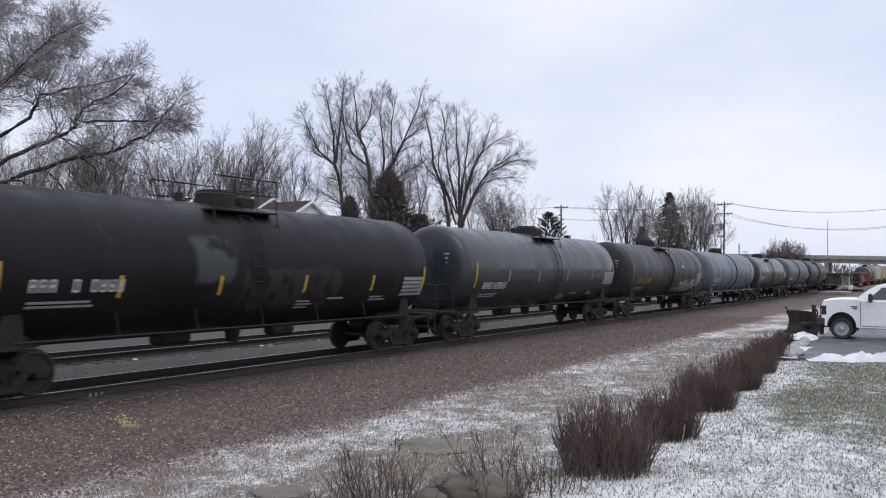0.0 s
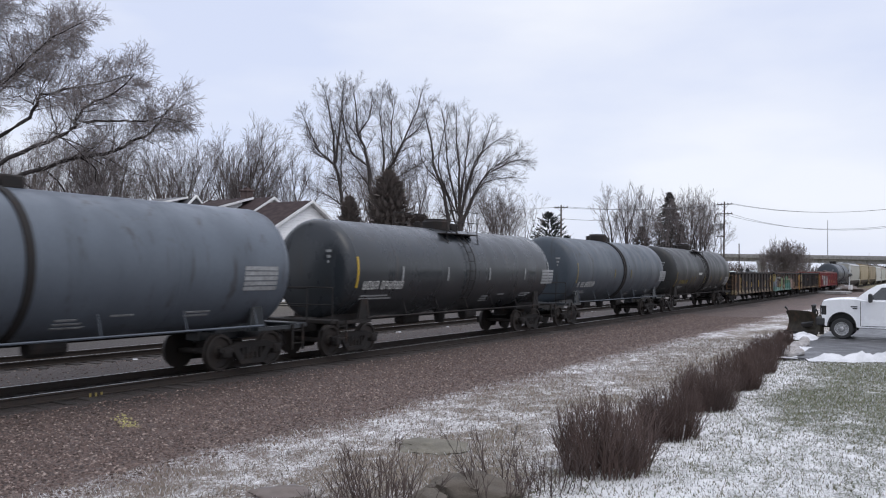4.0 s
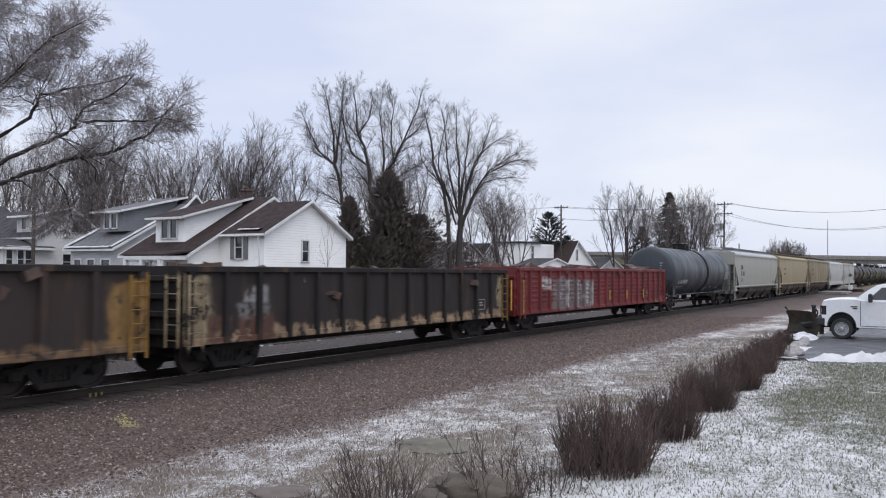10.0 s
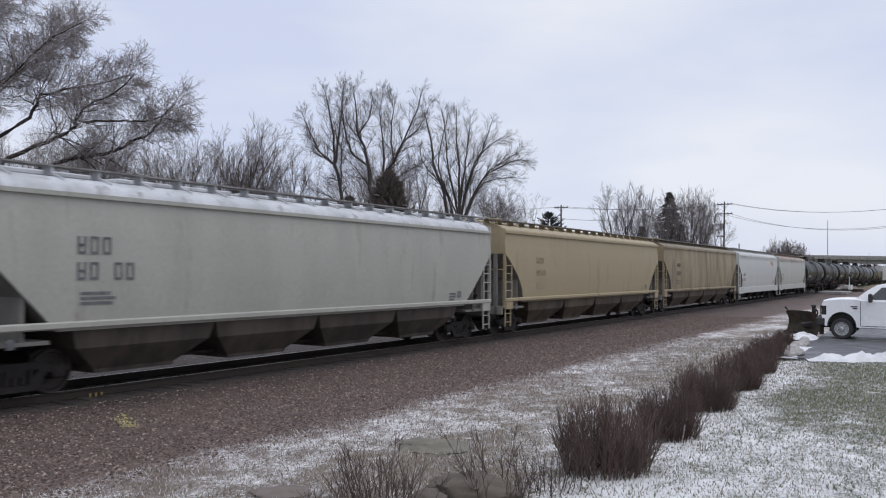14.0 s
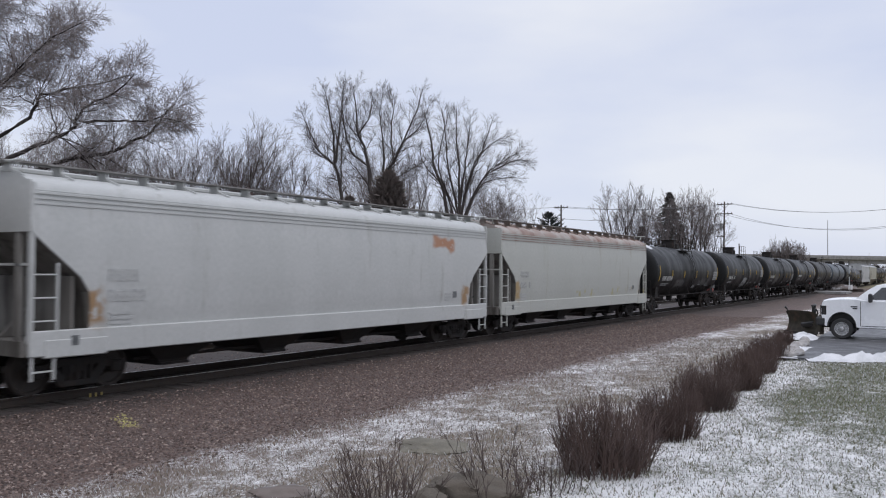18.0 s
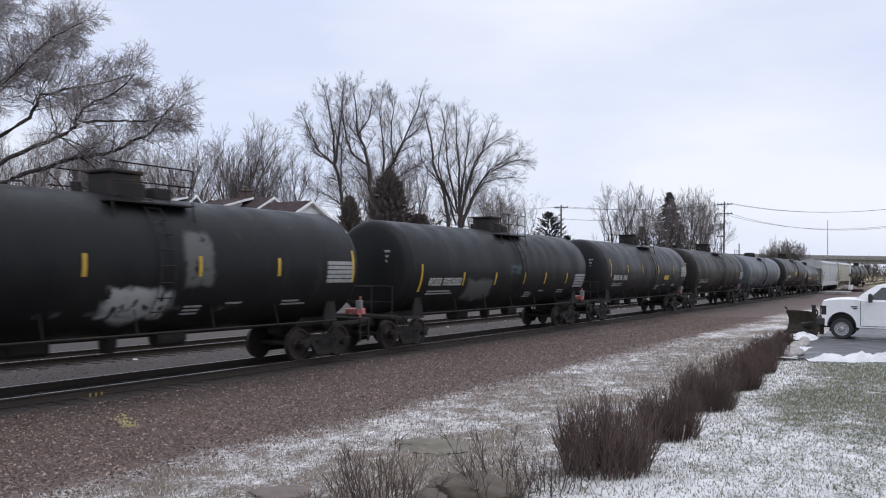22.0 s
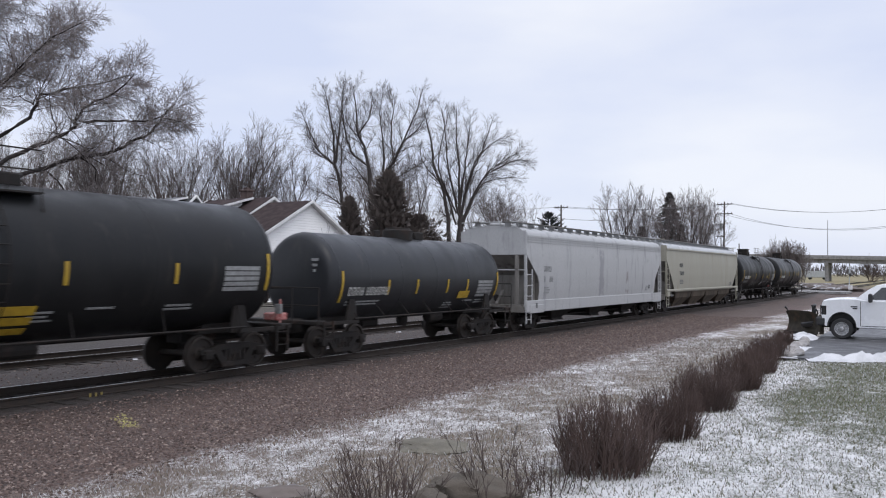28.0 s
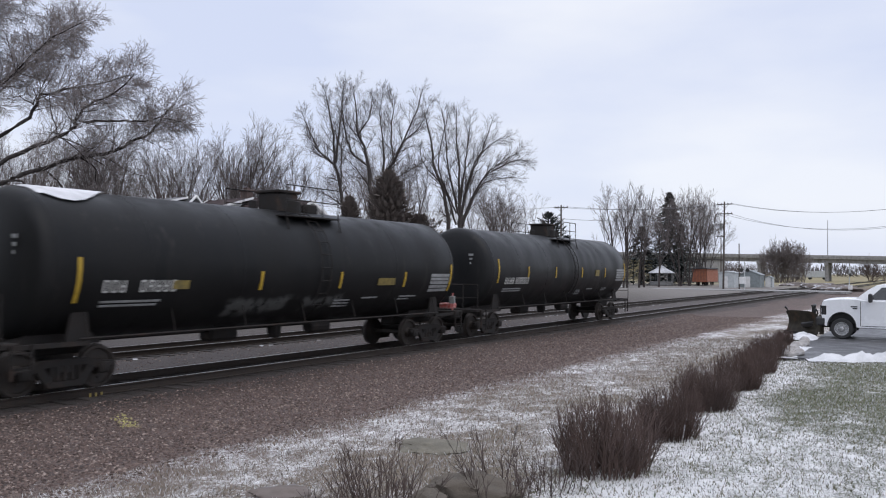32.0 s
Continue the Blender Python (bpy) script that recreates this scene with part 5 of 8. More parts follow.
tank_car(*span("c3", "c4"), P_blue, "light blue-grey tank car on a full sill", marks=2.0, mark_x=-6.7, mark_mat=M_faint_mark, bands=(0.57,), sill_walk=True, reflect=(-7.7,), top=4.2, stripe_mat=M_yellow_faded, platform=False)
tank_car(*span("c4", "c5"), P_slate, "dark grey tank car with white stencils", marks=2.1, dia=3.1, top=4.12, stripe_mat=M_grey_mark)
tank_car(*span("c5", "c6"), P_bluedark, "weathered blue-grey tank car with a dark middle band", marks=1.95, mark_mat=M_faint_mark, bands=(-0.08,), jacket=1, sill_walk=True, reflect=(-6.7, -1.63, 0.92), stripe_mat=M_yellow_faded, platform=False)
tank_car(*span("c6", "c7"), P_green, "dark grey-green tank car with a dark middle band", marks=1.95, mark_mat=M_yellow_faded, bands=(0.6,), jacket=1, reflect=(-7.25, -3.57, -2.8, -0.1, 1.75, 4.78, 7.4), stripe_z=2.28, stripe_mat=M_yellow_faded, dome=-0.4,
         patches=((-1.6, 2.55, 0.88, 0.16, M_white_mark, "white label"),))
gondola_car(*span("c7", "g1"), P_gon1, "rust-brown gondola car with peeling cream paint low down", load=2.3, low=P_gon1_low, ends=P_gon1_low, posts=13, chord=P_gon_post, post=P_gon_post, boxes=((4.96, 1.62, 0.42, 0.34),),
            reflect=((-6.25, 1.68, 1.0), (-3.82, 1.63, 0.5), (-1.80, 1.55, 0.45), (1.35, 1.6, 0.6), (4.53, 1.55, 0.6), (7.03, 1.65, 0.9)))
gondola_car(*span("g1", "g2"), P_gon2, "gondola car covered in teal and green graffiti", load=2.4, posts=15, ends=P_yellow_end, chord=P_gon_post, low=P_gon2)
gondola_car(*span("g2", "g3"), P_gon3, "dark brown gondola car with rusty yellow ends", load=2.45, posts=15, ends=P_yellow_end, post=P_gon_post, chord=P_gon_post, boxes=((6.05, 1.3, 0.55, 0.36),), reflect=((8.35, 1.6, 1.2),))
gondola_car(*span("g3", "g4"), P_gon4, "red steel gondola car with pressed side ribs", top=2.72, load=2.72, posts=21, ribs=True, boxes=((6.75, 1.35, 0.5, 0.34),),
            reflect=((-9.7, 1.5, 1.4), (0.36, 1.38, 0.5), (3.0, 1.35, 0.5), (5.8, 1.35, 0.5)))
tank_car(*span("g4", "c8"), P_steel, "slate-grey tank car with a dark double band", marks=1.95, mark_mat=M_faint_mark, bands=(0.79,), jacket=1, sill_walk=True, reflect=(), dia=3.2, top=4.2, platform=False, dome=-0.4, housing=0.35)
hopper_car(*span("c8", "h1"), P_pale, "pale grey covered hopper car with dark stencils", text=0.36, text_x=2.4, marks=True, dirt=P_baydirt, roof_mat=P_roofsnow)
hopper_car(*span("h1", "h2"), P_tan, "tan covered hopper car with rounded end openings", oval=True, marks=True, mark_mat=M_tan_mark, dirt=P_baytan, eave=4.14)
hopper_car(*span("h2", "h3"), P_tan2, "dirty tan covered hopper car with dark streaks", oval=True, marks=True, mark_mat=M_brown_mark, dirt=P_baytan, roof_mat=P_roofdirt, eave=4.14)
hopper_car(*span("h3", "h4"), P_white, "white covered hopper car with ribbed upper side", eave=4.05, stripes=True, marks=True, text_x=1.75, text_z=2.42, mark_mat=M_faint_mark)
hopper_car(*span("h4", "h5"), P_white2, "off-white covered hopper car with a rusting roof", eave=4.05, stripes=True, marks=True, text_x=1.75, text_z=2.42, mark_mat=M_faint_mark, roof_mat=P_roofrust)
tank_car(*span("h5", "k1"), P_b2, "black tank car with a snow cap at one end", snow_cap=True, **BLACK_SET)
tank_car(*span("k1", "k2"), P_b3, "black tank car with white graffiti", stripe_z=2.85, reflect=(-7.05, -4.2, -1.45, 1.56, 4.2, 7.3), **BLACK_SET)
tank_car(*span("k2", "k3"), P_b4, "black tank car with a grey worn patch", stripe_z=2.5, reflect=(-6.95, -4.15, -1.7, 0.83, 2.87, 5.18), **BLACK_SET)
tank_car(*span("k3", "k4"), P_black, "black tank car with a yellow label", stripe_z=2.95, reflect=(-6.9, -4.3, -1.75, 1.22, 4.39, 7.2), patches=((2.96, 2.37, 0.9, 0.26, M_yellow, "yellow label"),), **dict(BLACK_SET, marks=2.26))
tank_car(*span("k4", "k5"), P_black_brown, "sooty black tank car with faded stencils", mark_mat=M_grey_mark, text_h=0.29, reflect=(-6.95, -4.4, -1.35, 1.4, 4.83), stripe_mat=M_yellow_faded, **dict(BLACK_SET, marks=1.95))
tank_car(*span("k5", "k6"), P_bluedark, "dark blue-grey tank car", marks=2.0, mark_mat=M_grey_mark, reflect=(-7.1,), top=4.15, dia=3.1)
tank_car(*span("k6", "k7"), P_black, "black tank car with two large yellow patches", reflect=(-7.0, -4.3, -1.2, 1.98, 4.7, 7.6), patches=((-0.9, 2.78, 0.75, 0.42, M_yellow, "yellow label"), (1.05, 1.84, 0.9, 0.62, M_yellow, "yellow label")), **BLACK_SET)
tank_car(*span("k7", "s"), P_graphite, "short black pressure tank car with yellow reflectors", dia=2.75, top=3.68, marks=1.92, mark_x=-4.35, stripe_z=2.25, reflect=(-4.75, -2.4, -0.75, 1.2, 2.6, 4.9),
         patches=((2.45, 1.84, 0.75, 0.28, M_yellow, "yellow label"),), text_h=0.25, platform=False)
hopper_car(*span("s", "h6"), P_white3, "white covered hopper car with grey streaks", eave=4.05, stripes=True, marks=True, text_x=1.78, text_z=2.66, mark_mat=M_grey_mark, bays=3)
hopper_car(*span("h6", "h7"), P_cream, "cream covered hopper car with dark stencils", marks=True, dirt=P_baytan, roof_mat=P_roofsnow)
tank_car(*span("h7", "k8"), P_b5, "black tank car with snow on its tank", snow_cap=True, stripe_z=2.5, reflect=(-7.0, -1.85, 1.35, 4.6, 7.4), patches=((3.6, 2.32, 0.9, 0.22, M_yellow_faded, "faded yellow label"), (-4.4, 2.3, 0.45, 0.2, M_yellow_faded, "faded yellow label")), **BLACK_SET)
tank_car(*span("k8", "k9"), P_black, "last black tank car of the train", stripe_z=2.75, patches=((3.4, 2.65, 0.5, 0.3, M_yellow_faded, "faded yellow label"),), **dict(BLACK_SET, red_end=False))


# ---------------------------------------------------------------- houses beyond the tracks
def siding_material(name, a, b):
    """Painted clapboard: narrow level boards with a shaded lap."""
    m = mat(name, a, b, rough=0.55, scale=0.8, bump=0, stain=tuple(c * 0.72 for c in a), stain_amount=0.12, stain_stretch=(1, 1, 0.2))
    nt = m.node_tree
    bs = nt.nodes["Principled BSDF"]
    tc = nt.nodes.new("ShaderNodeTexCoord")
    wv = nt.nodes.new("ShaderNodeTexWave")
    wv.wave_type, wv.bands_direction, wv.wave_profile = "BANDS", "Z", "SAW"
    wv.inputs["Scale"].default_value = 2.0
    wv.inputs["Distortion"].default_value = 0.0
    nt.links.new(tc.outputs["Object"], wv.inputs[0])
    bp = nt.nodes.new("ShaderNodeBump")
    bp.invert = True
    bp.inputs["Strength"].default_value, bp.inputs["Distance"].default_value = 1.0, 0.05
    nt.links.new(wv.outputs[1], bp.inputs["Height"])
    nt.links.new(bp.outputs[0], bs.inputs["Normal"])
    return m


M_clap = siding_material("white_clapboard_boards", (0.90, 0.89, 0.875), (0.84, 0.83, 0.82))
M_clap_grey = siding_material("grey_clapboard_boards", (0.47, 0.47, 0.48), (0.41, 0.41, 0.42))
M_clap_slate = siding_material("slate_clapboard_boards", (0.20, 0.205, 0.225), (0.16, 0.165, 0.18))
M_clap_dim = siding_material("off_white_clapboard_boards", (0.62, 0.61, 0.60), (0.55, 0.545, 0.54))


def slab(bm, a, b, c, d, th):
    """A sloping slab: corners a, b, c, d on top, th thick downwards."""
    top = [bm.verts.new(p) for p in (a, b, c, d)]
    bot = [bm.verts.new((p[0], p[1], p[2] - th)) for p in (a, b, c, d)]
    bm.faces.new(top)
    bm.faces.new(bot[::-1])
    for k in range(4):
        bm.faces.new((top[k], bot[k], bot[(k + 1) % 4], top[(k + 1) % 4]))


def gable_block(house, x0, x1, y0, y1, zg, ze0, ze1, zr, xr, wall, roof, over=0.35):
    """Walls under a ridge that runs along y at xr; the two eaves may lie at different heights."""
    bm = bmesh.new()
    prism(bm, [(x0, zg), (x1, zg), (x1, ze1), (xr, zr), (x0, ze0)], y0, y1)
    part("wall", bm, wall, house)
    for xe, ze, s in ((x0, ze0, -1), (x1, ze1, 1)):
        sl = (zr - ze) / max(0.1, abs(xr - xe))
        xo, zo = xe + s * over, ze - sl * over
        bm = bmesh.new()
        slab(bm, (xr, y0 - over, zr + 0.16), (xo, y0 - over, zo + 0.16), (xo, y1 + over, zo + 0.16), (xr, y1 + over, zr + 0.16), 0.13)
        rf = part("roof", bm, roof, house)
        bm = bmesh.new()                                   # bargeboards and fascia
        for yy in (y0 - over - 0.03, y1 + over + 0.03):
            prism(bm, [(xr, zr + 0.18), (xo, zo + 0.18), (xo, zo + 0.01), (xr, zr + 0.01)], yy - 0.025, yy + 0.025)
        box(bm, (xo + s * 0.03, (y0 + y1) / 2, zo + 0.08), (0.05, y1 - y0 + 2 * over, 0.13))
        slab(bm, (xr, y0 - over, zr + 0.026), (xo, y0 - over, zo + 0.026), (xo, y0, zo + 0.026), (xr, y0, zr + 0.026), 0.02)      # soffit
        part("bargeboard", bm, M_trim, rf, "white painted roof trim")


def window(house, c, w, h, face, shutters=False, sash=True):
    """A framed sash window. face: -Y or -X."""
    m = Matrix.Rotation(0 if face == "-Y" else -math.pi / 2, 3, "Z")
    v = Vector(c)
    bm = bmesh.new()
    for dx, dz, sx, sz in ((-w / 2, 0, 0.07, h + 0.14), (w / 2, 0, 0.07, h + 0.14), (0, h / 2 + 0.035, w, 0.07), (0, -h / 2 - 0.035, w + 0.12, 0.07)):
        box(bm, v + m @ Vector((dx, -0.03, dz)), (sx, 0.1, sz), m)
    if sash:
        box(bm, v + m @ Vector((0, -0.015, 0)), (w - 0.07, 0.04, 0.04), m)
    win = part("window", bm, M_trim, house)
    bm = bmesh.new()
    box(bm, v + m @ Vector((0, -0.002, 0)), (w - 0.08, 0.02, h), m)
    part("pane", bm, M_glass, win)
    if shutters:
        for s in (-1, 1):
            bm = bmesh.new()
            box(bm, v + m @ Vector((s * (w / 2 + 0.22), -0.03, 0)), (0.32, 0.06, h + 0.1), m)
            for k in range(7):
                box(bm, v + m @ Vector((s * (w / 2 + 0.22), -0.066, -h / 2 + h * (k + 0.5) / 7)), (0.26, 0.02, 0.05), m)
            part("shutter", bm, M_shutter, win)


def dormer(house, xf, y0, y1, zb, zt, xb, zback, wall, roof, panes=2):
    """A shed dormer that faces -x."""
    bm = bmesh.new()
    prism(bm, [(xf, zb), (xf, zt), (xb, zback), (xb, zb + 0.3)], y0, y1)
    part("dormer_wall", bm, wall, house)
    sl = (zback - zt) / (xb - xf)
    bm = bmesh.new()
    slab(bm, (xf - 0.5, y0 - 0.35, zt - 0.5 * sl + 0.14), (xb + 0.6, y0 - 0.35, zback + 0.6 * sl + 0.14), (xb + 0.6, y1 + 0.35, zback + 0.6 * sl + 0.14), (xf - 0.5, y1 + 0.35, zt - 0.5 * sl + 0.14), 0.1)
    rf = part("dormer_roof", bm, roof, house)
    bm = bmesh.new()
    prism(bm, [(xf - 0.5, zt - 0.5 * sl + 0.17), (xb + 0.6, zback + 0.6 * sl + 0.17), (xb + 0.6, zback + 0.6 * sl + 0.04), (xf - 0.5, zt - 0.5 * sl + 0.04)], y0 - 0.42, y0 - 0.35)
    box(bm, (xf - 0.53, (y0 + y1) / 2, zt - 0.5 * sl + 0.08), (0.05, y1 - y0 + 0.7, 0.13))
    part("bargeboard", bm, M_trim, rf, "white painted roof trim")
    for k in range(panes):
        yy = y0 + 0.5 + (y1 - y0 - 1.0) * (k + 0.5) / panes
        window(house, (xf - 0.01, yy, (zb + zt) / 2 + 0.05), 0.62, (zt - zb) * 0.72, "-X", sash=False)


def chimney(house, x, y, z0, z1):
    bm = bmesh.new()
    rbox(bm, (x, y, (z0 + z1) / 2), (0.6, 0.6, z1 - z0), 0.015)
    rbox(bm, (x, y, z1), (0.72, 0.72, 0.14), 0.02)
    box(bm, (x, y, z1 + 0.14), (0.3, 0.3, 0.16))
    part("chimney", bm, M_brick, house)


def snow_strip(house, p0, p1, w, h=0.07):
    a, b = Vector(p0), Vector(p1)
    bm = bmesh.new()
    n = 9
    d = (b - a).normalized()
    side = d.cross(Vector((0, 0, 1))).normalized()
    rows = []
    r = random.Random(int(a.x * 13 + a.y))
    for i in range(n):
        p = a + (b - a) * i / (n - 1)
        ww = w * r.uniform(0.5, 1.2)
        rows.append([bm.verts.new(p + side * ww * k + Vector((0, 0, hh))) for k, hh in ((-0.5, 0), (-0.3, h * r.uniform(0.5, 1)), (0.3, h * r.uniform(0.5, 1)), (0.5, 0))])
    for u, v in zip(rows, rows[1:]):
        for k in range(3):
            bm.faces.new((u[k], u[k + 1], v[k + 1], v[k]))
    part("snow", bm, M_snow, house, "snow left on the roof edge")


# white cottage with the long addition towards the tracks
ha = thing("house", "white clapboard cottage with brown shingle roof and dormer", "house", "houses beyond the tracks")
gable_block(ha, 31.9, 45.2, 36.6, 42.0, 0.6, 3.35, 3.35, 7.0, 38.5, M_clap, M_roof, 0.3)
gable_block(ha, 34.25, 41.65, 33.0, 36.75, 0.6, 4.62, 4.62, 6.6, 38.0, M_clap, M_roof, 0.3)
dormer(ha, 33.0, 38.2, 40.7, 4.15, 5.6, 37.6, 6.85, M_clap, M_roof)
window(ha, (37.68, 32.99, 3.68), 0.62, 1.22, "-Y")
window(ha, (34.24, 34.95, 3.84), 0.62, 1.3, "-X", shutters=True)
chimney(ha, 39.2, 39.4, 6.4, 7.75)
bm = bmesh.new()                                           # front porch
slab(bm, (32.0, 36.4, 3.62), (29.9, 36.4, 3.35), (29.9, 39.6, 3.35), (32.0, 39.6, 3.62), 0.10)
part("porch_roof", bm, M_roof, ha)
bm = bmesh.new()
box(bm, (29.95, 38.0, 3.16), (0.16, 3.2, 0.2))
box(bm, (30.9, 36.5, 3.16), (2.0, 0.16, 0.2))
part("porch_beam", bm, M_trim, ha)
for yy in (36.6, 38.1, 39.5):
    bm = bmesh.new()
    rbox(bm, (30.0, yy, 1.9), (0.24, 0.24, 2.4), 0.02)
    part("porch_post", bm, M_trim, ha)
bm = bmesh.new()
box(bm, (30.9, 38.0, 0.9), (2.0, 3.2, 0.3))
part("porch_floor", bm, M_concrete, ha)
for yy in (37.9, 40.2):
    window(ha, (31.88, yy, 2.35), 0.9, 1.2, "-X")
window(ha, (33.2, 36.59, 2.2), 0.7, 0.9, "-Y")
bm = bmesh.new()                                           # gutter and downpipe of the addition
tube(bm, (34.0, 33.25, 4.45), (34.2, 33.15, 1.0), 0.045, n=6)
tube(bm, (33.93, 32.75, 4.50), (33.93, 36.6, 4.50), 0.06, n=6)
part("gutter", bm, M_trim, ha)
snow_strip(ha, (34.3, 33.3, 4.86), (34.3, 35.0, 4.86), 0.4)

# grey bungalow behind it
hb = thing("house", "grey bungalow with snow along its roof edge", "house", "houses beyond the tracks")
gable_block(hb, 33.4, 46.0, 45.2, 49.6, 0.8, 3.85, 3.85, 7.2, 39.6, M_clap_grey, M_roof_pale, 0.35)
dormer(hb, 34.6, 45.9, 48.3, 5.0, 6.3, 39.0, 7.35, M_clap_slate, M_roof_pale)
snow_strip(hb, (33.0, 45.0, 3.92), (37.0, 44.9, 6.05), 0.35)
snow_strip(hb, (33.05, 45.1, 3.9), (33.05, 49.6, 3.9), 0.5, 0.12)
snow_strip(hb, (33.1, 49.9, 3.95), (38.5, 49.8, 6.8), 0.35)
for yy, w in ((45.9, 0.9), (47.4, 0.8), (48.8, 0.8)):
    window(hb, (33.38, yy, 2.5), w, 1.25, "-X")
window(hb, (34.9, 45.19, 2.9), 0.9, 1.2, "-Y")
bm = bmesh.new()
prism(bm, [(38.6, 6.6), (39.6, 7.55), (40.8, 6.6)], 44.7, 46.2)
part("small_gable", bm, M_roof_grey, hb)
bm = bmesh.new()
for xa, xb_, za, zb in ((38.3, 39.6, 6.55, 7.75), (40.9, 39.6, 6.55, 7.75)):
    prism(bm, [(xa, za), (xb_, zb), (xb_, zb - 0.16), (xa, za - 0.16)], 44.6, 44.72)
part("gable_trim", bm, M_trim, hb)

# off-white house farther back, with a porch
hc = thing("house", "off-white gabled house with a glazed porch", "house", "houses beyond the tracks")
gable_block(hc, 33.75, 39.3, 54.0, 63.0, 0.9, 4.75, 4.6, 6.72, 36.42, M_clap_dim, M_roof_grey, 0.28)
window(hc, (36.62, 53.99, 5.6), 0.56, 0.85, "-Y")
window(hc, (36.0, 53.99, 3.0), 0.7, 1.1, "-Y")
dormer(hc, 34.0, 54.9, 56.9, 5.1, 6.22, 36.3, 6.75, M_clap_dim, M_roof_grey, 1)
bm = bmesh.new()                                           # porch roof, hipped at its outer end
slab(bm, (34.9, 56.0, 4.62), (34.9, 53.6, 3.98), (31.1, 53.6, 3.98), (32.6, 56.0, 4.62), 0.12)
slab(bm, (32.6, 56.0, 4.62), (31.1, 53.6, 3.98), (31.1, 60.0, 3.98), (32.6, 58.6, 4.62), 0.12)
part("porch_roof", bm, M_roof_grey, hc)
bm = bmesh.new()
box(bm, (33.0, 53.56, 3.88), (3.8, 0.08, 0.16))
box(bm, (31.08, 56.8, 3.88), (0.08, 6.4, 0.16))
part("porch_fascia", bm, M_trim, hc)
bm = bmesh.new()
box(bm, (32.55, 56.7, 2.35), (2.38, 5.4, 2.9))
part("porch_wall", bm, M_clap_dim, hc)
for xx in (31.75, 32.55, 33.1):
    window(hc, (xx, 53.99, 3.15), 0.5, 1.2, "-Y")
for yy in (54.8, 56.0, 57.2):
    window(hc, (31.34, yy, 3.15), 0.6, 1.2, "-X")
snow_strip(hc, (31.4, 53.66, 4.0), (33.0, 53.66, 4.0), 0.25, 0.05)
snow_strip(hc, (33.7, 54.7, 6.12), (35.6, 54.7, 6.55), 0.22, 0.05)

# grey-roofed neighbour at the edge of view, its ridge along x
hd = thing("house", "house with a broad grey shingle roof", "house", "houses beyond the tracks")
gable_block(hd, 66.4, 74.4, -40.6, -28.0, 0.9, 5.4, 5.4, 7.75, 70.4, M_clap_dim, M_roof_grey, 0.4)
hd.matrix_basis = pose(0, 0, 0, 0, 0, 90)

# houses farther along the line
he = thing("house", "white house with dark gables and low wings", "house", "houses beyond the tracks")
gable_block(he, 117.0, 129.4, 50.0, 59.0, -0.1, 3.6, 3.2, 7.3, 121.4, M_clap, M_roof, 0.4)
window(he, (121.6, 49.99, 5.2), 0.8, 1.7, "-Y")
bm = bmesh.new()
prism(bm, [(104.7, -0.1), (111.4, -0.1), (111.4, 6.7), (104.7, 6.6)], 51.5, 56.0)
part("wall", bm, M_clap, he)
bm = bmesh.new()
box(bm, (108.05, 53.7, 6.75), (7.2, 5.0, 0.16))
part("flat_roof", bm, M_roof_grey, he)
window(he, (108.4, 51.49, 5.3), 0.9, 1.9, "-Y")
bm = bmesh.new()
prism(bm, [(111.4, 4.4), (111.4, 6.5), (114.6, 6.7), (117.2, 6.7), (117.2, 4.2)], 52.0, 57.0)
part("wall", bm, M_clap, he)
gable_block(he, 99.5, 113.5, 47.0, 50.5, -0.1, 3.0, 3.0, 4.3, 106.5, M_clap, M_roof_grey, 0.3)
hf = thing("house", "small white house half hidden by trees", "house", "houses beyond the tracks")
gable_block(hf, 86.0, 95.0, 52.0, 60.0, 0.0, 3.9, 3.9, 6.1, 90.5, M_clap, M_roof_grey, 0.35)
window(hf, (89.6, 51.99, 4.5), 0.9, 0.9, "-Y", shutters=True)
gable_block(hf, 80.0, 101.0, 49.0, 52.1, 0.0, 2.5, 2.5, 3.6, 90.0, M_clap_dim, M_roof_grey, 0.3)
window(hf, (93.5, 48.99, 2.6), 0.9, 0.8, "-Y")
hg = thing("house", "low house with a dark hipped roof", "house", "houses beyond the tracks")
gable_block(hg, 94.0, 102.0, 53.0, 60.0, -0.1, 3.2, 3.2, 6.2, 98.0, M_clap_dim, M_roof_grey, 0.4)
hh_ = thing("house", "low pale house with a grey roof behind the yard", "house", "houses beyond the tracks")
gable_block(hh_, 131.0, 143.0, 50.0, 58.0, -0.1, 3.0, 3.0, 4.9, 137.0, M_clap_dim, M_roof_grey, 0.4)

# ---------------------------------------------------------------- yard buildings by the crossing
cb = thing("caboose", "orange wooden caboose parked on the yard", "caboose")
bm = bmesh.new()
rbox(bm, (172, 42.5, 2.0), (9, 3.0, 2.6), 0.05)
part("body", bm, M_orange, cb)
bm = bmesh.new()
prism(bm, [(40.7, 3.32), (44.3, 3.32), (43.6, 3.6), (41.4, 3.6)], 167.2, 176.8, "YZ")
part("roof", bm, M_roof_grey, cb)
bm = bmesh.new()
for x in (169, 170.6, 173.5, 175.1):
    lathe(bm, [(41.6, 0.42), (41.75, 0.42)], 16, (x, 0, 0.42), "Y")
    lathe(bm, [(43.3, 0.42), (43.45, 0.42)], 16, (x, 0, 0.42), "Y")
part("wheels", bm, M_steel_dark, cb)
bm = bmesh.new()
for y in np.linspace(41.15, 43.85, 10):
    box(bm, (167.49, float(y), 2.0), (0.03, 0.05, 2.4))
part("batten", bm, M_brick, cb)


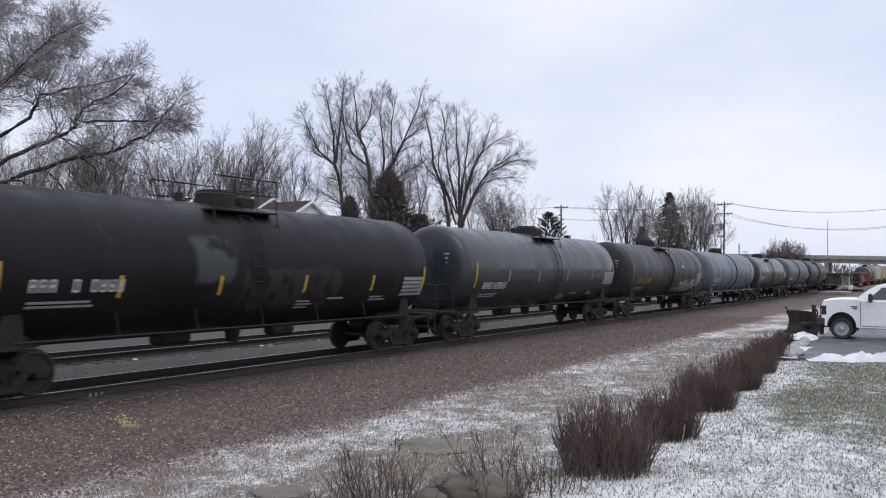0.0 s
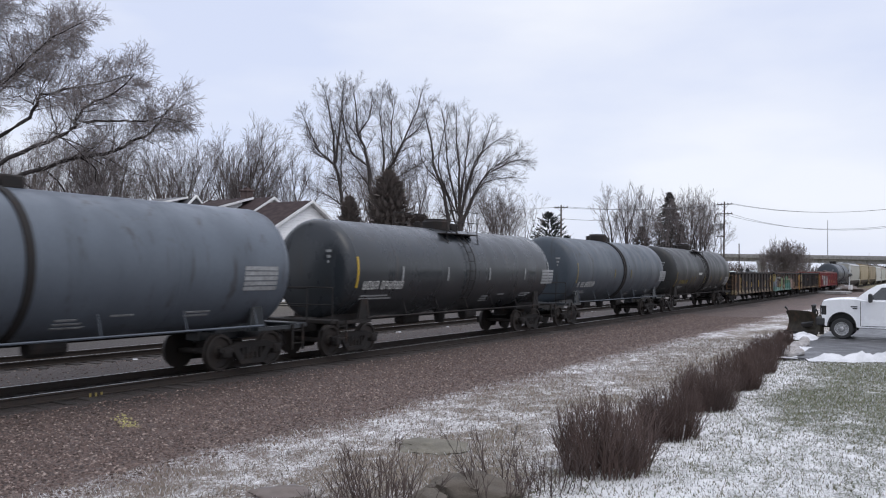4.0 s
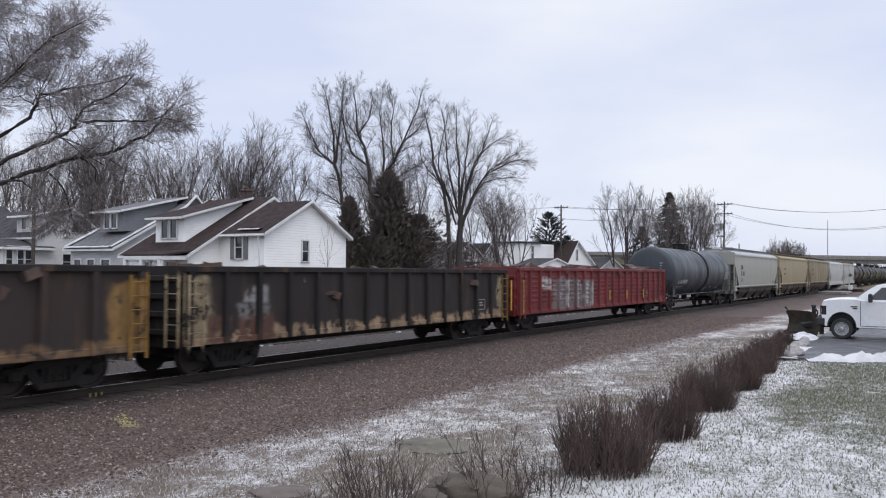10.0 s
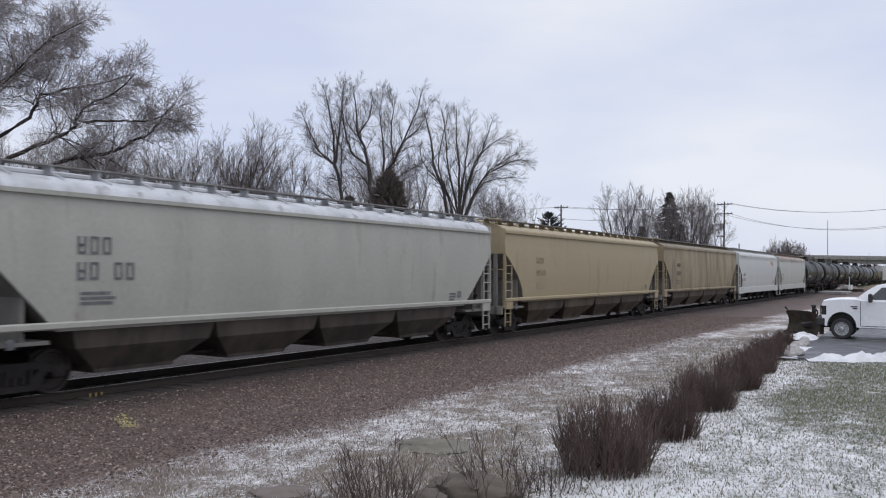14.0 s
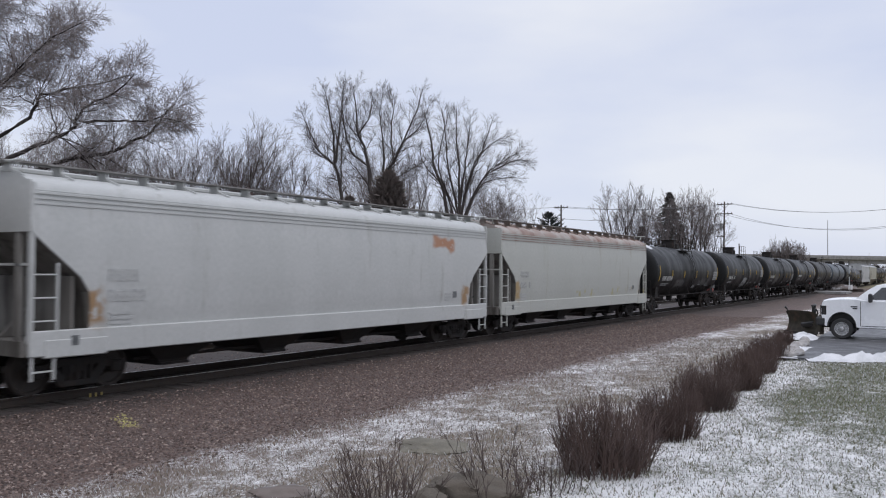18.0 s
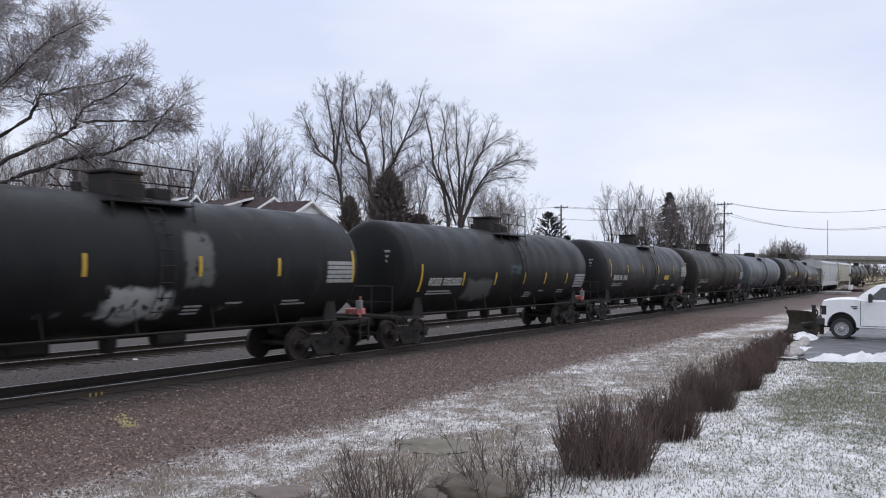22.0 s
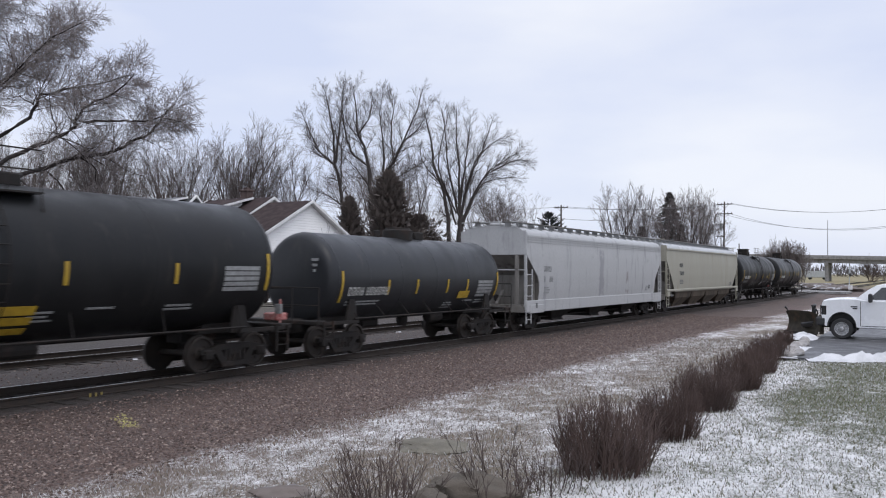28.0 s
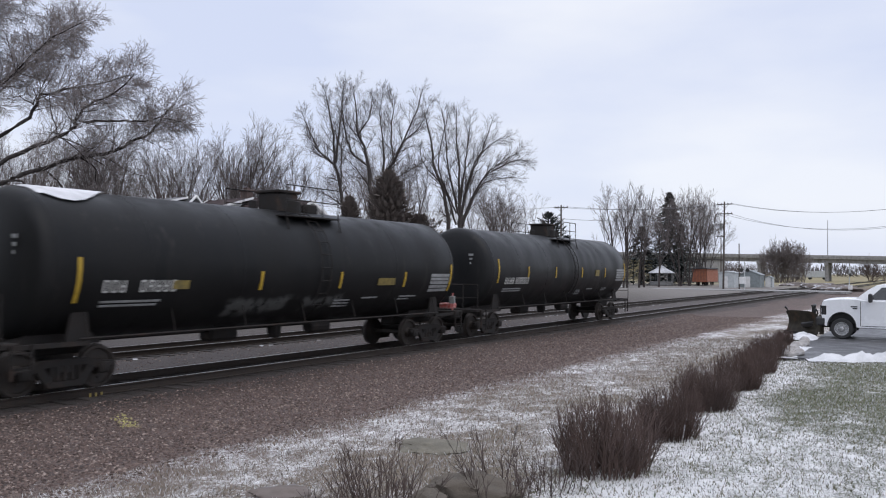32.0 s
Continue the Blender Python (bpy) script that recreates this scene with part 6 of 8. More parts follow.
def shed(label, x, y, w, d, h, wall, roof, door=True, lean=0.5):
    s = thing("shed", label, "shed", "sheds by the crossing", at=pose(x, y, -0.1))
    bm = bmesh.new()
    prism(bm, [(-w / 2, 0), (w / 2, 0), (w / 2, h), (0, h + lean), (-w / 2, h)], -d / 2, d / 2, "YZ")
    part("wall", bm, wall, s)
    bm = bmesh.new()
    for k in (-1, 1):
        a = [(k * (w / 2 + 0.15), h - 0.05), (0, h + lean + 0.06), (0, h + lean - 0.06 + 0.0), (k * (w / 2 + 0.15), h - 0.15)]
        prism(bm, a, -d / 2 - 0.15, d / 2 + 0.15, "YZ")
    part("roof", bm, roof, s)
    if door:
        bm = bmesh.new()
        rbox(bm, (-d / 2 - 0.02, w * 0.1, 1.0), (0.05, 0.9, 2.0), 0.01)
        part("door", bm, M_trim, s)
    bm = bmesh.new()
    for k in range(8):
        box(bm, (-d / 2 - 0.012, -w / 2 + w * (k + 0.5) / 8, h / 2), (0.02, 0.04, h - 0.1))
    part("panel_seams", bm, roof, s)
    return s


shed("pale metal equipment shed beside the signal mast", 155, 34.0, 2.7, 4, 2.8, M_shed, M_shed, lean=0.15)
shed("grey-green equipment shed near the crossing", 160, 31.0, 3.6, 4, 2.4, M_shed_green, M_shed_green, lean=0.7)
shed("small grey shed near the crossing", 163, 28.4, 1.2, 2, 1.8, M_shed, M_shed_green, lean=0.3)
gz_ = thing("gazebo", "garden gazebo with a snow-white roof", "gazebo", at=pose(163, 48.9, -0.1))
bm = bmesh.new()
lathe(bm, [(2.5, 2.7), (2.62, 2.7), (3.55, 0.9), (3.65, 0.9), (4.1, 0.05)], 8, axis="Z")
part("roof", bm, M_snow, gz_)
for k in range(8):
    bm = bmesh.new()
    a = k * math.pi / 4
    rbox(bm, (2.3 * math.cos(a), 2.3 * math.sin(a), 1.3), (0.16, 0.16, 2.5), 0.02)
    part("post", bm, M_shutter, gz_)
bm = bmesh.new()
lathe(bm, [(0.1, 2.3), (0.8, 2.3), (0.85, 2.25)], 8, axis="Z")
part("railing", bm, M_shutter, gz_)
dp = thing("depot", "grey trackside building with a flat roof", "building")
bm = bmesh.new()
rbox(bm, (232, 62, 3.0), (14, 16, 6.2), 0.1)
part("wall", bm, M_concrete, dp)
bm = bmesh.new()
box(bm, (232, 62, 6.2), (14.6, 16.6, 0.35))
part("roof", bm, M_roof_grey, dp)
window(dp, (231.9 - 7.0, 57.0, 4.4), 2.2, 1.6, "-X")
window(dp, (231.9 - 7.0, 64.0, 4.4), 2.2, 1.6, "-X")
for i, (y, w) in enumerate(((50.0, 7.5), (41.0, 8.0))):
    tr_ = thing("trailer", "long white box trailer parked beyond the bridge", "trailer", "white trailers", at=pose(330, y, 0.3))
    bm = bmesh.new()
    rbox(bm, (0, 0, 2.0), (3, w, 2.4), 0.05)
    part("box_body", bm, M_shed, tr_)
    bm = bmesh.new()
    for s in (-0.3, 0.3):
        lathe(bm, [(-1.2, 0.5), (1.2, 0.5)], 14, (0, s * w, 0.5))
    part("wheels", bm, M_tyre, tr_)

# road overpass in the distance
br = thing("overpass", "concrete road overpass with railings far along the line", "bridge", kind="structure")
BX = 300
y0, y1 = -140.0, 150.0
bz = lambda y: 7.55 + (y - 17) * 0.021
bm = bmesh.new()
prism(bm, [(y0, bz(y0)), (y1, bz(y1)), (y1, bz(y1) - 0.5), (y0, bz(y0) - 0.5)], BX, BX + 11, "YZ")
part("deck", bm, M_concrete, br)
for k in range(5):
    bm = bmesh.new()
    x = BX + 1 + 2.2 * k
    prism(bm, [(y0, bz(y0) - 0.5), (y1, bz(y1) - 0.5), (y1, bz(y1) - 1.75), (y0, bz(y0) - 1.75)], x, x + 0.5, "YZ")
    part("girder", bm, M_concrete, br)
bm = bmesh.new()
for x in (BX + 0.05, BX + 10.9):
    prism(bm, [(y0, bz(y0) + 0.75), (y1, bz(y1) + 0.75), (y1, bz(y1)), (y0, bz(y0))], x - 0.1, x + 0.1, "YZ")
part("parapet", bm, M_concrete, br)
for y in (34.5, 56.0, 13.0, -8.0, 78.0):
    bm = bmesh.new()
    for x in (BX + 1.5, BX + 5.5, BX + 9.5):
        lathe(bm, [(-0.3, 0.6), (bz(y) - 2.6, 0.6)], 14, (x, y, 0), "Z")
    rbox(bm, (BX + 5.5, y, bz(y) - 2.2), (10.5, 1.3, 0.95), 0.05)
    part("pier", bm, M_concrete, br)
for sgn, ya in ((1, 84), (-1, -14)):
    bm = bmesh.new()
    yb = ya + sgn * 70
    prism(bm, [(ya, -0.3), (ya + sgn * 9, bz(ya) - 1.8), (yb, bz(yb) - 0.6), (yb, -0.3)], BX - 9, BX + 20, "YZ")
    part("embankment", bm, M_bank, br, "dry grass embankment")

# ---------------------------------------------------------------- poles and wires
def utility_pole(label, x, y, z, arms, base=-0.2, lean=0.0, gear=False):
    p = thing("utility_pole", label, "utility pole", "utility poles", at=pose(x, y, base))
    bm = bmesh.new()
    tube(bm, (0, 0, 0), (0, lean, z - base), 0.16 if z > 10 else 0.1, 0.11 if z > 10 else 0.08, 12)
    part("pole", bm, M_pole, p)
    for k, (zz, w) in enumerate(arms):
        bm = bmesh.new()
        rbox(bm, (0, lean, zz - base), (0.12, w, 0.14), 0.02)
        tube(bm, (0, lean - w * 0.3, zz - base), (0, lean, zz - base - 0.6), 0.03, n=5)
        tube(bm, (0, lean + w * 0.3, zz - base), (0, lean, zz - base - 0.6), 0.03, n=5)
        arm = part("crossarm", bm, M_pole, p)
        for s in (-0.45, -0.2, 0.2, 0.45):
            bm = bmesh.new()
            lathe(bm, [(zz - base + 0.06, 0.04), (zz - base + 0.14, 0.07), (zz - base + 0.24, 0.05)], 8, (0, lean + s * w, 0), "Z")
            part("insulator", bm, M_shutter, arm)
    if gear:
        bm = bmesh.new()
        lathe(bm, [(z - base - 4.4, 0.22), (z - base - 3.4, 0.24), (z - base - 3.35, 0.1)], 12, (0, 0.35, 0), "Z")
        part("transformer", bm, M_shutter, p)
    return p


utility_pole("tall wooden utility pole with two crossarms", 132.3, 29.9, 13.7, ((13.3, 2.4), (11.8, 2.4)), lean=-0.2, gear=True)
utility_pole("wooden utility pole among the houses", 115.4, 50.0, 12.7, ((12.3, 2.2),))
utility_pole("bare wooden pole beside the sheds", 134.9, 28.06, 7.2, ())
utility_pole("wooden utility pole near the crossing road", 210, 48.0, 12.0, ((11.6, 2.0),))
utility_pole("slim wooden pole beyond the second track", 24.8, 40.0, 7.4, (), base=0.6)
utility_pole("slim pole behind the yard", 170.0, 57.0, 9.0, ())


def wire(label, a, b, sag, r=0.025):
    pts = [Vector(a).lerp(Vector(b), k / 14) + Vector((0, 0, -sag * 4 * (k / 14) * (1 - k / 14))) for k in range(15)]
    bm = bmesh.new()
    for p, q in zip(pts, pts[1:]):
        tube(bm, p, q, r, n=4, caps=False)
    tagged(part("overhead_wire", bm, M_wire), label, "wire", "overhead wires")


for dy, zz, ze, sag in ((-0.9, 13.45, 13.3, 2.05), (-0.4, 13.45, 13.2, 2.0), (-0.5, 11.9, 11.3, 2.85), (0.6, 11.9, 11.1, 2.6)):
    wire("sagging black overhead wire over the tracks", (132.3, 29.7 + dy, zz), (126.0, -4.0 + dy, ze), sag, 0.022)
for dy in (-0.8, 0.8):
    wire("black overhead wire between the poles", (115.4, 50 + dy, 12.4), (132.3, 29.7 + dy, 13.3), 0.6)
wire("low black overhead wire between the poles", (115.4, 50, 10.6), (132.3, 29.7, 11.6), 0.6)
wire("black overhead wire behind the houses", (115.4, 50.8, 12.4), (70, 75, 11.5), 1.2)
sg = thing("signal_mast", "grey crossing signal mast with lamp boxes", "signal", at=pose(133.2, 26.9, -0.2))
bm = bmesh.new()
tube(bm, (0, 0, 0), (0, 0, 4.6), 0.07, n=10)
part("mast", bm, M_shed, sg)
bm = bmesh.new()
rbox(bm, (0, 0.3, 1.6), (0.6, 0.9, 1.1), 0.03)
part("relay_box", bm, M_trim, sg)
for s in (-0.45, 0.45):
    bm = bmesh.new()
    lathe(bm, [(-0.1, 0.28), (0.0, 0.3), (0.03, 0.12)], 14, (0, s, 3.2))
    part("lamp_disc", bm, M_black_plastic, sg)
tower = thing("radio_tower", "thin distant radio tower", "tower", at=pose(600, 68, 0))
bm = bmesh.new()
tube(bm, (0, 0, 0), (0, 0, 38), 0.35, 0.15, 6)
part("mast", bm, M_shutter, tower)

# piles of snow-covered rubble past the crossing
for k, (x, y, s) in enumerate(((150, 15.5, 2.2), (158, 17, 1.6), (172, 21, 2.4), (185, 27, 2.0), (196, 24, 1.6))):
    bm = bmesh.new()
    bmesh.ops.create_icosphere(bm, subdivisions=3, radius=1)
    for v in bm.verts:
        n_ = noise.noise(v.co * 1.6 + Vector((k * 7, 0, 0)))
        v.co = Vector((v.co.x * s * 1.4, v.co.y * s * 1.7, max(-0.1, v.co.z * s * 0.42))) * (1 + 0.35 * n_)
    tagged(part("rubble_heap", bm, M_rubble, at=pose(x, y, -0.2)), "low heap of rubble dusted with snow", "heap", "rubble heaps")


# crossing signal on the near side of the tracks
cs_ = thing("crossing_signal", "railway crossing signal with dark lamp discs on a pale mast", "signal", at=pose(141.4, 13.0, -0.3, 0, 0, -97))
bm = bmesh.new()
tube(bm, (0, 0, 0), (0, 0, 4.1), 0.075, n=10)
part("mast", bm, M_shed, cs_)
bm = bmesh.new()
rbox(bm, (0.15, 0, 0.75), (0.5, 0.6, 0.75), 0.03)
part("relay_box", bm, M_trim, cs_, "white relay box")
for k in (-1, 1):
    bm = bmesh.new()
    rbox(bm, (0.1, 0, 3.55), (0.03, 1.25, 0.2), 0.008, Matrix.Rotation(k * radians(45), 3, "X"))
    part("crossbuck_board", bm, M_shed, cs_, "weathered white crossing board", at=pose(0.02 * k, 0, 0))
    bm = bmesh.new()
    lathe(bm, [(0.08, 0.30), (0.10, 0.31), (0.12, 0.12)], 20, (0, k * 0.42, 2.66))
    lathe(bm, [(0.12, 0.11), (0.32, 0.13), (0.33, 0.12)], 14, (0, k * 0.42, 2.66))
    part("lamp", bm, M_black_plastic, cs_, "black lamp disc with a hood")
bm = bmesh.new()
tube(bm, (0.04, -0.5, 2.66), (0.04, 0.5, 2.66), 0.035, n=8)
part("lamp_arm", bm, M_black_plastic, cs_)


# ---------------------------------------------------------------- trees
class Wood:
    """Collects tapered limbs of one tree as rings joined into tubes."""

    def __init__(self, seed):
        self.r = random.Random(seed)
        self.thick = ([], [])
        self.thin = ([], [])

    def chain(self, pts, radii, n, fine):
        vs, fs = self.thin if fine else self.thick
        o = len(vs)
        for i, (p, r) in enumerate(zip(pts, radii)):
            d = (pts[min(i + 1, len(pts) - 1)] - pts[max(0, i - 1)]).normalized()
            a = d.orthogonal().normalized()
            b = d.cross(a)
            for k in range(n):
                t = 2 * math.pi * k / n
                q = p + a * (r * math.cos(t)) + b * (r * math.sin(t))
                vs.append((q.x, q.y, q.z))
        for i in range(len(pts) - 1):
            for k in range(n):
                fs.append((o + i * n + k, o + i * n + (k + 1) % n, o + (i + 1) * n + (k + 1) % n, o + (i + 1) * n + k))

    def grow(self, p, d, length, radius, level, spec):
        r = self.r
        last = len(spec["kids"])
        seg = (6, 5, 4, 3, 2)[min(level, 4)]
        pts, radii = [p.copy()], [radius]
        q, e = p.copy(), d.normalized()
        for i in range(seg):
            w = spec["wander"] * (1.0 if level else 0.7)
            e = (e + Vector((r.gauss(0, w), r.gauss(0, w), r.gauss(0, w) + spec["lift"][min(level, len(spec["lift"]) - 1)]))).normalized()
            q = q + e * (length / seg)
            pts.append(q.copy())
            radii.append(max(spec["twig"], radius * (1 - (i + 1) / seg * (spec.get("taper", 0.6) if level < 2 else 0.8))))
        self.chain(pts, radii, (7, 6, 4, 3, 3)[min(level, 4)], level >= 2)
        if level >= last:
            return
        kids = spec["kids"][level]
        for k in range(kids):
            t = spec["start"][level] + (1 - spec["start"][level]) * (k + r.random()) / kids
            i = min(seg - 1, int(t * seg))
            base = pts[i].lerp(pts[i + 1], t * seg - i)
            axis = (pts[i + 1] - pts[i]).normalized()
            out = axis.orthogonal().normalized()
            out.rotate(Matrix.Rotation(r.uniform(0, 6.283) if level else (k * 2.4 + r.uniform(-0.4, 0.4)), 3, axis))
            ang = radians(r.gauss(spec["angle"][level], 7))
            nd = axis * math.cos(ang) + out * math.sin(ang)
            ln = length * spec["ratio"][level] * (1.15 - 0.45 * t) * r.uniform(0.8, 1.2)
            self.grow(base, nd, ln, max(spec["twig"], radii[i] * spec["shrink"]), level + 1, spec)


def bare_tree(seed, spec, bark=M_bark, twigs=M_twig):
    w = Wood(seed)
    for dx, dy, tilt, turn, ln, rad in spec["stems"]:
        d = Vector((math.sin(radians(tilt)) * math.cos(radians(turn)), math.sin(radians(tilt)) * math.sin(radians(turn)), math.cos(radians(tilt))))
        w.grow(Vector((dx, dy, 0)), d, ln, rad, 0, spec)
    return raw_mesh("trunk", *w.thick, bark, True), raw_mesh("crown", *w.thin, twigs, True)


def plant(meshes, label, category, x, y, z=None, scale=1.0, turn=0.0, group="bare trees", name="tree", sz=None):
    t = thing(name, label, category, group)
    z = ground_z(x, y) - 0.1 if z is None else z
    t.matrix_basis = pose(x, y, z, 0, 0, turn) @ Matrix.Diagonal((scale, scale, sz or scale, 1))
    for nm, me in zip(("trunk", "crown"), meshes):
        part(nm, me, None, t)
    return t


RIGHT, AWAY = Vector((0.524, -0.852, 0)), Vector((0.852, 0.524, 0))      # along the view's width and into its depth


def limbed_tree(seed, limbs, spec, bark=M_bark, twigs=M_twig, more=1.0):
    """A tree with its own main limbs; (radius, branches, branch length, depth, points as (out, up)). Finer wood grows from them."""
    w = Wood(seed)
    r = w.r
    for rad, kids, kid_len, depth, pts in limbs:
        P = []
        for i, (u, h) in enumerate(pts):
            k = i / (len(pts) - 1)
            P.append(RIGHT * u + AWAY * (depth * k) + Vector((0, 0, h)))
        line = []
        for i in range(len(P) - 1):
            p0, p1, p2, p3 = P[max(0, i - 1)], P[i], P[i + 1], P[min(len(P) - 1, i + 2)]
            for j in range(4):
                t = j / 4
                q = 0.5 * (2 * p1 + (p2 - p0) * t + (2 * p0 - 5 * p1 + 4 * p2 - p3) * t * t + (3 * p1 - p0 - 3 * p2 + p3) * t ** 3)
                line.append(q + Vector((r.gauss(0, 0.05), r.gauss(0, 0.05), r.gauss(0, 0.03))) * kid_len * 0.35)
        line.append(P[-1])
        n = len(line)
        thin = 0.82 if kids > 2 else 0.4                               # a bole that carries limbs stays stout
        radii = [max(spec["twig"] * 1.5, spec.get("girth", 0.92) * rad * (1 - thin * i / (n - 1))) for i in range(n)]
        w.chain(line, radii, 7, False)
        kids = round(kids * more)
        for k in range(kids):
            t = spec["from"] + (1 - spec["from"]) * (k + r.random()) / kids
            i = min(n - 2, int(t * (n - 1)))
            axis = (line[i + 1] - line[i]).normalized()
            out = axis.orthogonal().normalized()
            out.rotate(Matrix.Rotation(k * 2.4 + r.uniform(-0.6, 0.6), 3, axis))
            ang = radians(r.gauss(spec["angle"][0], 9))
            w.grow(line[i], axis * math.cos(ang) + out * math.sin(ang), kid_len * spec.get("long", 1.0) * (1.15 - 0.6 * t) * r.uniform(0.7, 1.2), max(spec["twig"], radii[i] * 0.34), 1, spec)
    return raw_mesh("trunk", *w.thick, bark, True), raw_mesh("crown", *w.thin, twigs, True)


UPRIGHT = dict(kids=(7, 5, 5, 4), start=(0.26, 0.2, 0.2, 0.15), angle=(26, 28, 30, 34), ratio=(0.72, 0.55, 0.5, 0.5), shrink=0.55, wander=0.055,
               lift=(0.05, 0.09, 0.06, 0.04, 0.03), twig=0.0088, stems=((0, 0, 3, 40, 11.0, 0.24),))
OPEN = dict(kids=(6, 5, 5, 4), start=(0.3, 0.25, 0.2, 0.15), angle=(27, 28, 30, 34), ratio=(0.68, 0.58, 0.52, 0.5), shrink=0.55, wander=0.055,
            lift=(0.04, 0.07, 0.04, 0.03, 0.01), twig=0.0088, stems=((0, 0, 4, 0, 11, 0.20), (0.2, 0.1, 17, 330, 10, 0.16), (-0.2, 0, 18, 150, 10, 0.16)))
CROWN = {"kids": (0, 6, 5), "start": (0, 0.12, 0.12), "angle": (34, 34, 36), "ratio": (0, 0.62, 0.58), "shrink": 0.5, "wander": 0.07,
         "lift": (0.03, 0.05, 0.04, 0.03, 0.02), "twig": 0.0062, "from": 0.12, "long": 0.95}
ARCHING = dict(CROWN, lift=(0.02, 0.02, 0.0, -0.03, -0.05), angle=(30, 30, 32))
T_up = [bare_tree(11 + i, UPRIGHT, M_twig, M_hazy_twig) for i in range(3)]
T_open = [bare_tree(31 + i, OPEN, M_twig, M_hazy_twig) for i in range(3)]
T_far = [bare_tree(81 + i, dict(k_, twig=0.016), M_bark, M_hazy_twig) for i, k_ in enumerate((UPRIGHT, UPRIGHT, OPEN, OPEN))]


def tall(meshes):
    return max(v.co.z for me in meshes for v in me.vertices)


def grown(meshes, label, x, y, h, turn=0.0, wide=1.0, z=None, group="bare trees"):
    """A tree planted at the height h that it really has."""
    k = h / tall(meshes)
    return plant(meshes, label, "tree", x, y, z=z, scale=k * wide, sz=k, turn=turn, group=group)


# the large tree whose long limbs reach in over the houses
WILLOWY = {"kids": (0, 9, 8), "start": (0, 0.12, 0.1), "angle": (50, 44, 44), "ratio": (0, 0.6, 0.6), "shrink": 0.48, "wander": 0.15,
           "lift": (0.0, 0.02, -0.01, -0.04, -0.07), "twig": 0.0044, "from": 0.46, "long": 0.78, "girth": 0.62}
T_spread = limbed_tree(45, (
    (0.36, 0, 1.0, 0.2, ((0, -0.5), (0.1, 1.5), (0.0, 3.2), (-0.3, 6.0), (-0.2, 10.0))),
    (0.16, 17, 1.9, 0.6, ((0, 2.8), (1.5, 3.8), (3.1, 4.8), (4.2, 5.3), (5.1, 5.7), (6.5, 6.1), (7.5, 6.3), (8.2, 6.7), (8.7, 7.0), (9.1, 7.6), (9.4, 7.9))),
    (0.15, 18, 1.9, -0.8, ((0, 3.0), (1.7, 4.0), (3.3, 5.2), (5.0, 6.2), (6.1, 6.6), (6.7, 7.0), (7.0, 7.5), (7.9, 7.9), (8.6, 8.5))),
    (0.07, 13, 1.2, -0.5, ((6.8, 7.2), (7.4, 7.2), (8.1, 7.2), (8.8, 7.2), (9.4, 7.25), (10.1, 7.1))),
    (0.14, 20, 2.0, 0.9, ((0, 3.4), (1.8, 4.4), (3.5, 6.3), (4.8, 7.4), (5.2, 8.1), (6.1, 8.4), (7.0, 8.6), (7.9, 8.9))),
    (0.10, 18, 1.7, -1.3, ((0, 4.0), (2.4, 5.8), (3.7, 7.7), (4.8, 8.3), (5.9, 9.3), (7.2, 9.9))),
    (0.09, 16, 1.7, 1.2, ((0, 5.0), (2.8, 7.7), (4.2, 8.8), (5.1, 9.9), (6.1, 10.8))),
    (0.08, 13, 1.7, 0.7, ((0, 5.4), (1.6, 8.2), (2.7, 9.8), (3.7, 10.9), (4.4, 11.3))),
    (0.07, 12, 1.6, -1.8, ((1.2, 5.6), (2.9, 7.9), (3.9, 9.6), (4.7, 10.4))),
    (0.10, 14, 1.9, -0.6, ((0, 5.2), (2.0, 8.2), (3.4, 10.2), (4.6, 12.0))),
    (0.11, 14, 2.0, 2.2, ((0, 4.2), (2.4, 6.9), (3.9, 9.0), (5.4, 10.6))),
    (0.06, 9, 1.2, -0.4, ((4.2, 5.3), (4.9, 5.3), (5.4, 4.9), (5.7, 4.4), (5.9, 3.8))),
    (0.05, 9, 1.2, 0.3, ((6.6, 6.1), (7.1, 5.7), (7.0, 4.9), (6.9, 4.2))),
    (0.05, 8, 1.2, 0.6, ((5.4, 5.8), (6.0, 5.2), (6.2, 4.5), (6.3, 3.9))),
), WILLOWY, M_bark, M_willow, 1.7)
plant(T_spread, "large spreading tree with drooping bare twigs", "tree", 12.2, 28.6)
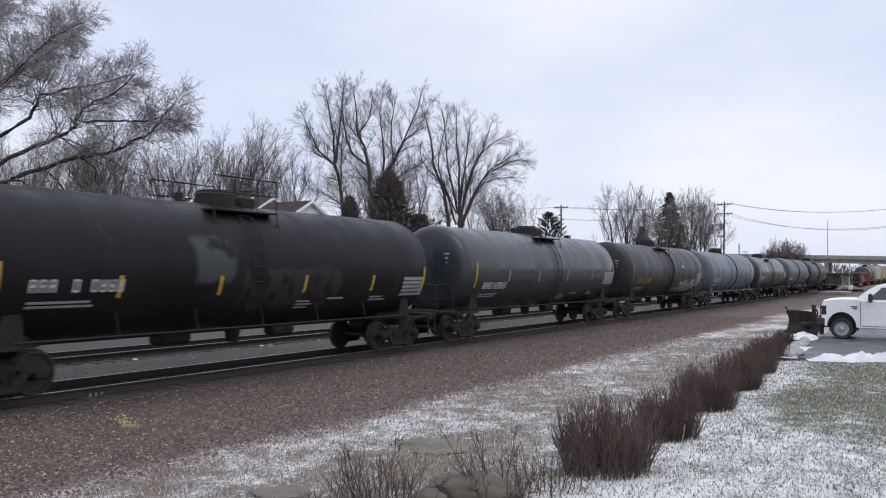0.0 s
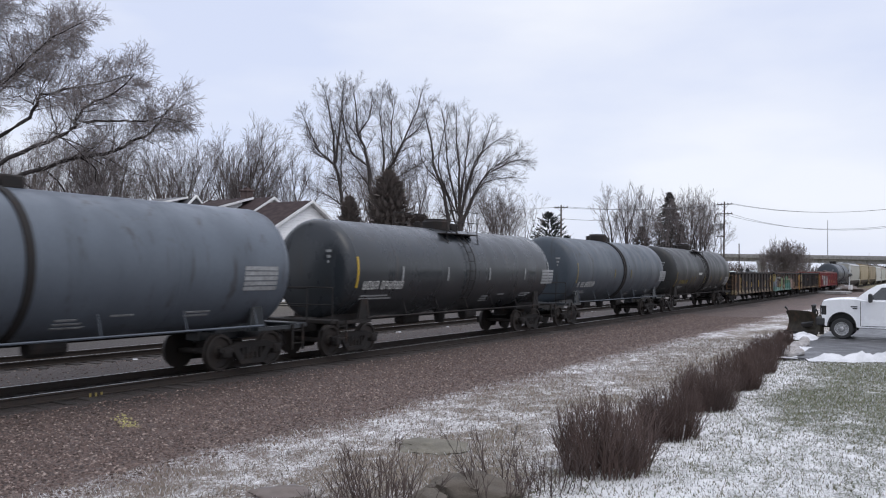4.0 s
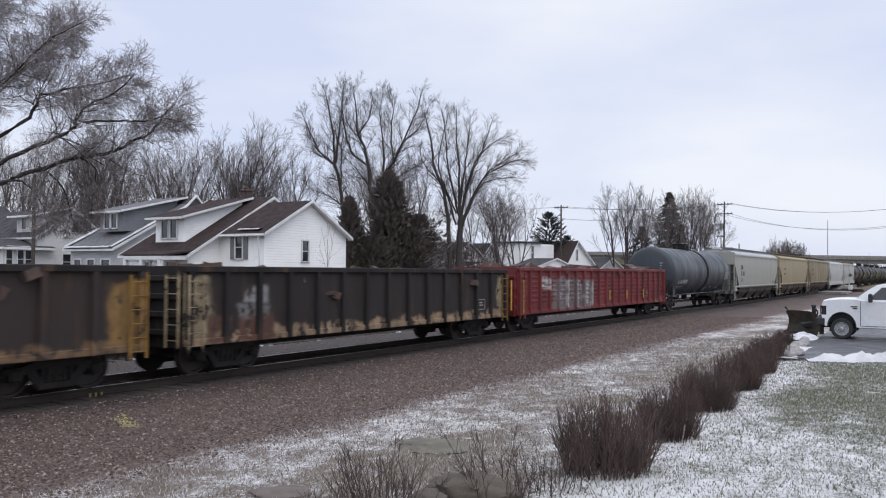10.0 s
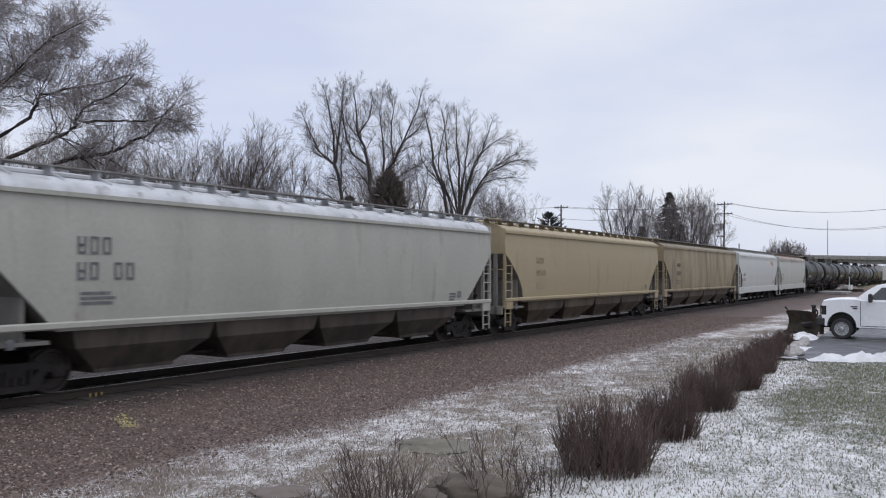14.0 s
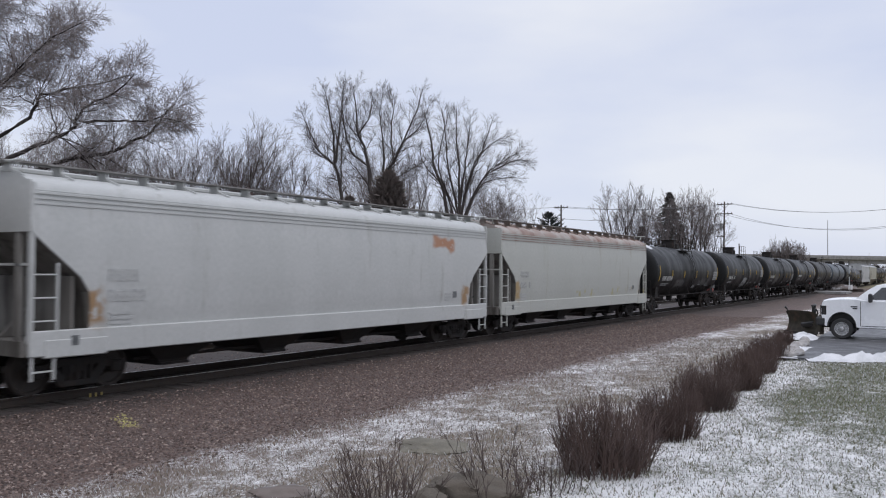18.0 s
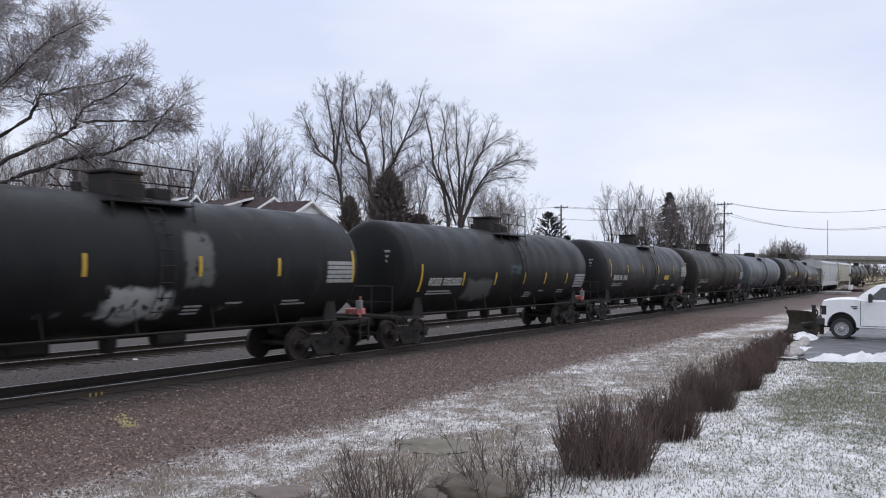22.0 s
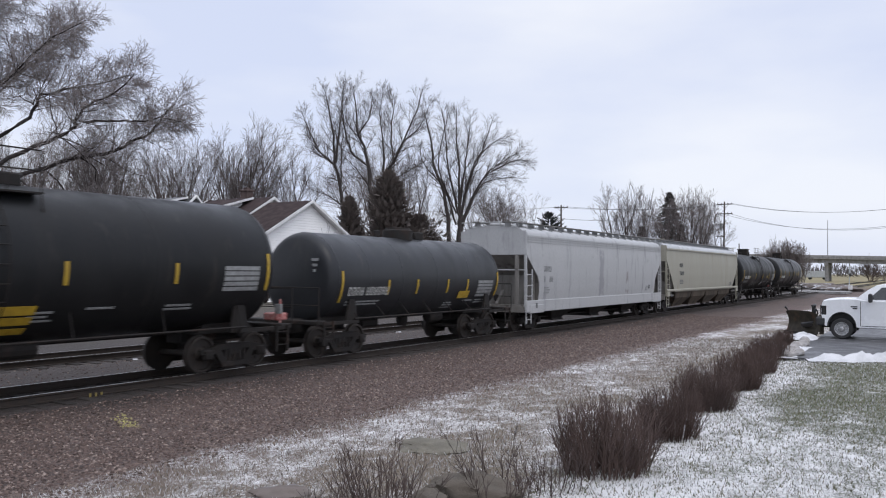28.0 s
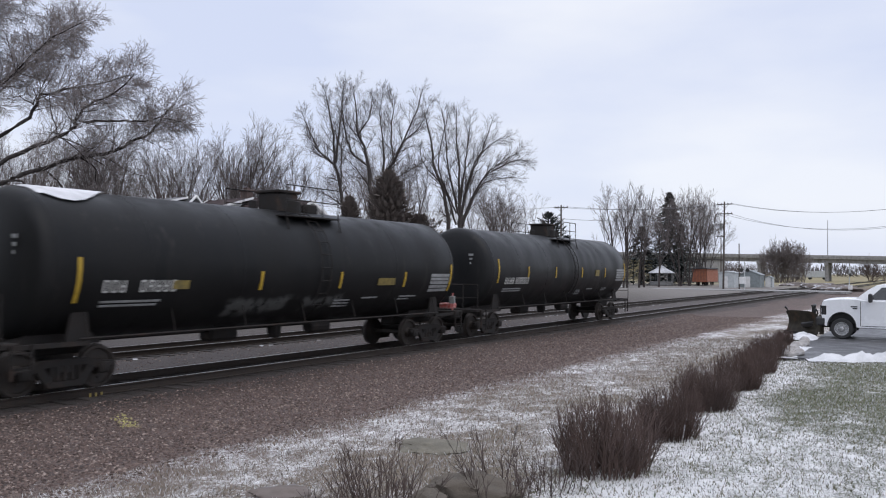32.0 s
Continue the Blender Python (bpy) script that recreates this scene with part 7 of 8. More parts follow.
T_forked = limbed_tree(52, (
    (0.29, 2, 1.6, 0.3, ((0, 0), (0.1, 3.0), (0.1, 6.1), (-0.1, 8.3), (-0.2, 10.6))),
    (0.17, 10, 2.3, 0.8, ((-0.2, 10.4), (-0.7, 12.6), (-1.3, 13.9), (-1.5, 16.2), (-1.8, 18.2))),
    (0.13, 9, 2.0, -1.2, ((-0.3, 10.8), (-1.8, 12.1), (-2.3, 14.1), (-2.6, 16.2), (-2.4, 17.7))),
    (0.09, 8, 1.8, 1.0, ((-1.1, 13.7), (-0.2, 15.5), (0.0, 17.4))),
    (0.19, 13, 2.3, -0.8, ((0.1, 7.6), (1.0, 9.7), (2.0, 11.2), (2.8, 12.8), (3.8, 15.0), (4.6, 17.6))),
    (0.10, 10, 2.0, 1.4, ((2.0, 11.3), (1.7, 13.7), (1.8, 16.2), (1.4, 17.5))),
    (0.09, 9, 1.8, 0.4, ((2.9, 13.0), (4.3, 14.4), (5.2, 16.6))),
    (0.10, 10, 2.0, -1.6, ((1.1, 9.9), (1.1, 12.8), (0.8, 15.0), (1.1, 16.8))),
    (0.09, 9, 2.2, 1.5, ((0.0, 8.6), (-1.4, 10.6), (-3.2, 12.2))),
    (0.09, 9, 2.2, 1.0, ((0.6, 9.0), (2.6, 10.0), (4.4, 11.2))),
), CROWN, more=2.1)
T_leaning = limbed_tree(53, (
    (0.23, 2, 1.6, 0.3, ((0, 0), (0.0, 3.0), (0.0, 6.1), (-0.3, 8.8), (-0.8, 10.8))),
    (0.13, 10, 2.0, 0.6, ((-0.8, 10.6), (-1.0, 13.5), (-1.4, 15.9), (-1.8, 17.6))),
    (0.12, 10, 2.0, -0.9, ((-0.8, 10.8), (-2.0, 11.9), (-2.9, 13.5), (-3.7, 15.5))),
    (0.12, 10, 2.0, 0.9, ((-0.7, 11.0), (-0.5, 13.9), (-0.3, 16.1), (-0.1, 17.7))),
    (0.09, 9, 1.9, -0.6, ((-0.2, 8.3), (-0.2, 11.7), (0.0, 14.4))),
    (0.07, 8, 1.8, 1.2, ((-1.3, 11.4), (-2.7, 12.1), (-3.3, 14.1))),
    (0.08, 8, 2.2, 0.8, ((-0.1, 7.2), (-1.6, 8.2), (-3.4, 8.8))),
), CROWN, more=2.0)
T_fan = limbed_tree(54, (
    (0.50, 0, 1.0, 0.2, ((0.1, 0), (0.0, 2.5), (0.1, 5.0), (0.2, 7.6))),
    (0.34, 10, 2.4, -0.8, ((-1.0, 0), (-1.0, 3.0), (-1.1, 6.0), (-1.6, 9.7), (-2.7, 12.4), (-3.0, 15.1), (-3.8, 18.3))),
    (0.13, 9, 2.2, 1.5, ((-0.3, 6.4), (-1.6, 10.3), (-3.8, 13.0), (-4.3, 15.1))),
    (0.18, 10, 2.3, 0.6, ((0.0, 7.4), (-0.0, 12.4), (-0.3, 15.6), (-0.3, 19.0))),
    (0.15, 10, 2.3, -1.4, ((0.0, 7.4), (-1.1, 11.9), (-1.4, 15.1), (-1.9, 18.6))),
    (0.15, 10, 2.3, 1.8, ((0.1, 7.6), (0.5, 12.4), (1.0, 15.6), (1.2, 18.6))),
    (0.15, 11, 2.3, -1.0, ((0.2, 7.4), (1.3, 11.6), (2.4, 14.3), (3.5, 17.5))),
    (0.14, 12, 2.2, 0.8, ((0.3, 6.8), (2.4, 11.1), (4.5, 12.7), (6.4, 13.5), (7.4, 13.2))),
    (0.13, 12, 2.2, -0.5, ((0.3, 6.6), (2.7, 11.6), (4.8, 13.2), (6.6, 14.4))),
    (0.12, 11, 2.0, 1.4, ((0.4, 6.2), (2.1, 10.3), (4.0, 11.4), (6.9, 11.6))),
    (0.12, 11, 2.3, 2.4, ((0.2, 7.8), (1.6, 13.0), (3.7, 15.4), (5.3, 16.2))),
    (0.11, 10, 2.2, -2.0, ((-0.3, 7.6), (-2.2, 12.4), (-1.6, 16.2), (-1.1, 18.3))),
), ARCHING, more=2.2)
plant(T_forked, "tall bare forked tree behind the white house", "tree", 58.8, 43.8, z=1.1)
plant(T_leaning, "tall bare leaning tree behind the white house", "tree", 57.5, 45.9, z=1.1)
plant(T_fan, "broad bare tree with many rising stems", "tree", 75.3, 44.4, z=1.1)
grown(T_open[1], "bare tree with an arching crown", 97.0, 51.0, 15.5, 90, 0.85)
grown(T_open[0], "bare tree among the houses", 94.0, 53.0, 13, 140, 0.9)
tr = random.Random(5)
for x, y, h, k in ((70.8, 47.6, 15.5, 0), (73.4, 53.0, 15.0, 2), (79.0, 52.5, 14.0, 1), (88.7, 46.6, 12.6, 2), (94.1, 47.0, 12.4, 0), (66.0, 50.0, 14.6, 1)):
    grown(T_open[k], "slender bare tree among the tall ones", x, y, h, 57 * k + x, 0.95)
for i in range(20):
    px = i / 19
    x, y = 45 + 15.5 * px + tr.uniform(-1.2, 1.2), 80 - 28 * px + tr.uniform(-2, 4)
    grown((T_open[i % 3], T_up[i % 3])[i % 4 == 3], "slim bare tree in the row behind the houses", x, y, tr.uniform(13.8, 16.6), tr.uniform(0, 360), 0.9)
for i in range(9):
    px = i / 8
    x, y = 62 + 22 * px + tr.uniform(-2, 2), 98 - 30 * px + tr.uniform(-2, 4)
    grown(T_up[(i + 1) % 3], "bare tree in the woods behind the houses", x, y, tr.uniform(12, 15), tr.uniform(0, 360))
for x, y, h, k in ((135.6, 46.6, 19.0, 0), (133.8, 46.6, 17.6, 1), (134.6, 48.2, 18.2, 1), (138.4, 45.4, 17.4, 2), (143.0, 46.0, 17.2, 0), (148.5, 45.0, 16.6, 1), (160.3, 44.4, 20.2, 1), (164.8, 43.8, 20.6, 2), (168.8, 43.0, 20.0, 3), (172.5, 42.6, 18.0, 2), (126.0, 58, 10, 1), (121.0, 57.0, 8, 2)):
    grown(T_far[k % 2 + (2 if x > 150 else 0)], "bare tree near the crossing", x, y, h, tr.uniform(0, 360), 0.85 if x < 150 else 0.8)


def conifer(seed, h, rad, material, kind="spruce", n=900):
    """Trunk and a crown of drooping sprays, thinner towards the top, with gaps."""
    r = random.Random(seed)
    w = Wood(seed)
    w.chain([Vector((0, 0, 0)), Vector((0, 0, h * 0.5)), Vector((0, 0, h * 0.98))], [h * 0.018, h * 0.012, 0.02], 8, False)
    vs, fs = [], []
    for i in range(n):
        t = r.random() ** 0.85
        z = h * (0.06 + 0.93 * t)
        prof = (1 - t) ** 0.95 if kind == "spruce" else (1 - t ** 5) * (0.8 + 0.2 * min(1, t * 4 + 0.3))
        tier = (0.55 + 0.6 * abs(math.sin(z * 2.2 + seed)) * r.uniform(0.5, 1.2)) if kind == "spruce" else r.uniform(0.55, 1.08)
        a = r.uniform(0, 6.283)
        lump = 1 + 0.16 * math.sin(3 * a + seed + z) + 0.1 * math.sin(7 * a + 2 * z)
        R = max(0.06, rad * prof * tier * lump)
        c, s = math.cos(a), math.sin(a)
        m = 7
        droop = -0.25 if kind == "spruce" else 0.55
        for j in range(m):
            k = 0.35 + 0.65 * (j + r.random()) / m
            px, py, pz = c * R * k, s * R * k, z + droop * R * k * (0.8 + 0.4 * r.random())
            ln = r.uniform(0.16, 0.36) * (0.5 + h / 14)
            wd = ln * r.uniform(0.25, 0.5)
            ta = a + r.uniform(-0.9, 0.9)
            up = r.uniform(-0.5, 0.25) if kind == "spruce" else r.uniform(0.2, 1.2)
            dx, dy, dz = math.cos(ta) * ln, math.sin(ta) * ln, up * ln
            nx_, ny_ = -math.sin(ta) * wd, math.cos(ta) * wd
            o = len(vs)
            tw = r.uniform(-0.5, 0.5) * wd
            vs += [(px - nx_, py - ny_, pz - tw), (px + nx_, py + ny_, pz + tw), (px + dx, py + dy, pz + dz), (px - dx * 0.4, py - dy * 0.4, pz - dz * 0.3)]
            fs += [(o, o + 1, o + 2), (o, o + 3, o + 1)]
    return raw_mesh("trunk", *w.thick, M_bark, True), raw_mesh("crown", vs, fs, material)


S_tall = conifer(3, 16.0, 7.2, M_needle, "spruce", 900)
S_mid = conifer(4, 9.5, 3.9, M_needle, "spruce", 480)
C_tall = conifer(5, 9.8, 1.75, M_cedar, "cedar", 1300)
C_broad = conifer(8, 6.4, 2.5, M_cedar, "cedar", 1100)
C_slim = conifer(6, 7.2, 1.0, M_cedar, "cedar", 800)
S_pine = conifer(9, 10.6, 3.0, M_needle, "cedar", 300)
plant(S_tall, "tall dark green spruce", "spruce", 177, 51.3, scale=1.27, group="evergreen trees")
plant(S_mid, "dark green spruce beside the yard", "spruce", 165.5, 53.8, scale=1.9, sz=1.3, group="evergreen trees")
plant(S_mid, "dark green spruce behind the caboose", "spruce", 187, 51.5, scale=1.45, group="evergreen trees", turn=70)
plant(S_mid, "dark green spruce in the yard", "spruce", 181, 52.6, scale=1.6, group="evergreen trees", turn=150)
plant(S_pine, "dark pine behind the roofs", "pine", 120.3, 54.2, scale=1.12, group="evergreen trees", turn=30)
plant(S_pine, "dark pine behind the roofs", "pine", 124.0, 52.8, scale=0.8, group="evergreen trees", turn=200)
plant(C_tall, "tall dark columnar cedar beside the white house", "cedar", 54.2, 38.6, group="evergreen trees")
plant(C_broad, "broad dark cedar beside the white house", "cedar", 57.6, 38.4, group="evergreen trees", turn=120)
plant(C_broad, "broad dark cedar beside the white house", "cedar", 55.6, 37.4, scale=0.82, group="evergreen trees", turn=200)
plant(C_broad, "low broad dark cedar beside the white house", "cedar", 52.0, 38.4, scale=0.7, group="evergreen trees", turn=220)
plant(C_slim, "slim dark cedar beside the white house", "cedar", 50.4, 39.6, scale=1.03, group="evergreen trees")
plant(C_slim, "slim dark cedar beside the white house", "cedar", 51.2, 39.2, scale=0.72, group="evergreen trees", turn=80)

# sapling by the gable wall, and dark brush between the houses
SAP = dict(kids=(5, 4), start=(0.3, 0.2), angle=(35, 35), ratio=(0.5, 0.5), shrink=0.5, wander=0.06, lift=(0.03, 0.12, 0.08), twig=0.006, stems=((0, 0, 1, 0, 3.6, 0.03),))
T_sap = bare_tree(61, SAP)
plant(T_sap, "thin bare sapling in front of the gable wall", "sapling", 38.2, 31.6, scale=0.7, sz=1.1)
BRUSH = dict(kids=(6, 5, 4), start=(0.15, 0.15, 0.1), angle=(35, 38, 42), ratio=(0.6, 0.55, 0.5), shrink=0.55, wander=0.1, lift=(0.02, 0.02, 0.0, 0.0), twig=0.012,
             stems=tuple((0.3 * math.cos(k), 0.3 * math.sin(k), 20 + 6 * (k % 3), k * 51, 4.6, 0.07) for k in range(8)))
T_brush = bare_tree(71, BRUSH, M_shrub_grey, M_shrub_grey)
T_thicket = bare_tree(72, dict(BRUSH, twig=0.02), M_hazy_twig, M_hazy_twig)
for x, y, s in ((44.0, 60.0, 1.2), (42.0, 64.0, 1.2), (40.5, 52.0, 1.2), (69, 50, 1.0), (66, 46, 0.8), (80, 48, 1.0), (85, 47, 0.9), (50, 70, 1.2), (38, 72, 1.2)):
    plant(T_brush, "tangled russet bare brush between the houses", "brush", x, y, scale=s, turn=tr.uniform(0, 360), group="brush", name="brush")

for x, y, h in ((246, 38.7, 14.0), (247, 41.3, 12.4), (244, 36.2, 11.6), (249, 34.6, 9.6), (243, 42.4, 10.6), (245, 40.0, 13.6), (246.5, 37.4, 13.2)):
    grown(T_thicket, "dense bare thicket below the overpass", x, y, h, tr.uniform(0, 360), 0.58, -0.4, "brush")
for x, y, h in ((322, 23.0, 10.4), (296, 20.0, 4.5), (297, 17.0, 5.0), (330, 66, 8), (335, 72, 8), (285, 66, 9), (280, 60, 8)):
    grown(T_brush, "bare scrub by the overpass", x, y, h, tr.uniform(0, 360), 0.8, -0.4, "brush")

# far woods along the horizon
vs, fs = [], []
for i in range(2600):
    a = tr.uniform(-0.3, 1.2)
    d = tr.uniform(520, 900)
    x, y = d * math.cos(a), d * math.sin(a)
    h, wd = tr.uniform(5, 11), tr.uniform(1.5, 4)
    for k in range(5):
        o = len(vs)
        ox, oy, oz = tr.gauss(0, wd), tr.gauss(0, wd), h * tr.uniform(0.1, 0.9)
        s = tr.uniform(1.0, 2.4)
        vs += [(x + ox - s, y + oy, oz), (x + ox + s, y + oy + s * 0.5, oz), (x + ox, y + oy, oz + s * 1.4), (x + ox, y + oy - s, oz - s * 0.6)]
        fs += [(o, o + 1, o + 2), (o, o + 3, o + 1)]
tagged(new("far_woods", raw_mesh("far_woods", vs, fs, M_twig)), "low bare woods along the horizon", "woods", kind="stuff")


# ---------------------------------------------------------------- hedge shrubs in the foreground
def shrub_mesh(seed, rad, h, stems, material, spread=38, flat=True):
    w = Wood(seed)
    r = w.r
    for i in range(stems):
        a, k = r.uniform(0, 6.283), math.sqrt(r.random())
        base = Vector(((0.9 if flat else 0.7) * rad * k * math.cos(a), (0.9 if flat else 0.7) * rad * k * math.sin(a), 0))
        tilt = radians(spread * k * r.uniform(0.5, 1.15))
        d = Vector((math.sin(tilt) * math.cos(a), math.sin(tilt) * math.sin(a), math.cos(tilt)))
        top = h * (1.0 if flat else r.uniform(0.5, 1.1)) * r.uniform(0.62, 1.08) * (1 - 0.42 * k ** 3)
        ln = top / max(0.5, d.z)
        pts, e, q = [base], d, base.copy()
        for j in range(4):
            e = (e + Vector((r.gauss(0, 0.12), r.gauss(0, 0.12), 0.08 if flat else 0.06))).normalized()
            q = q + e * ln / 4
            pts.append(q.copy())
        w.chain(pts, [0.009, 0.007, 0.0055, 0.004, 0.0025], 3, False)
        for j in range(r.randint(6, 10)):
            t = r.uniform(0.15, 0.97) * 4
            n = min(3, int(t))
            p = pts[n].lerp(pts[n + 1], t - n)
            v = (e + Vector((r.gauss(0, 0.6), r.gauss(0, 0.6), r.uniform(-0.4, 0.4)))).normalized()
            l2 = r.uniform(0.10, 0.24) * h
            m = p + v * l2 * 0.5
            w.chain([p, m, m + (v + Vector((0, 0, 0.3))) * l2 * 0.5], [0.004, 0.0035, 0.002], 3, True)
    return raw_mesh("shrub_body", *w.thick, material, True), raw_mesh("shrub_crown", *w.thin, M_shrub_tip if flat else material, True)


def shrub(meshes, label, group, x, y, s, a, tall_by=None):
    t = thing("shrub", label, "shrub", group)
    t.matrix_basis = pose(x, y, ground_z(x, y) - 0.03, 0, 0, a) @ Matrix.Diagonal((s, s, tall_by or s, 1))
    for me in meshes:
        part(me.name.split(".")[0], me, None, t)


SH = [shrub_mesh(101 + i, 0.72, 1.0, 380, M_shrub, 27) for i in range(4)]
for i, (x, y, wide, h, a) in enumerate(((10.56, 3.92, 1.4, 1.06, 0), (13.2, 3.85, 1.1, 0.9, 60), (16.4, 4.04, 1.3, 0.94, 150), (19.9, 4.12, 1.15, 0.98, 210), (23.2, 4.35, 1.05, 0.82, 75), (27.0, 4.74, 1.2, 0.92, 310), (33.8, 5.4, 0.8, 0.66, 120))):
    shrub(SH[i % 4], "clipped russet-brown leafless hedge shrub in the snow", "hedge shrubs", x, y, wide / 1.66, a, h / 1.02)
SPARSE = [shrub_mesh(120 + i, 0.7, 1.05, 24, M_shrub_grey, 34, False) for i in range(2)]
for x, y, s, a, k in ((7.75, 5.45, 0.96, 0, 0), (8.15, 5.9, 0.8, 90, 1), (8.95, 4.55, 0.96, 40, 1), (9.4, 4.2, 0.8, 140, 0), (7.2, 5.9, 0.7, 200, 1)):
    shrub(SPARSE[k], "sparse grey-brown leafless shrub", "sparse shrubs", x, y, s, a)


def boulder(label, x, y, size, seed, material):
    bm = bmesh.new()
    bmesh.ops.create_icosphere(bm, subdivisions=4, radius=1)
    for v in bm.verts:
        n_ = noise.noise(v.co * 1.3 + Vector((seed * 5.1, 0, 0)))
        n_ += 0.7 * noise.noise(v.co * 3.0 + Vector((0, seed * 3.7, 0))) + 0.3 * noise.noise(v.co * 8.0)
        v.co = Vector((v.co.x * size[0], v.co.y * size[1], v.co.z * size[2])) * (1 + 0.25 * n_)
    tagged(part("boulder", bm, material, smooth=50, at=pose(x, y, ground_z(x, y), 0, 0, seed * 40)), label, "boulder", "landscape stones")


boulder("low dark landscape stone among the shrubs", 8.35, 5.3, (0.3, 0.22, 0.12), 1, M_rock)
boulder("brown landscape stone beneath the shrubs", 8.85, 4.95, (0.6, 0.4, 0.24), 2, M_rock)
boulder("low snow-dusted stone in the verge", 7.75, 7.1, (0.4, 0.3, 0.10), 3, M_rubble)
boulder("flat grey-green landscape stone in the verge", 11.15, 7.0, (0.5, 0.62, 0.09), 4, M_flat_rock)

# ---------------------------------------------------------------- parking lot with its kerb stones and snow
bm = bmesh.new()
prism(bm, [(26.6, -30), (70, -30), (70, 4.6), (30.5, 4.45), (26.9, 4.2)], -0.3, 0.0, "XY")
tagged(part("parking_lot", bm, M_asphalt), "wet dark asphalt lot with patches of snow", "parking lot", kind="structure")


def snow_bank(name, label, pts, w, h, seed, rise=0.0):
    """A ridge of cleared snow along a line of points."""
    r = random.Random(seed)
    bm = bmesh.new()
    rows = []
    P = [Vector(p) for p in pts]
    steps = 10 * (len(P) - 1)
    for i in range(steps + 1):
        t = i / 10
        k = min(len(P) - 2, int(t))
        p = P[k].lerp(P[k + 1], t - k)
        d = (P[k + 1] - P[k]).normalized()
        s = Vector((-d.y, d.x, 0))
        end = min(1, i / 3, (steps - i) / 3)
        row = []
        for j in range(9):
            u = j / 4 - 1
            hh = h * (1 - rise + 2 * rise * i / steps) * end * (1 - u * u) * (0.62 + 0.9 * noise.noise((p.x * 2.6 + seed, p.y * 2.6, u)) + 0.4 * noise.noise((p.x * 7 + seed, p.y * 7, u * 2)))
            row.append(bm.verts.new(p + s * (w * u * (0.95 + 0.1 * r.random() + 0.25 * noise.noise((p.x * 1.1, p.y * 1.1, seed)))) + Vector((0, 0, max(0.0, hh) + r.uniform(0, 0.02) * end))))
        rows.append(row)
    for a, b in zip(rows, rows[1:]):
        for k in range(8):
            bm.faces.new((a[k], a[k + 1], b[k + 1], b[k]))
    tagged(part(name, bm, M_snow, smooth=60), label, "snow", kind="stuff")


snow_bank("snow_bank", "low bank of cleared snow along the lot", ((26.3, 3.55, 0.0), (26.6, 2.5, 0.0), (27.3, 1.5, 0.0), (27.7, 0.2, 0.0)), 0.42, 0.34, 1, 0.5)
snow_bank("snow_bank", "thin snow left on the edge of the lot", ((26.7, 4.2, -0.02), (28.0, 4.35, 0.0), (31.0, 4.3, 0.0)), 0.32, 0.10, 2)
snow_bank("snow_bank", "snow pushed up beside the plow", ((34.0, 4.9, 0.0), (36.2, 4.8, 0.0)), 0.5, 0.2, 3)
snow_bank("snow_bank", "thin snow left on the verge", ((26.2, 4.6, -0.12), (28.5, 5.3, -0.18), (31.5, 5.4, -0.18)), 0.45, 0.07, 4)
for x, y, a in ((27.4, 4.1, -14), (29.1, 4.35, 5), (30.9, 4.4, -9), (32.7, 4.5, 7)):
    bm = bmesh.new()
    rbox(bm, (0, 0, 0.07), (1.15, 0.36, 0.26), 0.1)
    tagged(part("kerb_stone", bm, M_kerb, at=pose(x, y, 0, 0, 0, a)), "pale concrete parking kerb stone", "kerb", "kerb stones")

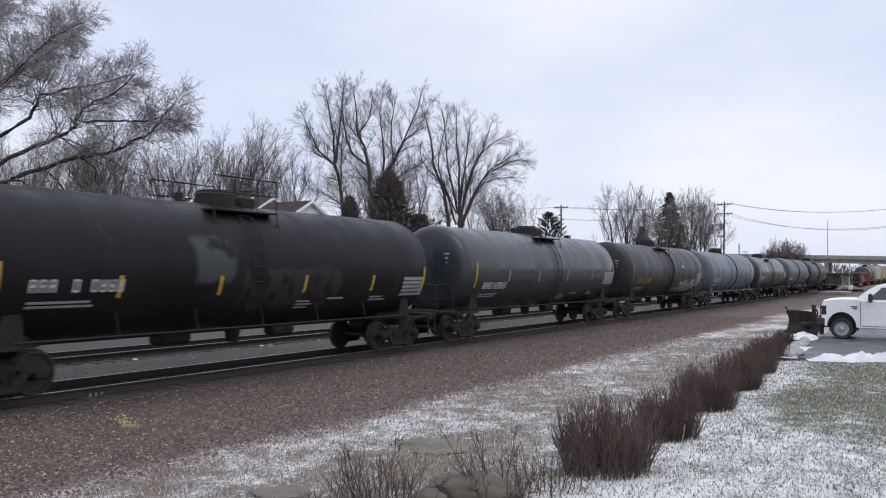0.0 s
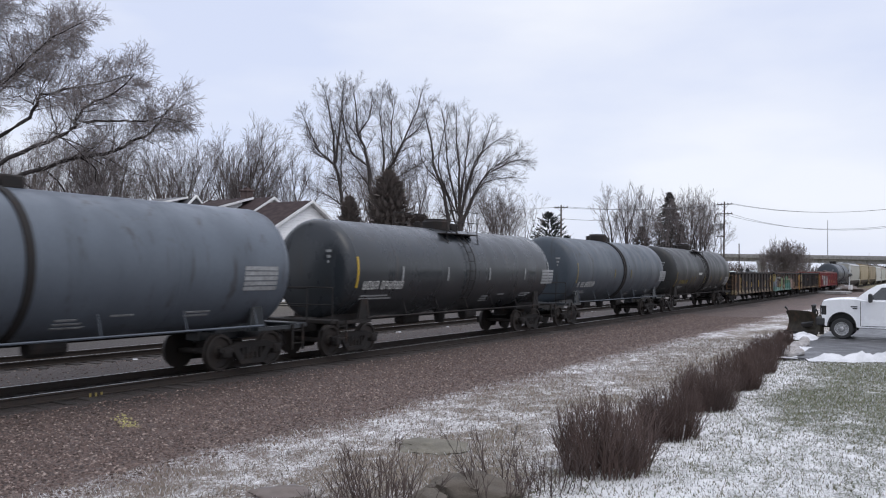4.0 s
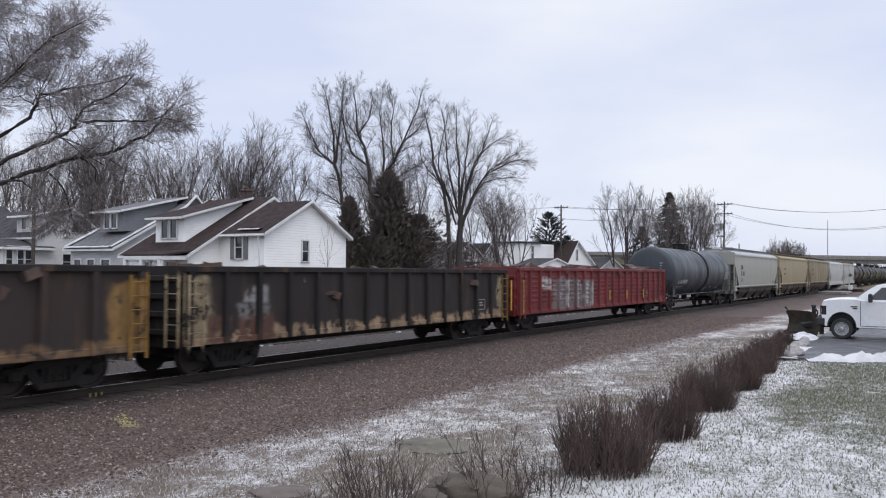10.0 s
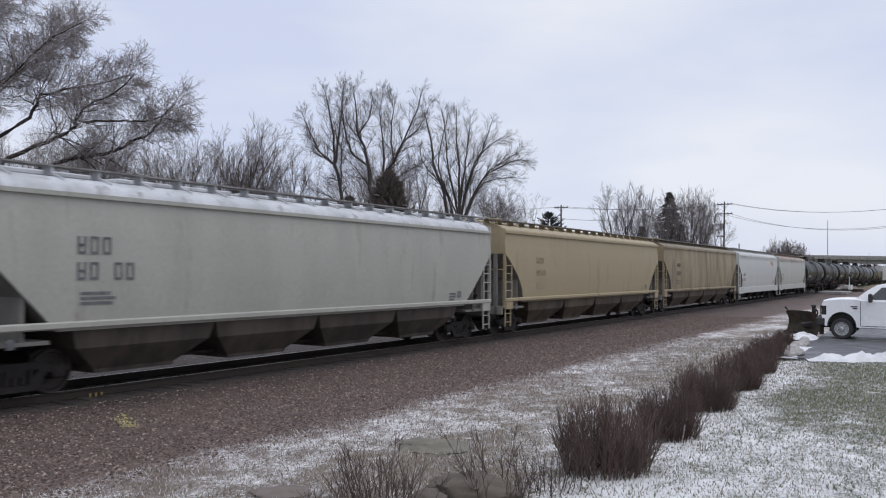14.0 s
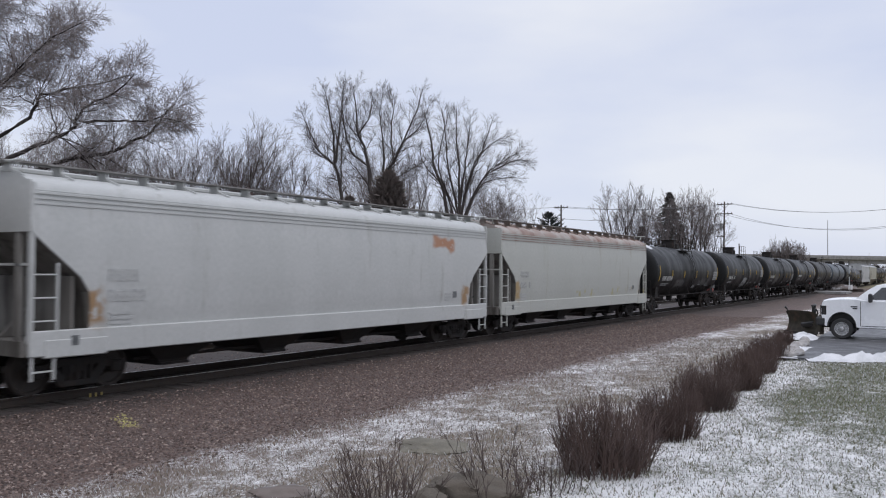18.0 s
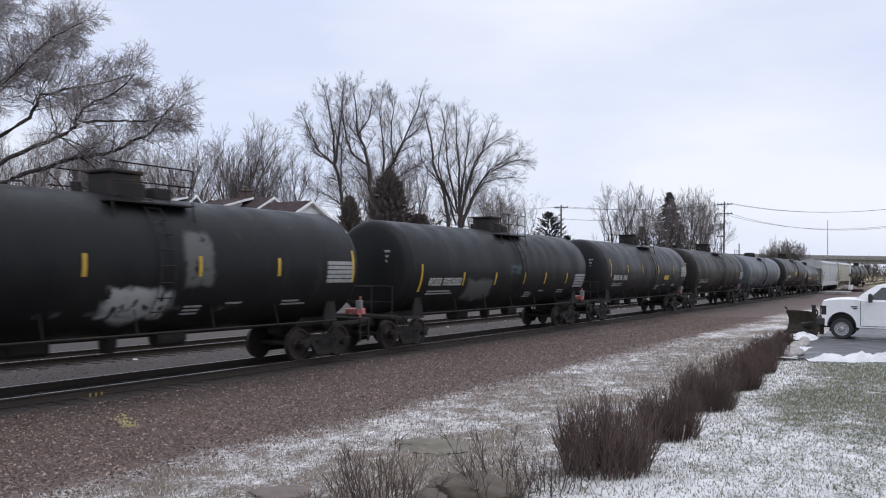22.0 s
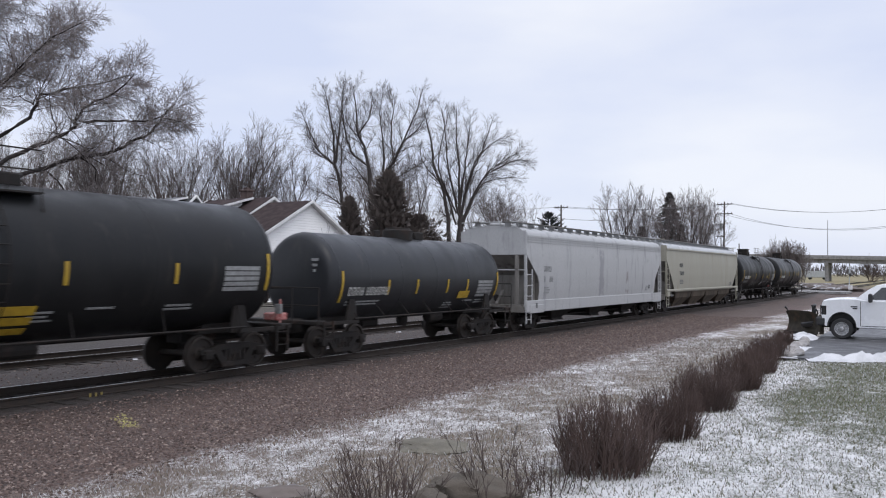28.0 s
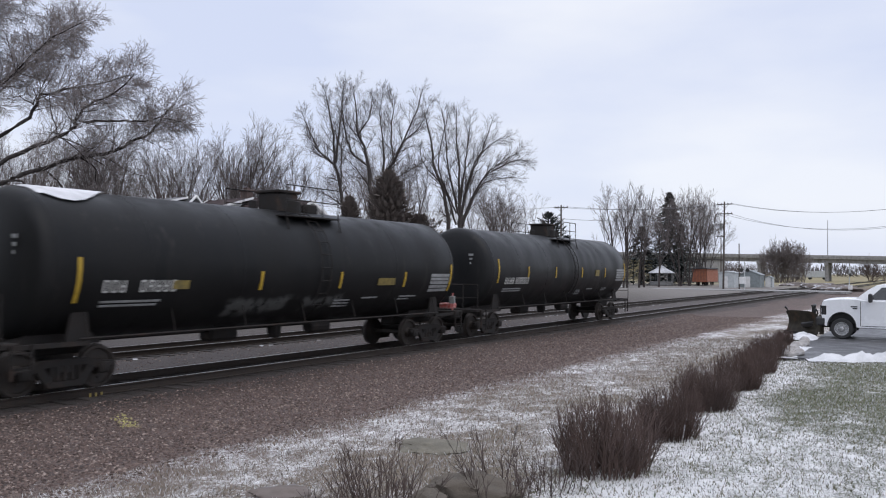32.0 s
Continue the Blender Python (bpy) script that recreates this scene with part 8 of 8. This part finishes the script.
# ---------------------------------------------------------------- pickup truck with a plow
def pickup(at):
    """Nose towards +y in its own space; x is across."""
    p = thing("pickup_truck", "white four-door pickup truck with a folded olive snow plow", "pickup truck", at=at)
    hw = 0.98
    # lower body: outline in (y, z); the wheel arches are cut into it
    def arch(yc, r, z0, n=9):
        return [(yc + r * math.cos(math.pi * k / (n - 1)), z0 + r * 1.12 * math.sin(math.pi * k / (n - 1))) for k in range(n)]
    outline = [(0.66, 0.62), (0.72, 0.92), (0.725, 1.15), (0.70, 1.36)]
    outline += [(0.64, 1.455), (0.50, 1.50), (0.2, 1.535), (-0.2, 1.55), (-0.5, 1.55), (-0.8, 1.50), (-5.1, 1.47), (-5.12, 0.62)]
    bottom = [(-4.35, 0.5)] + arch(-3.9, 0.5, 0.5)[::-1] + [(-3.3, 0.46), (-0.6, 0.46)] + arch(0.0, 0.5, 0.48)[::-1] + [(0.58, 0.5)]
    bm = bmesh.new()
    poly = outline + bottom
    n = len(poly)
    rows = []
    for x, sc in ((-hw, 0.0), (-hw + 0.10, 0.05), (hw - 0.10, 0.05), (hw, 0.0)):
        rows.append([bm.verts.new((x, y, z + (sc if z > 1.3 else 0))) for y, z in poly])
    for a, b in zip(rows, rows[1:]):
        for k in range(n):
            bm.faces.new((a[k], a[(k + 1) % n], b[(k + 1) % n], b[k]))
    bm.faces.new(rows[0][::-1])
    bm.faces.new(rows[-1])
    part("body", bm, M_truck, p, smooth=30)
    bm = bmesh.new()                                           # cab with raked screen
    cab = [(-0.40, 1.50), (-0.86, 1.88), (-1.2, 2.11), (-1.54, 2.19), (-2.9, 2.18), (-3.3, 2.1), (-3.6, 1.46)]
    rows = []
    for x in (-1, -0.9, 0.9, 1):
        rows.append([bm.verts.new((x * (hw - 0.03 - 0.20 * max(0, z - 1.5) / 0.63), y, z - (0.03 if abs(x) == 1 and z > 2 else 0))) for y, z in cab])
    n = len(cab)
    for a, b in zip(rows, rows[1:]):
        for k in range(n):
            bm.faces.new((a[k], a[(k + 1) % n], b[(k + 1) % n], b[k]))
    bm.faces.new(rows[0][::-1])
    bm.faces.new(rows[-1])
    part("cab", bm, M_truck, p, smooth=30)
    def side_pane(name, pts, label=""):
        for s in (-1, 1):
            bm = bmesh.new()
            vs = [bm.verts.new((s * (hw - 0.022 - 0.20 * max(0, z - 1.5) / 0.63), y, z)) for y, z in pts]
            us = [bm.verts.new((v.co.x - s * 0.02, v.co.y, v.co.z)) for v in vs]
            k = len(vs)
            bm.faces.new(vs)
            bm.faces.new(us[::-1])
            for i in range(k):
                bm.faces.new((vs[i], vs[(i + 1) % k], us[(i + 1) % k], us[i]))
            part(name, bm, M_glass, p, label)
    side_pane("front_side_window", [(-0.92, 1.56), (-1.38, 2.02), (-2.0, 2.08), (-2.05, 1.56)])
    side_pane("rear_side_window", [(-2.18, 1.56), (-2.14, 2.08), (-3.0, 2.06), (-3.25, 1.58)])
    bm = bmesh.new()
    a, b = Vector((0, -0.46, 1.55)), Vector((0, -1.18, 2.10))
    out = Vector((0, 0.62, 0.80)).normalized() * 0.012
    vs = [bm.verts.new(q + out) for q in (a + Vector((-0.86, 0, 0)), a + Vector((0.86, 0, 0)), b + Vector((0.72, 0, 0)), b + Vector((-0.72, 0, 0)))]
    bm.faces.new(vs)
    part("windscreen", bm, M_glass, p)
    for s in (-1, 1):
        bm = bmesh.new()                                       # door seams, handle, vent, mouldings
        for y in (-0.66, -2.12, -3.42):
            box(bm, (s * (hw + 0.002), y, 1.0), (0.012, 0.02, 0.95))
        box(bm, (s * (hw + 0.002), -1.45, 0.53), (0.012, 1.5, 0.02))
        part("door_seam", bm, M_black_plastic, p)
        bm = bmesh.new()
        rbox(bm, (s * (hw + 0.02), -2.0, 1.28), (0.04, 0.2, 0.05), 0.01)
        part("door_handle", bm, M_black_plastic, p)
        bm = bmesh.new()
        rbox(bm, (s * (hw + 0.004), -0.44, 1.27), (0.025, 0.24, 0.045), 0.01)
        rbox(bm, (s * (hw + 0.004), -0.47, 1.20), (0.025, 0.17, 0.045), 0.01)
        part("fender_vent", bm, M_black_plastic, p, "black fender vent badge")
        bm = bmesh.new()
        rbox(bm, (s * (hw + 0.2), -1.02, 1.62), (0.3, 0.14, 0.34), 0.04)
        box(bm, (s * (hw + 0.05), -0.99, 1.52), (0.2, 0.06, 0.06))
        part("wing_mirror", bm, M_black_plastic, p)
        bm = bmesh.new()
        rbox(bm, (s * 0.74, 0.70, 1.11), (0.46, 0.14, 0.44), 0.05)
        rbox(bm, (s * 0.925, 0.63, 1.11), (0.125, 0.26, 0.44), 0.05)
        part("headlight", bm, M_lamp_glass, p)
        for yc, nm in ((0.0, "front_wheel"), (-3.9, "rear_wheel")):
            bm = bmesh.new()
            lathe(bm, [(s * -0.13, 0.02), (s * -0.13, 0.37), (s * -0.10, 0.40), (s * 0.10, 0.40), (s * 0.13, 0.37), (s * 0.125, 0.262), (s * 0.03, 0.25), (s * 0.03, 0.02)], 36, axis="X")
            tread = finish(bm, "tyre", M_tyre, 30)
            wh = part(nm, tread, M_tyre, p, at=pose(s * (hw - 0.12), yc, 0.40))
            bm = bmesh.new()
            lathe(bm, [(s * 0.06, 0.265), (s * 0.125, 0.27), (s * 0.12, 0.235), (s * 0.05, 0.2), (s * 0.06, 0.12), (s * 0.12, 0.09), (s * 0.125, 0.02)], 28, axis="X")
            for k in range(8):
                a = k * math.pi / 4
                tube(bm, (s * 0.06, 0.155 * math.cos(a), 0.155 * math.sin(a)), (s * 0.085, 0.155 * math.cos(a), 0.155 * math.sin(a)), 0.028, n=8)
            part("rim", bm, M_chrome, wh, "steel wheel rim", smooth=30)
            bm = bmesh.new()                                   # dark lip of the wheel arch
            for k in range(14):
                a0, a1 = math.pi * k / 14, math.pi * (k + 1) / 14
                tube(bm, (s * (hw - 0.005), yc + 0.5 * math.cos(a0), 0.49 + 0.55 * math.sin(a0)), (s * (hw - 0.005), yc + 0.5 * math.cos(a1), 0.49 + 0.55 * math.sin(a1)), 0.022, n=6)
            box(bm, (s * (hw - 0.42), yc, 0.62), (0.1, 0.95, 0.7))
            part("wheel_well", bm, M_black_plastic, p)
    bm = bmesh.new()
    rbox(bm, (0, 0.75, 1.11), (1.1, 0.08, 0.36), 0.02)
    for k in range(4):
        rbox(bm, (0, 0.78, 0.99 + 0.085 * k), (1.05, 0.05, 0.03), 0.008)
    part("grille", bm, M_black_plastic, p)
    bm = bmesh.new()
    rbox(bm, (0, 0.74, 0.68), (2.0, 0.4, 0.36), 0.08)
    part("front_bumper", bm, M_black_plastic, p)
    bm = bmesh.new()
    rbox(bm, (0, -5.2, 0.68), (1.9, 0.2, 0.26), 0.05)
    part("rear_bumper", bm, M_chrome, p)
    for s in (-1, 1):
        bm = bmesh.new()
        rbox(bm, (s * 0.86, -5.1, 1.12), (0.2, 0.06, 0.42), 0.02)
        part("tail_lamp", bm, M_red_mark, p)
    bm = bmesh.new()                                           # underframe
    rbox(bm, (0, -2.0, 0.52), (1.3, 5.6, 0.2), 0.03)
    for y in (0.0, -3.9):
        tube(bm, (-0.8, y, 0.4), (0.8, y, 0.4), 0.09, n=10)
    part("chassis", bm, M_steel_dark, p)
    # plow: one curved blade carried at an angle, with ribs, cutting edge, lift frame and guides
    bm = bmesh.new()
    rbox(bm, (0, 1.25, 0.45), (0.8, 0.6, 0.14), 0.03)
    plow = part("plow", bm, M_steel_dark, p)
    turn = Matrix.Translation((0.0, 1.62, 0.0)) @ Matrix.Rotation(radians(40), 4, "Z") @ Matrix.Diagonal((0.86, 0.86, 0.84, 1))
    bm = bmesh.new()
    rows = []
    for i in range(13):
        x = -1.3 + 2.6 * i / 12
        row = []
        for j in range(10):
            t = j / 9
            row.append(bm.verts.new((x, 0.04 - 0.22 * math.sin(t * 2.9), 0.1 + 1.12 * t ** 0.9 - 0.10 * (x / 1.3) ** 4)))
        rows.append(row)
    for a, b in zip(rows, rows[1:]):
        for j in range(9):
            bm.faces.new((a[j], a[j + 1], b[j + 1], b[j]))
    bmesh.ops.solidify(bm, geom=bm.faces[:], thickness=0.035)
    board = part("mouldboard", bm, M_plow, plow, "olive curved plow blade", smooth=40, at=turn)
    for i in range(6):
        bm = bmesh.new()
        rbox(bm, (-1.2 + 0.48 * i, -0.3, 0.62), (0.05, 0.22, 0.95), 0.01)
        part("rib", bm, M_plow, board)
    for z in (0.3, 0.95):
        bm = bmesh.new()
        rbox(bm, (0, -0.34, z), (2.56, 0.1, 0.1), 0.01)
        part("stiffener", bm, M_plow, board)
    bm = bmesh.new()
    rbox(bm, (0, 0.08, 0.09), (2.6, 0.05, 0.18), 0.01)
    part("cutting_edge", bm, M_steel_dark, board)
    for s in (-1, 1):
        bm = bmesh.new()
        tube(bm, (s * 1.22, -0.1, 1.1), (s * 1.25, -0.05, 1.26), 0.035, n=6)
        tube(bm, (s * 1.25, -0.05, 1.26), (s * 1.25, 0.05, 1.36), 0.045, n=6)
        part("blade_guide", bm, M_black_plastic, board)
    bm = bmesh.new()
    for s in (-1, 1):
        tube(bm, (s * 0.35, 1.0, 0.6), (s * 0.35, 1.55, 0.5), 0.05, n=8)
        tube(bm, (s * 0.3, 1.1, 0.5), (s * 0.3, 1.12, 1.25), 0.04, n=8)
    tube(bm, (-0.5, 1.12, 1.25), (0.5, 1.12, 1.25), 0.04, n=8)
    part("lift_frame", bm, M_black_plastic, plow)
    return p


pickup(pose(35.6 + 0.86, 3.54, 0.0))


# ---------------------------------------------------------------- motion of the train
SPEED, GAIN = 15.5255, 0.00852


def run(t):
    """Metres gone since the start: the train slowly gathers speed."""
    return SPEED * t + GAIN * ((t - 16) ** 2)


def share(ob, master):
    ob.rotation_mode = "QUATERNION"
    ob.location, ob.rotation_quaternion = master.location, master.rotation_quaternion
    ob.animation_data_create()
    ob.animation_data.action = master.animation_data.action
    ob.animation_data.action_slot = master.animation_data.action_slot


def motions():
    times = [float(t) for t in range(33)]
    for car, uc in CARS:
        walk(car, [(t, pose(uc - run(t), TRACK_Y, 0)) for t in times])
    for side, sets in WHEELSETS.items():
        rows = []
        for i in range(961):
            t = i / FPS
            rows.append((t, pose(side * AXLE_X, 0, WHEEL_R, 0, -math.degrees(run(t) / WHEEL_R), 0)))
        walk(sets[0], rows)
        for w in sets[1:]:
            share(w, sets[0])


motions()
